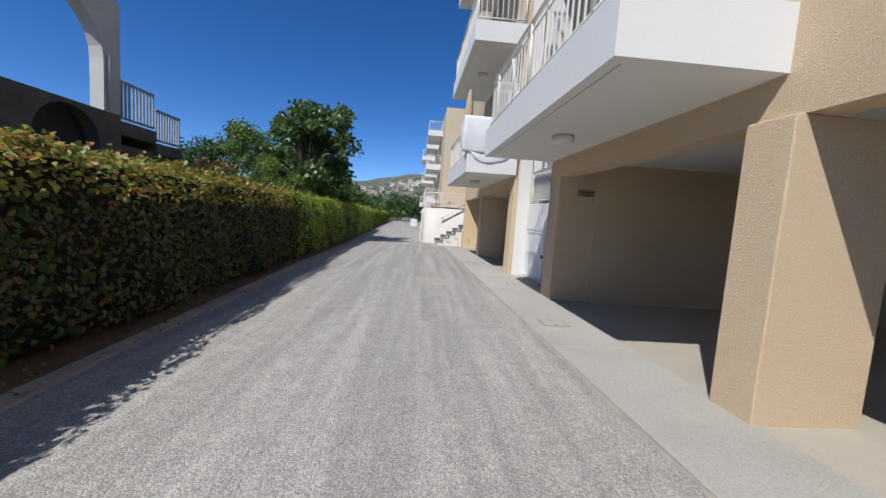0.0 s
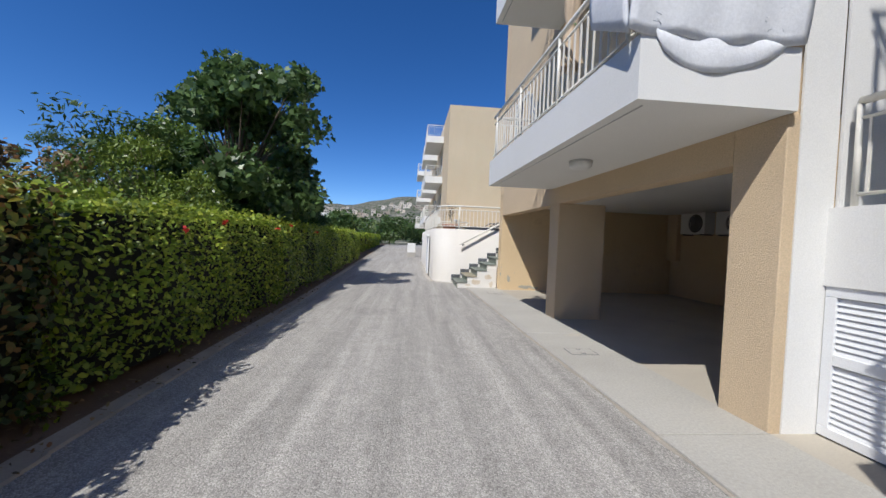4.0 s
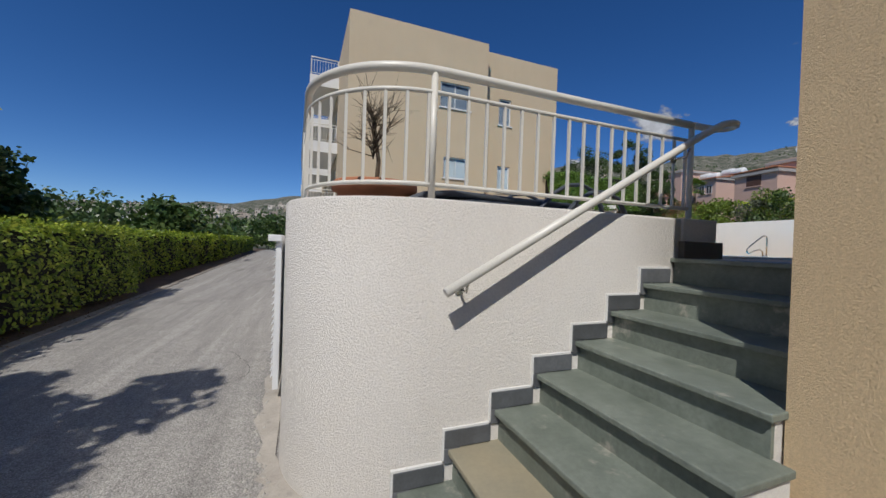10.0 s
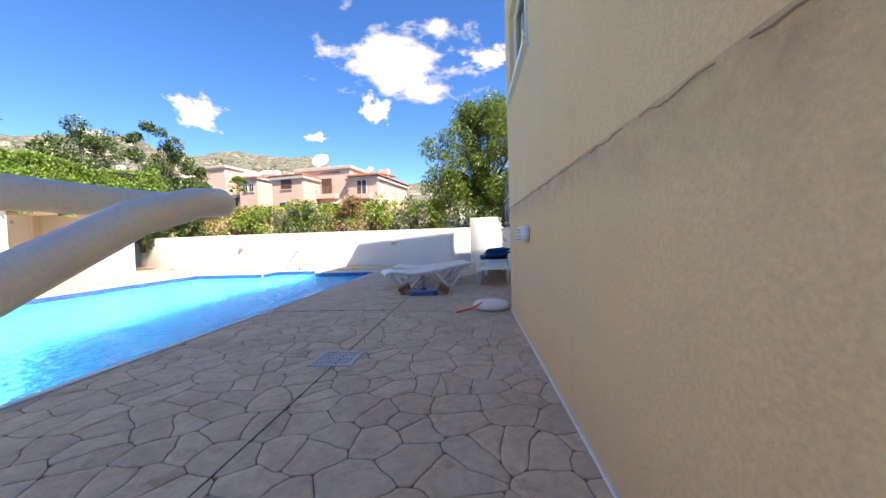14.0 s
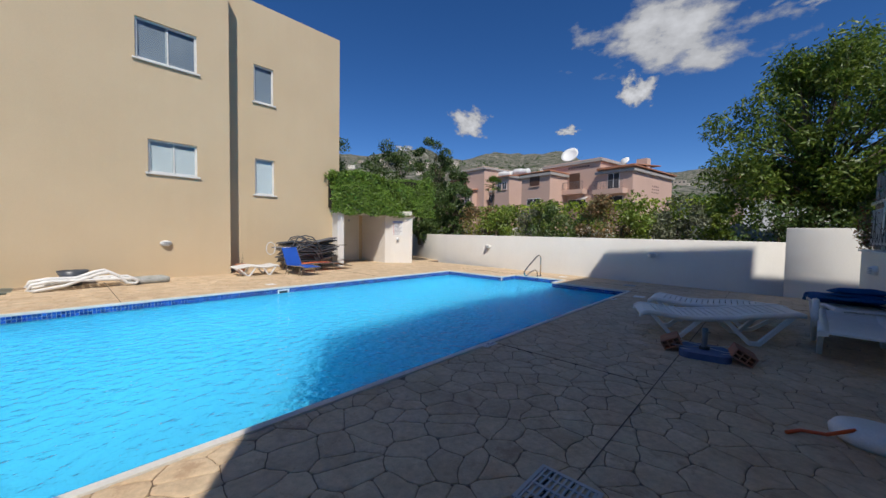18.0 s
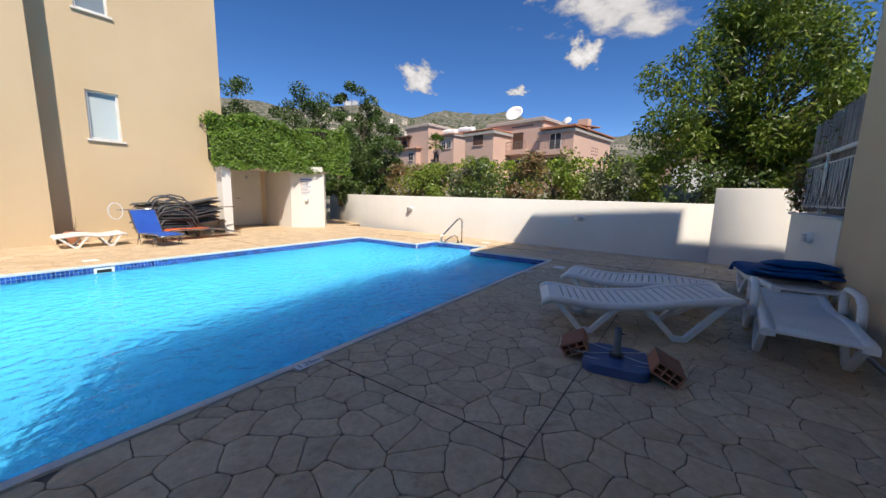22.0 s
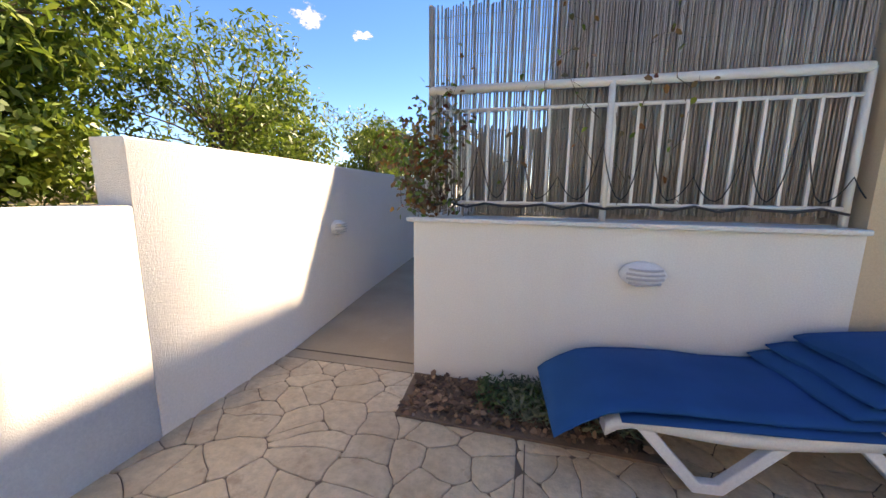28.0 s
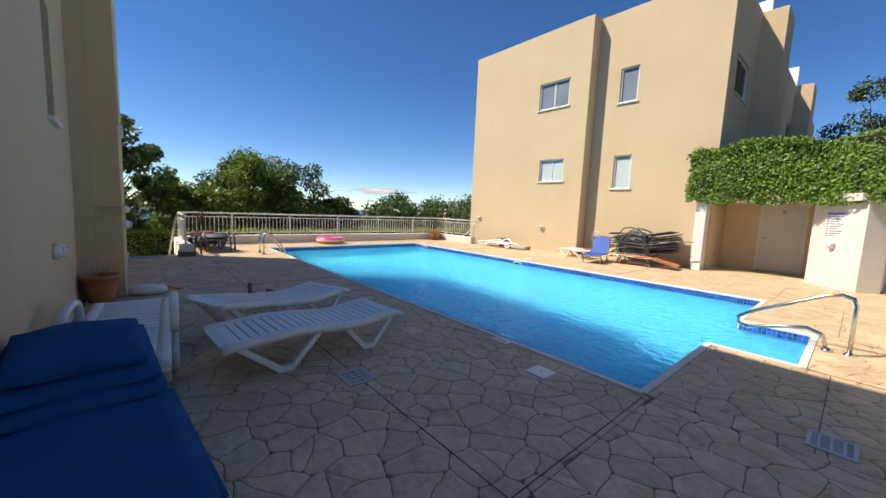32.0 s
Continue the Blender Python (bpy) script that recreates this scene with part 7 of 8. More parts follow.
# a second, older mat behind it, rolled out in two courses
bm = bmesh.new()
for z0, z1, x_end, back in ((2.54, 3.12, 13.45, 0.012), (3.05, 3.93, 13.0, 0.0), (2.54, 3.95, 12.9, 0.022)):
    x = 11.42
    while x < x_end:
        w = rng.uniform(0.011, 0.021)
        y = 15.238 + rng.normal(0, 0.004) - back
        ln = rng.normal(0, 0.006)
        top_z = z1 + rng.normal(0, 0.02)
        bm.faces.new([bm.verts.new(v) for v in ((x, y, z0), (x + w, y, z0), (x + w + ln, y - 0.003, top_z), (x + ln, y - 0.003, top_z))])
        x += w * 1.06
part("old_mat", bm, REED, reed, "older weathered reed mat behind", kind="stuff")
for k in range(11):
    z = 2.62 + 0.118 * k
    part("wire", tube([(13.77 - 0.098 * i, 15.2625, z + 0.006 * math.sin(i * 1.7 + k)) for i in range(25)], 0.0022, 5), IRON, reed)
part("end_roll", tube([(13.765, 15.27, 2.55), (13.77, 15.27, REED_TOP + 0.01)], 0.016, 8), REED, reed)
cable = thing("garden_hose", "black garden cable draped along the planter railing", "cable")
part("cable", tube([(11.46 + 0.12 * i, 15.355, 2.60 + 0.03 * math.sin(i * 1.3) ** 2) for i in range(20)], 0.008, 6), BLACK, cable)
vine = thing("vine", "thin half-dry reddish vine bushing out at the planter railing corner", "vine")
bm = bmesh.new()
tips = []
for i in range(34):
    corner = i < 22
    p = Vector((13.82 - rng.random() * (0.14 if corner else 2.1), 15.35, 2.56 + (0.0 if corner else 0.7 * rng.random())))
    line = [p]
    for k in range(7):
        p = p + Vector((rng.normal(0.008 if corner else 0.0, 0.055), rng.normal(0.008, 0.03), rng.uniform(0.02, 0.15)))
        line.append(p.copy())
        tips += [p + Vector(rng.normal(0, 0.035, 3)) for _ in range(6 if corner else 1)]
    tube(line, 0.003, 4, bm, r_end=0.001)
part("stem_tangle", bm, TWIG, vine, "thin brown climbing stems", kind="stuff")
leaves("vine_leaves", [tuple(p) for p in tips[0::3]], 0.045, leafy("vine_leaf_red", (0.16, 0.035, 0.02), (0.26, 0.10, 0.03), (0.34, 0.20, 0.05), 0.5, 0.35), vine, rng)
leaves("vine_leaves", [tuple(p) for p in tips[1::3]], 0.045, LEAF_LIGHT, vine, rng)
leaves("vine_leaves", [tuple(p) for p in tips[2::3]], 0.045, LEAF_DRY, vine, rng)
loops = thing("string_lights", "thin black wire with small knots looped along the railing bars", "cable")
for k in range(9):
    x0 = 13.55 - 0.245 * k
    part("wire_loop", tube([(x0 - 0.245 * q / 8, 15.352, 2.66 + 0.55 * (1 - abs(q - 4) / 4) ** 2 * (0.6 + 0.4 * math.sin(k * 2.1))) for q in range(9)], 0.0035, 5), BLACK, loops)

# ---- things along the street ----
def cover(x0, x1, y0, y1, label, z=0.022):
    t = thing("manhole_cover", label, "manhole cover", pose((x0 + x1) / 2, (y0 + y1) / 2, z), "manhole covers")
    w, h = (x1 - x0) / 2, (y1 - y0) / 2
    part("gap", box(-w, w, -h, h, -0.003, 0.0015), IRON, t)
    part("lid", box(-w + 0.014, w - 0.014, -h + 0.014, h - 0.014, -0.003, 0.005, 0.002), CONCRETE, t)
    for s in (-1, 1):
        part("lifting_slot", box(-0.03, 0.03, s * (h - 0.05) - 0.012, s * (h - 0.05) + 0.012, 0.0045, 0.0062), IRON, t)


cover(1.73, 2.10, 14.60, 14.91, "square concrete manhole cover in the pavement by the stair")
cover(2.14, 2.42, 6.71, 6.99, "small rusty manhole cover before the louvred doors")
cover(1.92, 2.25, 3.98, 4.28, "pale concrete manhole cover in the pavement")
cover(1.75, 2.1, 9.90, 10.15, "pale concrete manhole cover in the pavement")


def air_unit(x, y, z):
    t = thing("air_conditioner", "white outdoor air-conditioning unit on the carport wall", "air conditioner", pose(x, y, z, 0, 0, 90), "air conditioners")
    part("case", box(-0.4, 0.4, 0.0, 0.28, 0, 0.54, 0.012), PLASTIC_W, t)
    part("fan_ring", moved(lathe([(0.21, 0), (0.23, 0.012), (0.20, 0.016), (0.0, 0.004)], 28), pose(-0.12, 0.28, 0.27, -90, 0, 0)), BLACK, t)
    for k in range(5):
        part("grille_ring", tube([(-0.12 + (0.04 + 0.04 * k) * math.cos(a), 0.296, 0.27 + (0.04 + 0.04 * k) * math.sin(a)) for a in [i * 0.314 for i in range(20)]], 0.004, 4, closed=True), PLASTIC_W, t)
    for s in (-0.3, 0.3):
        part("bracket", box(s - 0.015, s + 0.015, -0.06, 0.28, -0.03, 0.0), IRON, t)


air_unit(7.22, 14.45, 1.74)
air_unit(7.24, 13.35, 1.72)
pl = thing("name_plate", "small weathered name plate on the carport pillar", "sign", pose(3.0, 5.555, 1.82, 90, 0, 2))
part("plate", box(-0.15, 0.15, -0.055, 0.055, 0.0, 0.01, 0.002), surface("weathered_plate", (0.34, 0.27, 0.18), (0.2, 0.16, 0.11), 0.7, 8, 60), pl)
part("print_line", box(-0.11, 0.11, 0.01, 0.025, 0.0102, 0.011), BLACK, pl)
part("print_line", box(-0.09, 0.09, -0.025, -0.012, 0.0102, 0.011), BLACK, pl)

# loose rubble along the foot of the terrace wall
rnd = random.Random(12)
rv, rf = [], []
for i in range(420):
    s = i / 420
    if s < 0.25:
        a = radians(265 - 80 * s / 0.25)
        x, y = 1.22 + 0.86 * math.cos(a), 17.54 + 0.86 * math.sin(a)
    else:
        x, y = 0.33 - 0.05 * s, 17.5 + 8 * (s - 0.25) / 0.75
    x, y, r = x - abs(rnd.gauss(0, 0.07)), y + rnd.gauss(0, 0.03), rnd.uniform(0.006, 0.024)
    b = len(rv)
    rv += [(x + r * math.cos(k * 1.26 + i) * rnd.uniform(0.7, 1.2), y + r * math.sin(k * 1.26 + i) * rnd.uniform(0.7, 1.2), 0.0) for k in range(5)] + [(x, y, r * rnd.uniform(0.5, 0.9))]
    rf += [(b + k, b + (k + 1) % 5, b + 5) for k in range(5)]
tagged(quick("rubble", rv, rf, CONCRETE), "pale crumbs of broken concrete along the wall foot", "rubble", kind="stuff")

# broken edge of the old concrete apron round the wall foot, and cracks in the asphalt
APRON = surface("broken_apron", (0.52, 0.475, 0.41), (0.40, 0.36, 0.31), 0.95, 4, 45, 0.8, 45, spots=(0.30, 0.28, 0.25), spot_at=0.56, spot_scale=7)
inner_edge, outer_edge = [], []
for i in range(46):
    f = i / 45
    if f < 0.35:
        a = radians(262 - 78 * f / 0.35)
        p, d = (1.22 + 0.79 * math.cos(a), 17.54 + 0.79 * math.sin(a)), (math.cos(a), math.sin(a))
    else:
        p, d = (0.43 - 0.10 * f, 17.5 + 5.5 * (f - 0.35) / 0.65), (-1, 0)
    w = 0.09 + 0.16 * rnd.random() * (1 - 0.6 * f)
    inner_edge.append((p[0], p[1]))
    outer_edge.append((p[0] + d[0] * w, p[1] + d[1] * w))
vs = [(x, y, 0.014) for x, y in inner_edge] + [(x, y, 0.003) for x, y in outer_edge]
tagged(quick("broken_apron", vs, [(i, i + 46, i + 47, i + 1) for i in range(45)], APRON), "ragged strip of broken pale concrete along the wall foot", "concrete strip", kind="structure")
TAR = surface("crack_shadow", (0.10, 0.095, 0.085), None, 0.95, 6, 0)
cv, cf = [], []
for x, y, a, steps in ((-1.3, 13.6, 0.25, 30), (0.2, 13.9, -0.5, 18), (-0.6, 14.6, 0.9, 16), (-1.0, 15.8, 0.1, 18), (-0.2, 19.0, 0.4, 20)):
    for k in range(steps):
        b = len(cv)
        w = 0.0018 + 0.0016 * rnd.random()
        nx, ny = -math.sin(a) * w, math.cos(a) * w
        cv += [(x - nx, y - ny, 0.0028), (x + nx, y + ny, 0.0028)]
        if k:
            cf.append((b - 2, b, b + 1, b - 1))
        x, y, a = x + 0.07 * math.cos(a), y + 0.07 * math.sin(a), a + rnd.gauss(0, 0.3)
tagged(quick("road_crack", cv, cf, TAR), "fine dark wandering cracks in the asphalt", "cracks", kind="stuff")

# quilt and parasol on the second balcony
quilt = thing("quilt", "white patterned quilt hung over the balcony railing to air", "quilt", pose(0, 0, 0))
QUILT = surface("quilt_cloth", (0.80, 0.81, 0.83), (0.72, 0.73, 0.76), 0.9, 5, 40, 0.5, 14)
zt = SOFFIT + 0.44 + 0.80
bm = bmesh.new()
rows = []
NX, NZ = 22, 12
for i in range(NX + 1):
    x = 1.16 + 1.30 * i / NX
    row = []
    for k in range(NZ + 1):
        f = k / NZ
        drop = 0.80 + 0.012 * math.sin(i * 0.7) + 0.05 * math.sin(math.pi * i / NX)
        y = 8.125 - 0.045 * math.sin(f * 3.0) - 0.008 * math.sin(i * 0.9 + f * 2) * f - 0.02
        row.append(bm.verts.new((x, y, zt + 0.02 - drop * f)))
    rows.append(row)
for a, b in zip(rows, rows[1:]):
    for k in range(NZ):
        f = bm.faces.new((a[k], b[k], b[k + 1], a[k + 1]))
        f.smooth = True
q = part("cloth", bm, QUILT, quilt)
q.modifiers.new("thickness", "SOLIDIFY").thickness = 0.02
bm = bmesh.new()
rows = []
for i in range(11):
    y = 8.10 + 0.50 * i / 10
    rows.append([bm.verts.new((1.19 - 0.05 * math.sin(f * 2.6) - SK * (y - 8.1) * 0.5, y, zt + 0.02 - (0.83 - 0.3 * i / 10) * f)) for f in (k / 8 for k in range(9))])
for a, b in zip(rows, rows[1:]):
    for k in range(8):
        f = bm.faces.new((a[k], b[k], b[k + 1], a[k + 1]))
        f.smooth = True
q = part("side_fold", bm, QUILT, quilt)
q.modifiers.new("thickness", "SOLIDIFY").thickness = 0.02
bm = bmesh.new()
rows = []
for i in range(17):
    u = i / 16
    drop = 0.02 + 0.24 * math.sin(math.pi * u ** 0.8) ** 0.7
    rows.append([bm.verts.new((1.36 + 0.98 * u, 8.098 - 0.02 * math.sin(3 * f) - 0.006 * math.sin(i * 1.1), zt - 0.77 - drop * f)) for f in (k / 6 for k in range(7))])
for a, b in zip(rows, rows[1:]):
    for k in range(6):
        f = bm.faces.new((a[k], b[k], b[k + 1], a[k + 1]))
        f.smooth = True
q = part("under_sheet", bm, QUILT, quilt, "thin white sheet sagging below the quilt")
q.modifiers.new("thickness", "SOLIDIFY").thickness = 0.006
MARK = surface("quilt_print", (0.5, 0.53, 0.58), None, 0.9, 3, 0)
bm = bmesh.new()
rng = np.random.default_rng(9)
for i in range(150):
    x, z, a = rng.uniform(1.2, 2.42), zt - rng.uniform(0.05, 0.74), rng.uniform(-1.2, 1.2)
    f = (zt + 0.02 - z) / 0.83
    y = 8.104 - 0.045 * math.sin(f * 3.0) - 0.012
    tube([(x, y, z), (x + 0.045 * math.cos(a), y, z + 0.045 * math.sin(a))], 0.0026, 4, bm)
part("print", bm, MARK, quilt, "grey leaf print")
par = thing("closed_parasol", "closed beige parasol tied at the balcony railing", "parasol", pose(1.42, 9.6, SOFFIT + 0.16))
BEIGE = surface("beige_canvas", (0.55, 0.43, 0.30), (0.47, 0.36, 0.25), 0.9, 6, 60, 0.2, 40)
part("pole", tube([(0, 0, 0), (0, 0, 2.2)], 0.02, 8), PAINT, par)
bm = bmesh.new()
rows = []
for z, r in ((0.75, 0.13), (0.85, 0.10), (1.15, 0.07), (1.2, 0.055), (1.3, 0.075), (1.7, 0.09), (2.1, 0.05), (2.2, 0.01)):
    rows.append([bm.verts.new((r * (1 + 0.28 * math.sin(k * 2.2)) * math.cos(2 * math.pi * k / 18), r * (1 + 0.28 * math.sin(k * 2.2)) * math.sin(2 * math.pi * k / 18), z)) for k in range(18)])
for a, b in zip(rows, rows[1:]):
    for k in range(18):
        f = bm.faces.new((a[k], a[(k + 1) % 18], b[(k + 1) % 18], b[k]))
        f.smooth = True
part("canvas", bm, BEIGE, par)
part("tie", tube([(0.06 * math.cos(a), 0.06 * math.sin(a), 1.2) for a in [i * 0.6 for i in range(11)]], 0.006, 5, closed=True), surface("green_tie", (0.05, 0.3, 0.1), None, 0.8, 3, 0), par)
for x, y in ((1.75, 10.8), (1.8, 4.8)):
    ch = thing("balcony_chair", "white plastic chair on the balcony", "chair", pose(x, y, SOFFIT + 0.16, 0, 0, 75), "balcony chairs")
    part("seat", box(-0.24, 0.24, -0.24, 0.24, 0.42, 0.46, 0.012), PLASTIC_W, ch)
    part("backrest", moved(box(-0.24, 0.24, -0.02, 0.02, 0, 0.5, 0.012), pose(0, 0.26, 0.42, -10, 0, 0)), PLASTIC_W, ch)
    for a in (-0.21, 0.21):
        for b in (-0.21, 0.21):
            part("leg", tube([(a, b, 0.42), (a * 1.1, b * 1.1, 0)], 0.02, 7), PLASTIC_W, ch)
# service door in the terrace wall and a concrete block further on
sd = thing("service_door", "small white louvred service door in the terrace wall", "door", pose(0.325, 18.45, 0.1))
part("leaf", box(-0.03, 0.02, 0, 0.72, 0, 1.32, 0.006), PAINT_COOL, sd)
for k in range(20):
    part("slat", moved(box(-0.02, -0.014, 0.06, 0.66, -0.022, 0.022), pose(-0.025, 0, 0.1 + 0.06 * k, 0, 35, 0)), PAINT_COOL, sd)
part("hood", box(-0.09, 0.02, -0.04, 0.76, 1.32, 1.38, 0.006), PAINT_COOL, sd)
blk = thing("meter_box", "white utility box standing by the lane", "utility box", pose(-0.35, 31.5, 0))
part("plinth", box(-0.3, 0.3, -0.25, 0.25, 0, 0.3), CONCRETE, blk)
part("case", box(-0.28, 0.28, -0.22, 0.22, 0.3, 0.95, 0.02), PLASTIC_W, blk)

# ---- neighbouring houses ----
GREY_WALL = surface("grey_white_render", (0.62, 0.60, 0.57), (0.55, 0.53, 0.50), 0.9, 0.6, 60)
STONE_DARK = surface("dark_masonry", (0.17, 0.15, 0.125), (0.11, 0.10, 0.085), 0.95, 2.5, 30, 0.6, 18)
nb = thing("neighbour_house", "white rendered house with arched openings above a dark stone base", "house", pose(-7.0, 9.0, 0))


def arch_wall(y0, y1, z0, z1, ca, ra, spring, t, material, parent, name):
    """A wall along y with an arched opening: centre ca, half width ra, springing height."""
    bm = bmesh.new()
    n = 14
    for x in (0.0, -t):
        ring = [bm.verts.new((x, ca + ra * math.cos(math.pi * k / n), spring + ra * math.sin(math.pi * k / n))) for k in range(n + 1)]
        low_r, low_l = bm.verts.new((x, ca + ra, z0)), bm.verts.new((x, ca - ra, z0))
        a, b, c, d = (bm.verts.new((x, y, z)) for y, z in ((y1, z0), (y1, z1), (y0, z1), (y0, z0)))
        bm.faces.new([low_r, a, b] + ring[:n // 2 + 1][::-1])
        bm.faces.new([b, c] + ring[n // 2:][::-1])
        bm.faces.new([c, d, low_l, ring[-1]])
        if x == 0.0:
            first = [low_r] + ring + [low_l]
        else:
            second = [low_r] + ring + [low_l]
    for (p, q), (r, s) in zip(zip(first, first[1:]), zip(second, second[1:])):
        bm.faces.new((p, q, s, r))
    return part(name, bm, material, parent)


arch_wall(-3.2, 0.0, 0.0, 3.16, -1.28, 0.72, 2.35, 0.3, STONE_DARK, nb, "stone_base")
part("stone_base", box(-0.3, 0, -12, -3.2, 0, 3.16), STONE_DARK, nb)
part("stone_base", box(-6, -0.3, -0.3, 0.0, 0, 3.16), STONE_DARK, nb)
# near-black sheets stand in for the shade behind the arch
part("back_wall", box(-2.6, -2.4, -3.2, 0, 0, 3.1), UNLIT, nb)
part("shade_wall", box(-0.42, -0.36, -2.4, -0.2, 0, 3.12), UNLIT, nb)
part("beam", box(-2.0, -1.7, -3.0, -0.2, 2.5, 2.7), GREY_WALL, nb)
arch_wall(-4.0, 0.0, 3.16, 5.7, -1.5, 1.05, 4.3, 0.3, GREY_WALL, nb, "upper_wall")
part("upper_wall", box(-0.3, 0, -12, -4.0, 3.16, 5.7), GREY_WALL, nb)
part("drain_pipe", tube([(0.03, -0.35, 4.4), (0.03, -0.35, 3.2)], 0.03, 8), GREY_WALL, nb)
part("porch_floor", box(-6, 0.0, 0.0, 1.15, 2.72, 3.05), STONE_DARK, nb)
part("porch_floor", box(-6, 0.0, 1.15, 2.2, 2.45, 2.75), STONE_DARK, nb)
part("porch_base", box(-6, -0.1, 0.0, 2.1, 0, 2.5), STONE_DARK, nb)
part("parapet", box(-4.0, -3.8, 0, 2.2, 3.0, 3.3), GREY_WALL, nb)
GREY_PAINT = surface("grey_rail_paint", (0.35, 0.37, 0.38), None, 0.5, 4, 0)
for y0, y1, z0, z1 in ((0.05, 1.12, 3.05, 3.98), (1.16, 2.15, 2.75, 3.62)):
    for z in (z0 + 0.08, z1):
        part("rail_bar", box(-0.06, -0.02, y0, y1, z - 0.03, z + 0.03), GREY_PAINT, nb)
    k = 0
    for i in range(10):
        y = y0 + 0.03 + (y1 - y0 - 0.06) * i / 9
        part("baluster", box(-0.055, -0.025, y - 0.018, y + 0.018, z0 + 0.1, z1 - 0.02), GREY_PAINT, nb)

BROWN = surface("brown_shutter", (0.12, 0.06, 0.035), (0.09, 0.045, 0.03), 0.6, 4, 30)
CORNICE = surface("grey_cornice", (0.45, 0.42, 0.39), None, 0.8, 2, 10)


def villa(m, label, blocks, windows, balconies, extras=True):
    """A two-storey rendered villa; local x runs into the house, y along the front."""
    v = thing("villa", label, "house", m, "pink villas")
    for x0, x1, y0, y1, h in blocks:
        part("wall", box(x0, x1, y0, y1, -3.0, h), PINK, v)
        part("cornice", box(x0 - 0.25, x1 + 0.25, y0 - 0.25, y1 + 0.25, h, h + 0.28), CORNICE, v)
        part("parapet_cap", box(x0 - 0.05, x1 + 0.05, y0 - 0.05, y1 + 0.05, h + 0.28, h + 0.42), PINK, v)
    for x, y0, y1, z0, z1, shut in windows:
        w = new("window")
        w.parent = v
        part("frame", box(x - 0.03, x + 0.04, y0 - 0.06, y1 + 0.06, z0 - 0.06, z1 + 0.06), FRAME_W if not shut else BROWN, w)
        # unshuttered panes are painted near-black for the unlit interior
        pane = part("pane" if not shut else "shutter", box(x - 0.05, x - 0.03, y0, y1, z0, z1), BROWN if shut else UNLIT, w)
        part("mullion", box(x - 0.06, x - 0.05, (y0 + y1) / 2 - 0.03, (y0 + y1) / 2 + 0.03, z0, z1), BROWN if shut else FRAME_W, w)
        part("sill", box(x - 0.12, x, y0 - 0.12, y1 + 0.12, z0 - 0.16, z0 - 0.06), PINK, w)
    for x, y0, y1, z in balconies:
        b = new("balcony")
        b.parent = v
        part("slab", box(x - 1.1, x, y0, y1, z - 0.55, z), PINK, b)
        part("top_rail", box(x - 1.1, x - 1.06, y0, y1, z + 0.85, z + 0.9), IRON, b)
        n = int((y1 - y0) / 0.16)
        for i in range(n + 1):
            y = y0 + (y1 - y0) * i / n
            part("bar", box(x - 1.095, x - 1.07, y - 0.012, y + 0.012, z, z + 0.86), IRON, b)
    return v


VM = pose(45.0, 27.66, 0, 0, 0, -10)
V1 = villa(VM, "two-storey pink rendered villa with brown shutters and a satellite dish",
           [(0.0, 10, 0.0, 3.9, 9.55), (0.5, 9, 3.9, 11.6, 11.2), (-3.0, 6, 8.13, 12.4, 9.75)],
           [(-3.0, 9.7, 11.05, 8.68, 10.0 - 0.3, True), (-3.0, 9.5, 11.4, 6.3, 7.05, False), (0.5, 6.5, 7.8, 8.15, 10.1, True), (0.5, 5.6, 7.9, 6.0, 6.95, False), (0.0, 1.45, 2.65, 7.85, 9.5, False), (0.0, 1.0, 3.0, 5.9, 7.0, False)],
           [(0.5, 5.4, 8.1, 8.1), (0.0, 0.5, 3.88, 7.75)])
part("tiled_roof", box(-0.45, 10.3, -0.4, 3.85, 9.98, 10.14, 0.03), ROOF_TILE, V1)
part("tiled_roof", moved(box(-0.4, 6.0, -0.3, 3.8, 0, 0.12, 0.03), pose(0, 0, 10.14, 0, -5, 0)), ROOF_TILE, V1)
part("tiled_roof", box(-3.3, 5.0, 8.0, 12.7, 10.18, 10.30, 0.03), ROOF_TILE, V1)
part("chimney", box(2.6, 3.5, -0.2, 0.9, 9.9, 11.2), PINK, V1)
part("roof_room", box(3.5, 7.5, 8.2, 11.2, 11.6, 12.35), WHITE, V1)
for k in range(8):
    part("vent", box(0.46, 0.52, 5.3 + 0.36 * k, 5.5 + 0.36 * k, 10.75, 10.93), BROWN, V1)
for k in range(3):
    for q in range(4):
        part("vent", box(4.6 + 0.5 * q, 4.75 + 0.5 * q, -0.03, 0.03, 7.6 + 0.35 * k, 7.72 + 0.35 * k), BROWN, V1)
part("satellite_dish", moved(lathe([(0, 0), (0.45, 0.05), (0.8, 0.18), (1.1, 0.37), (1.1, 0.41), (0.8, 0.22), (0.45, 0.09), (0, 0.04)], 28), pose(3.2, 9.6, 12.95, 0, -58, 12)), PLASTIC_W, V1, smooth=True)
part("dish_mast", tube([(3.4, 9.6, 11.6), (3.4, 9.6, 12.9)], 0.07, 6), STEEL, V1)
part("satellite_dish", moved(lathe([(0, 0), (0.3, 0.05), (0.5, 0.2), (0.5, 0.22), (0, 0.03)], 20), pose(3.0, 2.3, 11.2, 0, -55, 0)), PLASTIC_W, V1, smooth=True)
part("dish_mast", tube([(3.1, 2.3, 10.2), (3.1, 2.3, 11.15)], 0.05, 6), STEEL, V1)
part("awning", moved(box(-0.9, 0.0, 5.3, 6.4, 0, 0.04), pose(0.5, 0, 7.2, 0, -22, 0)), PLASTIC_W, V1)
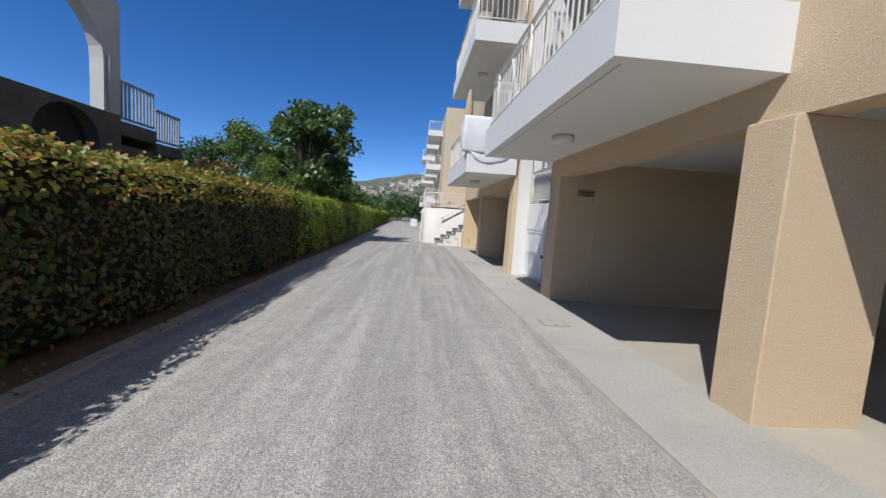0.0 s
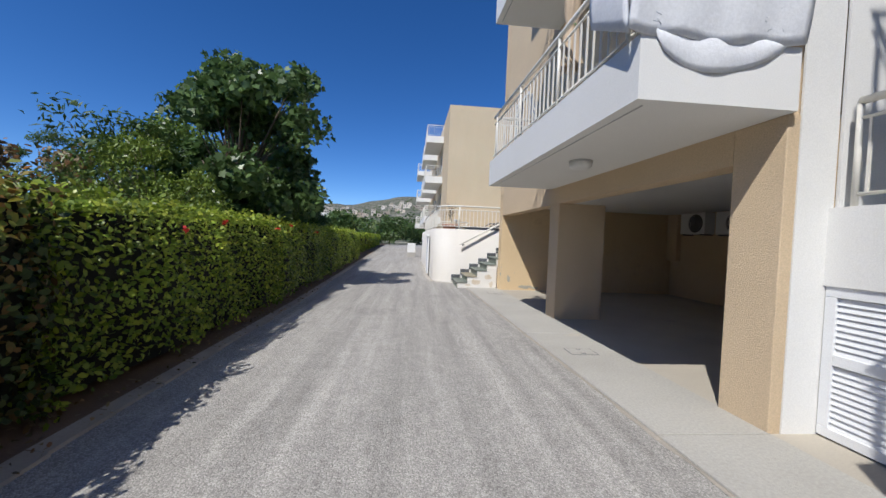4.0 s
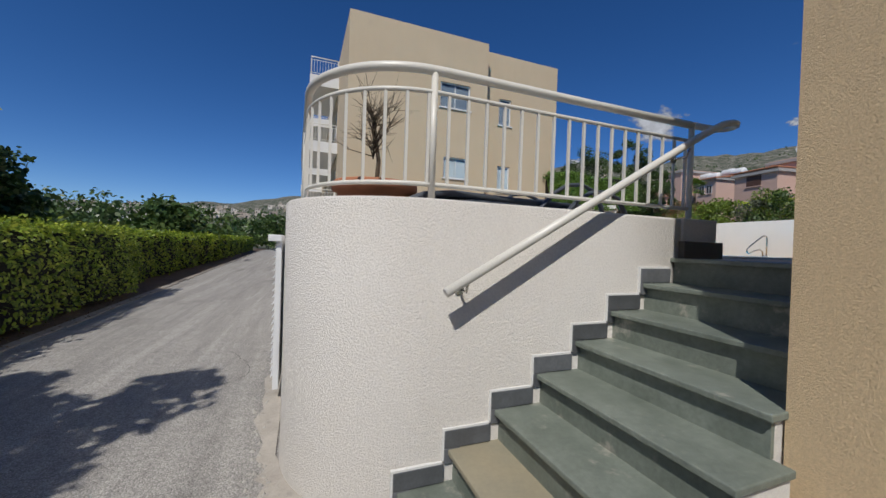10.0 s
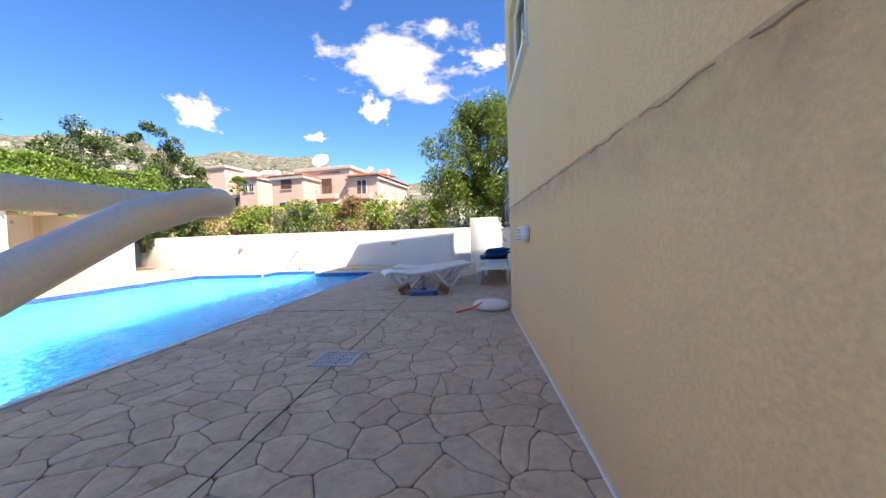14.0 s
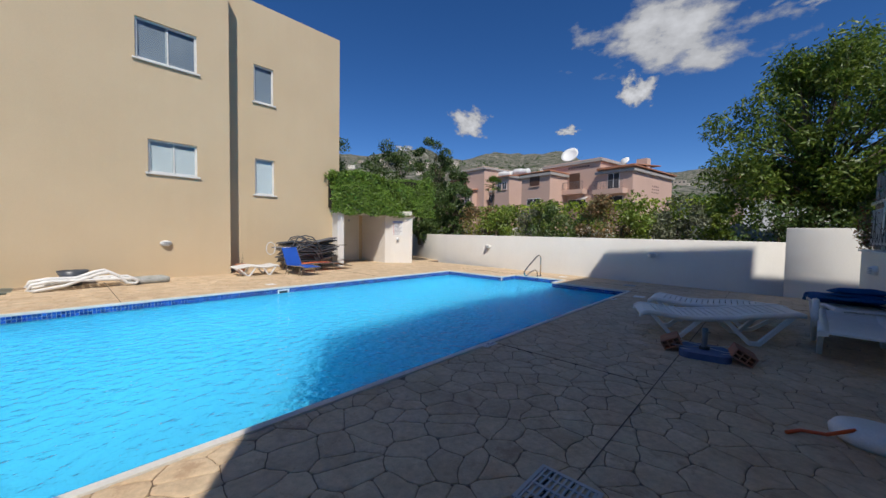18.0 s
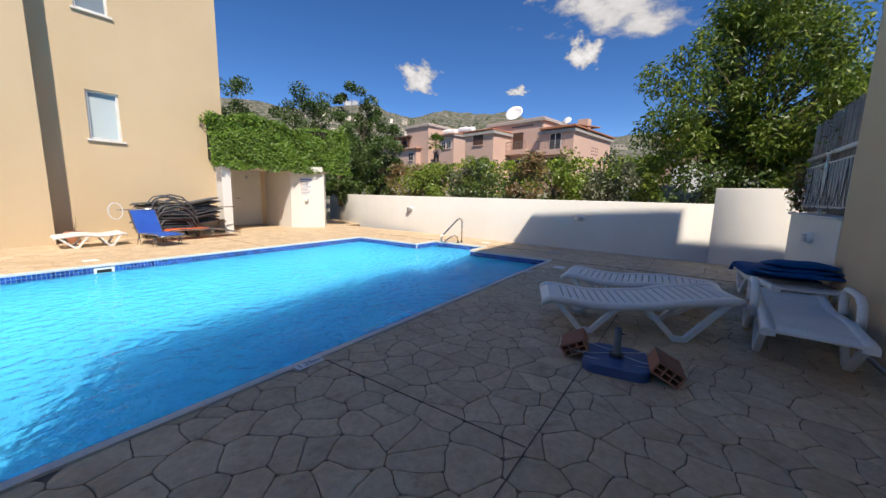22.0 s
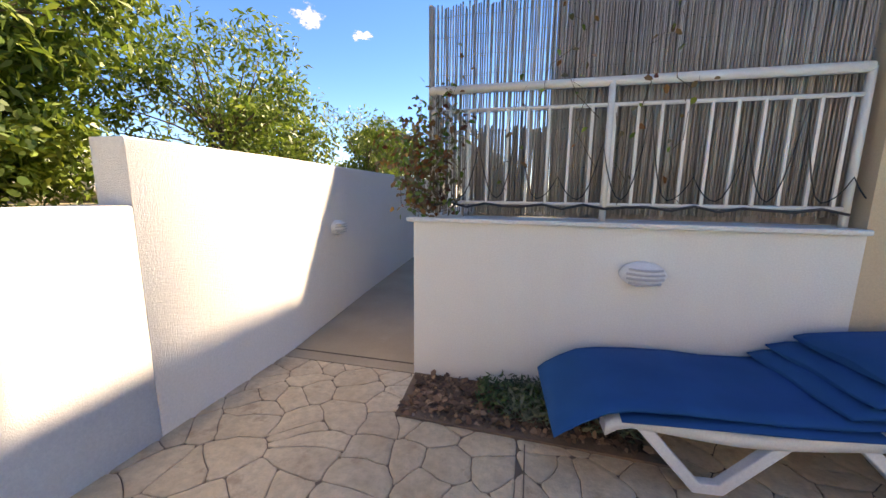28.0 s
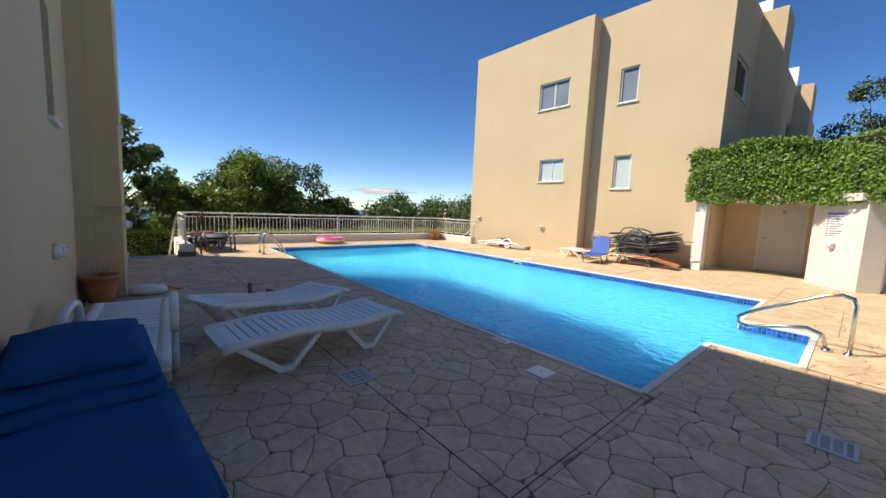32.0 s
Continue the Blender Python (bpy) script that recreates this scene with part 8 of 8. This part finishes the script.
V2 = villa(VM, "pink rendered villa with clay tiled roof and open verandas",
           [(3.2, 12, 25.8, 31.2, 13.5), (4.6, 12, 31.2, 34.2, 10.2), (2.4, 10, 33.2, 38.0, 10.9), (2.2, 9, 27.6, 32.6, 9.9), (4.5, 10, 23.1, 27.6, 9.6), (3.0, 10, 20.0, 23.1, 11.4)],
           [(4.6, 31.3, 34.0, 10.6, 12.0, False), (2.4, 33.6, 36.0, 8.9, 10.0, False), (2.2, 28.3, 29.4, 8.2, 9.4, False), (3.0, 20.6, 21.3, 9.7, 10.7, False), (3.0, 21.7, 22.4, 9.7, 10.7, False), (4.5, 23.6, 27.2, 7.9, 9.2, False)], [])
part("tiled_roof", moved(box(-0.4, 5.0, 27.2, 33.0, 0, 0.14), pose(2.2, 0, 10.0, 0, -8, 0)), ROOF_TILE, V2)
part("tiled_roof", moved(box(-0.4, 6.0, 19.7, 23.4, 0, 0.14), pose(3.0, 0, 11.6, 0, -8, 0)), ROOF_TILE, V2)
part("tiled_roof", moved(box(-0.4, 5.0, 32.9, 38.4, 0, 0.14), pose(2.4, 0, 11.0, 0, -7, 0)), ROOF_TILE, V2)
part("veranda_roof", box(2.6, 9, 29.8, 34.4, 12.1, 12.35), BROWN, V2)
for y in (30.4, 32.2, 34.0):
    part("veranda_post", box(2.8, 3.05, y - 0.12, y + 0.12, 9.6, 12.1), BROWN, V2)
for k in range(4):
    part("water_tank", moved(lathe([(0, -0.75), (0.5, -0.75), (0.53, -0.65), (0.53, 0.65), (0.5, 0.75), (0, 0.75)], 16), pose(6.5 + 0.4 * (k % 2), 19.9 + 1.75 * k, 12.6 + 0.25 * (k % 2), 90, 0, 0)), PLASTIC_W, V2, smooth=True)
    part("tank_frame", box(6.2, 7.2, 19.4 + 1.75 * k, 20.4 + 1.75 * k, 11.2, 12.1), STEEL, V2)
V3 = villa(pose(45.0, 12.2, 0, 0, 0, -6), "low pink rendered villa with a clay tiled roof behind the trees",
           [(0.0, 9, 0.0, 7.4, 7.6)], [(0.0, 3.2, 4.3, 6.4, 7.2, False), (0.0, 0.8, 1.8, 6.4, 7.2, False), (0.0, 6.0, 7.0, 6.3, 7.2, False)], [])
part("tiled_roof", moved(box(-0.5, 5.0, -0.4, 7.8, 0, 0.14), pose(0, 0, 8.0, 0, -10, 0)), ROOF_TILE, V3)
part("garden_wall", box(-3.0, -2.75, -4.0, 6.0, 3.0, 5.75), WHITE, V3)
def fan_palm(x, y, base, crown, reach, label, seed):
    """A fan palm: slim trunk, a round head of split fans."""
    t = thing("palm_tree", label, "tree", pose(x, y, base), "fan palms")
    h = crown - base
    part("trunk", tube([(0, 0, -1), (0.05, 0, h * 0.5), (0, 0, h)], 0.17, 8, r_end=0.13), BARK, t)
    rng = np.random.default_rng(seed)
    for i in range(34):
        a, e = i * 2.4, rng.uniform(-0.7, 1.3)
        d = Vector((math.cos(a) * math.cos(e), math.sin(a) * math.cos(e), math.sin(e)))
        side_way = d.cross(Vector((0, 0, 1))).normalized()
        bm = bmesh.new()
        p0 = Vector((0, 0, h)) + d * reach * 0.5
        for k in range(13):
            f = (k - 6) / 6
            tip = p0 + (d * (1 - 0.45 * abs(f)) + side_way * f * 0.8) * reach * 0.55 - Vector((0, 0, 0.12 * reach * abs(f)))
            mid_p = p0.lerp(tip, 0.5)
            w = (tip - p0).cross(d.cross(side_way)).normalized() * reach * 0.03
            bm.faces.new([bm.verts.new(v) for v in (p0, mid_p + w, tip, mid_p - w)])
        tube([(0, 0, h), tuple(p0)], 0.015, 4, bm)
        part("frond", bm, LEAF_TREE, t)


fan_palm(42.0, 43.2, 3.2, 8.9, 1.35, "small fan palm before the pink villas", 31)
fan_palm(32.0, 9.0, 2.6, 10.4, 1.6, "tall fan palm behind the boundary trees", 32)

# white modern house and the town beyond
wh = thing("white_house", "low white modern flat-roofed house among trees", "house", pose(-44, 127, lift(-44, 127) - 1), "far houses")
for x0, x1, y0, y1, h in ((0, 9, 0, 8, 5.2), (9, 16, 2, 9, 7.4), (-5, 0, 2, 8, 4.2)):
    part("block", box(x0, x1, y0, y1, 0, h), WHITE, wh)
for x0, z0 in ((1.5, 2.6), (5, 2.6), (10.5, 4.6), (13.5, 4.6), (-3.5, 1.8)):
    part("window", box(x0, x0 + 1.6, -0.02 if x0 < 9 else 1.97, 0.05 if x0 < 9 else 2.05, z0, z0 + 1.5), UNLIT, wh)
wh2 = thing("white_house", "low white flat-roofed house far across the lane", "house", pose(-62, 72, -2.5, 0, 0, 20), "far houses")
part("block", box(0, 12, 0, 8, 0, 6.6), WHITE, wh2)
part("roof_edge", box(-0.4, 12.4, -0.4, 8.4, 6.6, 6.9), WHITE, wh2)
for k in range(3):
    part("window", box(1.5 + 3.5 * k, 3.3 + 3.5 * k, -0.03, 0.05, 3.6, 5.2), UNLIT, wh2)

rng = np.random.default_rng(17)
tv, tf, wv, wfc = [], [], [], []
spots = [(rng.uniform(-37, -8), rng.uniform(330, 900)) for _ in range(210)] + [(rng.uniform(22, 90), rng.uniform(330, 620)) for _ in range(70)] + [(rng.uniform(-8, 6), rng.uniform(300, 700)) for _ in range(40)]
for az, r in spots:
    x, y = 6 + r * math.sin(radians(az)), 16 + r * math.cos(radians(az))
    z = lift(x, y)
    w, d, h = rng.uniform(4, 10), rng.uniform(4, 9), rng.uniform(2.4, 5.2)
    c, s = math.cos(radians(-az)), math.sin(radians(-az))
    b = len(tv)
    for zz in (z - 4, z + h):
        for u, v in ((-w / 2, -d / 2), (w / 2, -d / 2), (w / 2, d / 2), (-w / 2, d / 2)):
            tv.append((x + u * c - v * s, y + u * s + v * c, zz))
    for q in ((4, 5, 6, 7), (0, 1, 5, 4), (1, 2, 6, 5), (2, 3, 7, 6), (3, 0, 4, 7)):
        tf.append(tuple(b + k for k in q))
    for k in range(int(w / 3)):
        b = len(wv)
        u0 = -w / 2 + 0.8 + 3 * k
        for u, zz in ((u0, z + h * 0.45), (u0 + 1.3, z + h * 0.45), (u0 + 1.3, z + h * 0.75), (u0, z + h * 0.75)):
            v = -d / 2 - 0.06
            wv.append((x + u * c - v * s, y + u * s + v * c, zz))
        wfc.append((b, b + 1, b + 2, b + 3))
town = thing("far_town", "scattered white and cream houses on the hillsides", "town", kind="stuff")
quick("houses", tv, tf, surface("town_render", (0.72, 0.68, 0.60), (0.46, 0.36, 0.27), 0.9, 0.03, 0, vary=0.4), town)
quick("windows", wv, wfc, UNLIT, town)
# scrub and trees over the middle distance
rng = np.random.default_rng(19)
pts, n = [], 0
for _ in range(2600):
    az = rng.uniform(-85, 92)
    r = 75 + 700 * rng.random() ** 1.5
    x, y = 6 + r * math.sin(radians(az)), 16 + r * math.cos(radians(az))
    if -3 < x < 14 and y < 60:
        continue
    if x > 30 and r < 120 and az > 40:
        continue
    z = lift(x, y)
    k = 26 if r < 250 else 10
    rr = rng.uniform(0.9, 2.2) * (1 + r / 500)
    d = rng.normal(size=(k, 3)) * rr * 0.55
    d[:, 2] = np.abs(d[:, 2]) * 0.9
    pts.append(np.concatenate([np.array([[x, y, z]]) + d, np.full((k, 1), rr)], 1))
pts = np.concatenate(pts)
sc = leaves("far_scrub", pts[:, :3], pts[:, 3] * 0.75, LEAF_OLIVE, None, rng)
tagged(sc, "dark green scrub and far trees on the slopes", "scrub", kind="stuff")

# ---- clouds: distant backdrop sheets with ragged see-through edges ----
def cloud_mat(name, seed, cut):
    m = bpy.data.materials.new(name)
    m.use_nodes = True
    n, l = m.node_tree.nodes, m.node_tree.links
    n.remove(n["Principled BSDF"])
    co = n.new("ShaderNodeTexCoord")
    mp = n.new("ShaderNodeMapping")
    mp.inputs["Location"].default_value = (seed * 3.1, seed * 1.7, seed)
    l.new(co.outputs["Object"], mp.inputs["Vector"])
    no = n.new("ShaderNodeTexNoise")
    no.inputs["Scale"].default_value, no.inputs["Detail"].default_value, no.inputs["Roughness"].default_value = 2.6, 9.0, 0.58
    l.new(mp.outputs["Vector"], no.inputs["Vector"])
    ln = n.new("ShaderNodeVectorMath")
    ln.operation = "LENGTH"
    l.new(co.outputs["Object"], ln.inputs[0])
    fall = n.new("ShaderNodeMapRange")
    fall.inputs["From Min"].default_value, fall.inputs["From Max"].default_value = 0.15, 1.0
    fall.inputs["To Min"].default_value, fall.inputs["To Max"].default_value = 0.22, -0.34
    l.new(ln.outputs["Value"], fall.inputs["Value"])
    ad = n.new("ShaderNodeMath")
    ad.operation = "ADD"
    l.new(no.outputs["Fac"], ad.inputs[0])
    l.new(fall.outputs["Result"], ad.inputs[1])
    al = n.new("ShaderNodeMapRange")
    al.inputs["From Min"].default_value, al.inputs["From Max"].default_value = cut, cut + 0.14
    l.new(ad.outputs[0], al.inputs["Value"])
    em = n.new("ShaderNodeEmission")
    em.inputs["Color"].default_value = (0.90, 0.93, 1.0, 1)
    st = n.new("ShaderNodeMapRange")
    st.inputs["From Min"].default_value, st.inputs["From Max"].default_value = cut, cut + 0.3
    st.inputs["To Min"].default_value, st.inputs["To Max"].default_value = 0.30, 0.66
    l.new(ad.outputs[0], st.inputs["Value"])
    l.new(st.outputs["Result"], em.inputs["Strength"])
    tr = n.new("ShaderNodeBsdfTransparent")
    mx = n.new("ShaderNodeMixShader")
    l.new(al.outputs["Result"], mx.inputs["Fac"])
    l.new(tr.outputs[0], mx.inputs[1])
    l.new(em.outputs[0], mx.inputs[2])
    l.new(mx.outputs[0], n["Material Output"].inputs["Surface"])
    return m


def cloud(az, el, w, h, seed, cut=0.52, roll=0):
    d = 2500
    p = Vector((8 + d * math.sin(radians(az)) * math.cos(radians(el)), 16 + d * math.cos(radians(az)) * math.cos(radians(el)), d * math.sin(radians(el))))
    ob = quick("cloud", [(-1, -1, 0), (1, -1, 0), (1, 1, 0), (-1, 1, 0)], [(0, 1, 2, 3)], cloud_mat("cloud_%d" % seed, seed, cut))
    ob.matrix_basis = look(p, (8, 16, 2), roll) @ Matrix.Diagonal((d * math.tan(radians(w)), d * math.tan(radians(h)), 1, 1))
    ob.visible_shadow = False
    tagged(ob, "ragged white fair-weather cloud in a blue sky", "cloud", "clouds", "structure")


cloud(78, 25, 20, 12, 1, 0.51)
cloud(75, 19.5, 5, 4.5, 2, 0.53)
cloud(51, 17.0, 6.5, 4.5, 3, 0.54, 20)
cloud(66, 15.2, 3, 1.6, 4, 0.53)
cloud(41, 12.8, 3.5, 2, 5, 0.56)
cloud(147, 22.5, 4, 2.8, 6, 0.53)
cloud(154, 21.0, 3, 1.4, 7, 0.53)
cloud(93, 26, 8, 4, 8, 0.53)
cloud(-60, 2.6, 12, 1.4, 9, 0.58)

# ---- the stamped stones of the terrace, each a piece ----
rng = np.random.default_rng(23)
STEP = 0.228
seeds = []
for j in range(int(23.0 / (STEP * 0.87)) + 2):
    for i in range(int(17.0 / STEP) + 2):
        seeds.append((0.3 + (i + 0.5 * (j % 2)) * STEP + rng.normal(0, 0.068), 8.8 + j * STEP * 0.87 + rng.normal(0, 0.068)))
seeds = np.array(seeds)


def clip(poly, nx, ny, c):
    """Keeps the side nx*x + ny*y <= c of a convex polygon."""
    out = []
    for k in range(len(poly)):
        p, q = poly[k], poly[(k + 1) % len(poly)]
        dp, dq = nx * p[0] + ny * p[1] - c, nx * q[0] + ny * q[1] - c
        if dp <= 0:
            out.append(p)
        if (dp < 0 < dq) or (dq < 0 < dp):
            t = dp / (dp - dq)
            out.append((p[0] + t * (q[0] - p[0]), p[1] + t * (q[1] - p[1])))
    return out


def area(poly):
    return 0.5 * sum(p[0] * q[1] - q[0] * p[1] for p, q in zip(poly, poly[1:] + poly[:1]))


def stone(poly, bounds):
    """A stone over a plan polygon: irregular edge, worn shoulder; vertices and faces about its middle."""
    cx, cy = sum(p[0] for p in poly) / len(poly), sum(p[1] for p in poly) / len(poly)
    ring = []
    for p, q in zip(poly, poly[1:] + poly[:1]):
        ln = math.hypot(q[0] - p[0], q[1] - p[1])
        if ln < 0.01:
            continue
        steps = (0.06, 0.28, 0.5, 0.72, 0.94) if ln > 0.11 else (0.2, 0.8)
        for t in steps:
            x, y = p[0] + t * (q[0] - p[0]), p[1] + t * (q[1] - p[1])
            free = min(1.0, max(0.0, min(x - bounds[0], bounds[1] - x, y - bounds[2], bounds[3] - y)) / 0.12)
            v = noise.noise_vector(Vector((x * 7, y * 7, 0.5))) * 0.030 * free + noise.noise_vector(Vector((x * 23, y * 23, 1.5))) * 0.008 * free
            ring.append((x + v.x, y + v.y))
    m = len(ring)
    if m < 4:
        return None
    vs, top = [], DECK + noise.noise(Vector((cx * 3, cy * 3, 2.0))) * 0.002

    def shrunk(e, z):
        for x, y in ring:
            d = math.hypot(x - cx, y - cy) + 1e-6
            f = max(0.2, (d - e) / d)
            vs.append((cx + (x - cx) * f, cy + (y - cy) * f, z))

    shrunk(0.0018, DECK - 0.014)
    shrunk(0.0038, top - 0.005)
    shrunk(0.010, top - 0.0028)
    shrunk(0.032, top)
    fs = [tuple(range(3 * m, 4 * m))]
    for a in (0, m, 2 * m):
        fs += [(a + k, a + (k + 1) % m, a + m + (k + 1) % m, a + m + k) for k in range(m)]
    return cx, cy, vs, fs


count = 0
all_v, all_f = [], []
for s in seeds:
    x, y = s
    if not any(x0 - 0.5 < x < x1 + 0.5 and y0 - 0.5 < y < y1 + 0.5 for x0, x1, y0, y1 in BEDS):
        continue
    poly = [(x - 0.6, y - 0.6), (x + 0.6, y - 0.6), (x + 0.6, y + 0.6), (x - 0.6, y + 0.6)]
    d = np.hypot(seeds[:, 0] - x, seeds[:, 1] - y)
    for k in np.argsort(d)[1:16]:
        o = seeds[k]
        nx, ny = o[0] - x, o[1] - y
        poly = clip(poly, nx, ny, (o[0] ** 2 + o[1] ** 2 - x * x - y * y) / 2)
        if len(poly) < 3:
            break
    for x0, x1, y0, y1 in BEDS:
        inset = 0.036
        a0 = x0 + (inset if abs(x0 - PX1) < 0.01 or abs(x0 - BX1) < 0.01 else 0)
        a1 = x1 - (inset if abs(x1 - PX0) < 0.01 else 0)
        b0 = y0 + (inset if (abs(y0 - PY1) < 0.01 and x0 < 13) or (abs(y0 - BY1) < 0.01) else 0)
        b1 = y1 - (inset if (abs(y1 - PY0) < 0.01 and x1 > 2 and x0 < 13) or abs(y1 - BY0) < 0.01 else 0)
        p = poly
        for nx, ny, c in ((-1, 0, -a0), (1, 0, a1), (0, -1, -b0), (0, 1, b1)):
            p = clip(p, nx, ny, c) if len(p) > 2 else p
        if len(p) < 3 or abs(area(p)) < 0.004:
            continue
        made = stone(p, (a0, a1, b0, b1))
        if not made:
            continue
        cx, cy, vs, fs = made
        if count < 300 and 3.1 < cx < 14.8 and cy < PY0:
            quick("stone", vs, fs, STONE, deck)
            count += 1
        else:
            b = len(all_v)
            all_v += vs
            all_f += [tuple(b + k for k in f) for f in fs]
quick("stones", all_v, all_f, STONE, deck, "irregular stamped stones further off", kind="stuff")
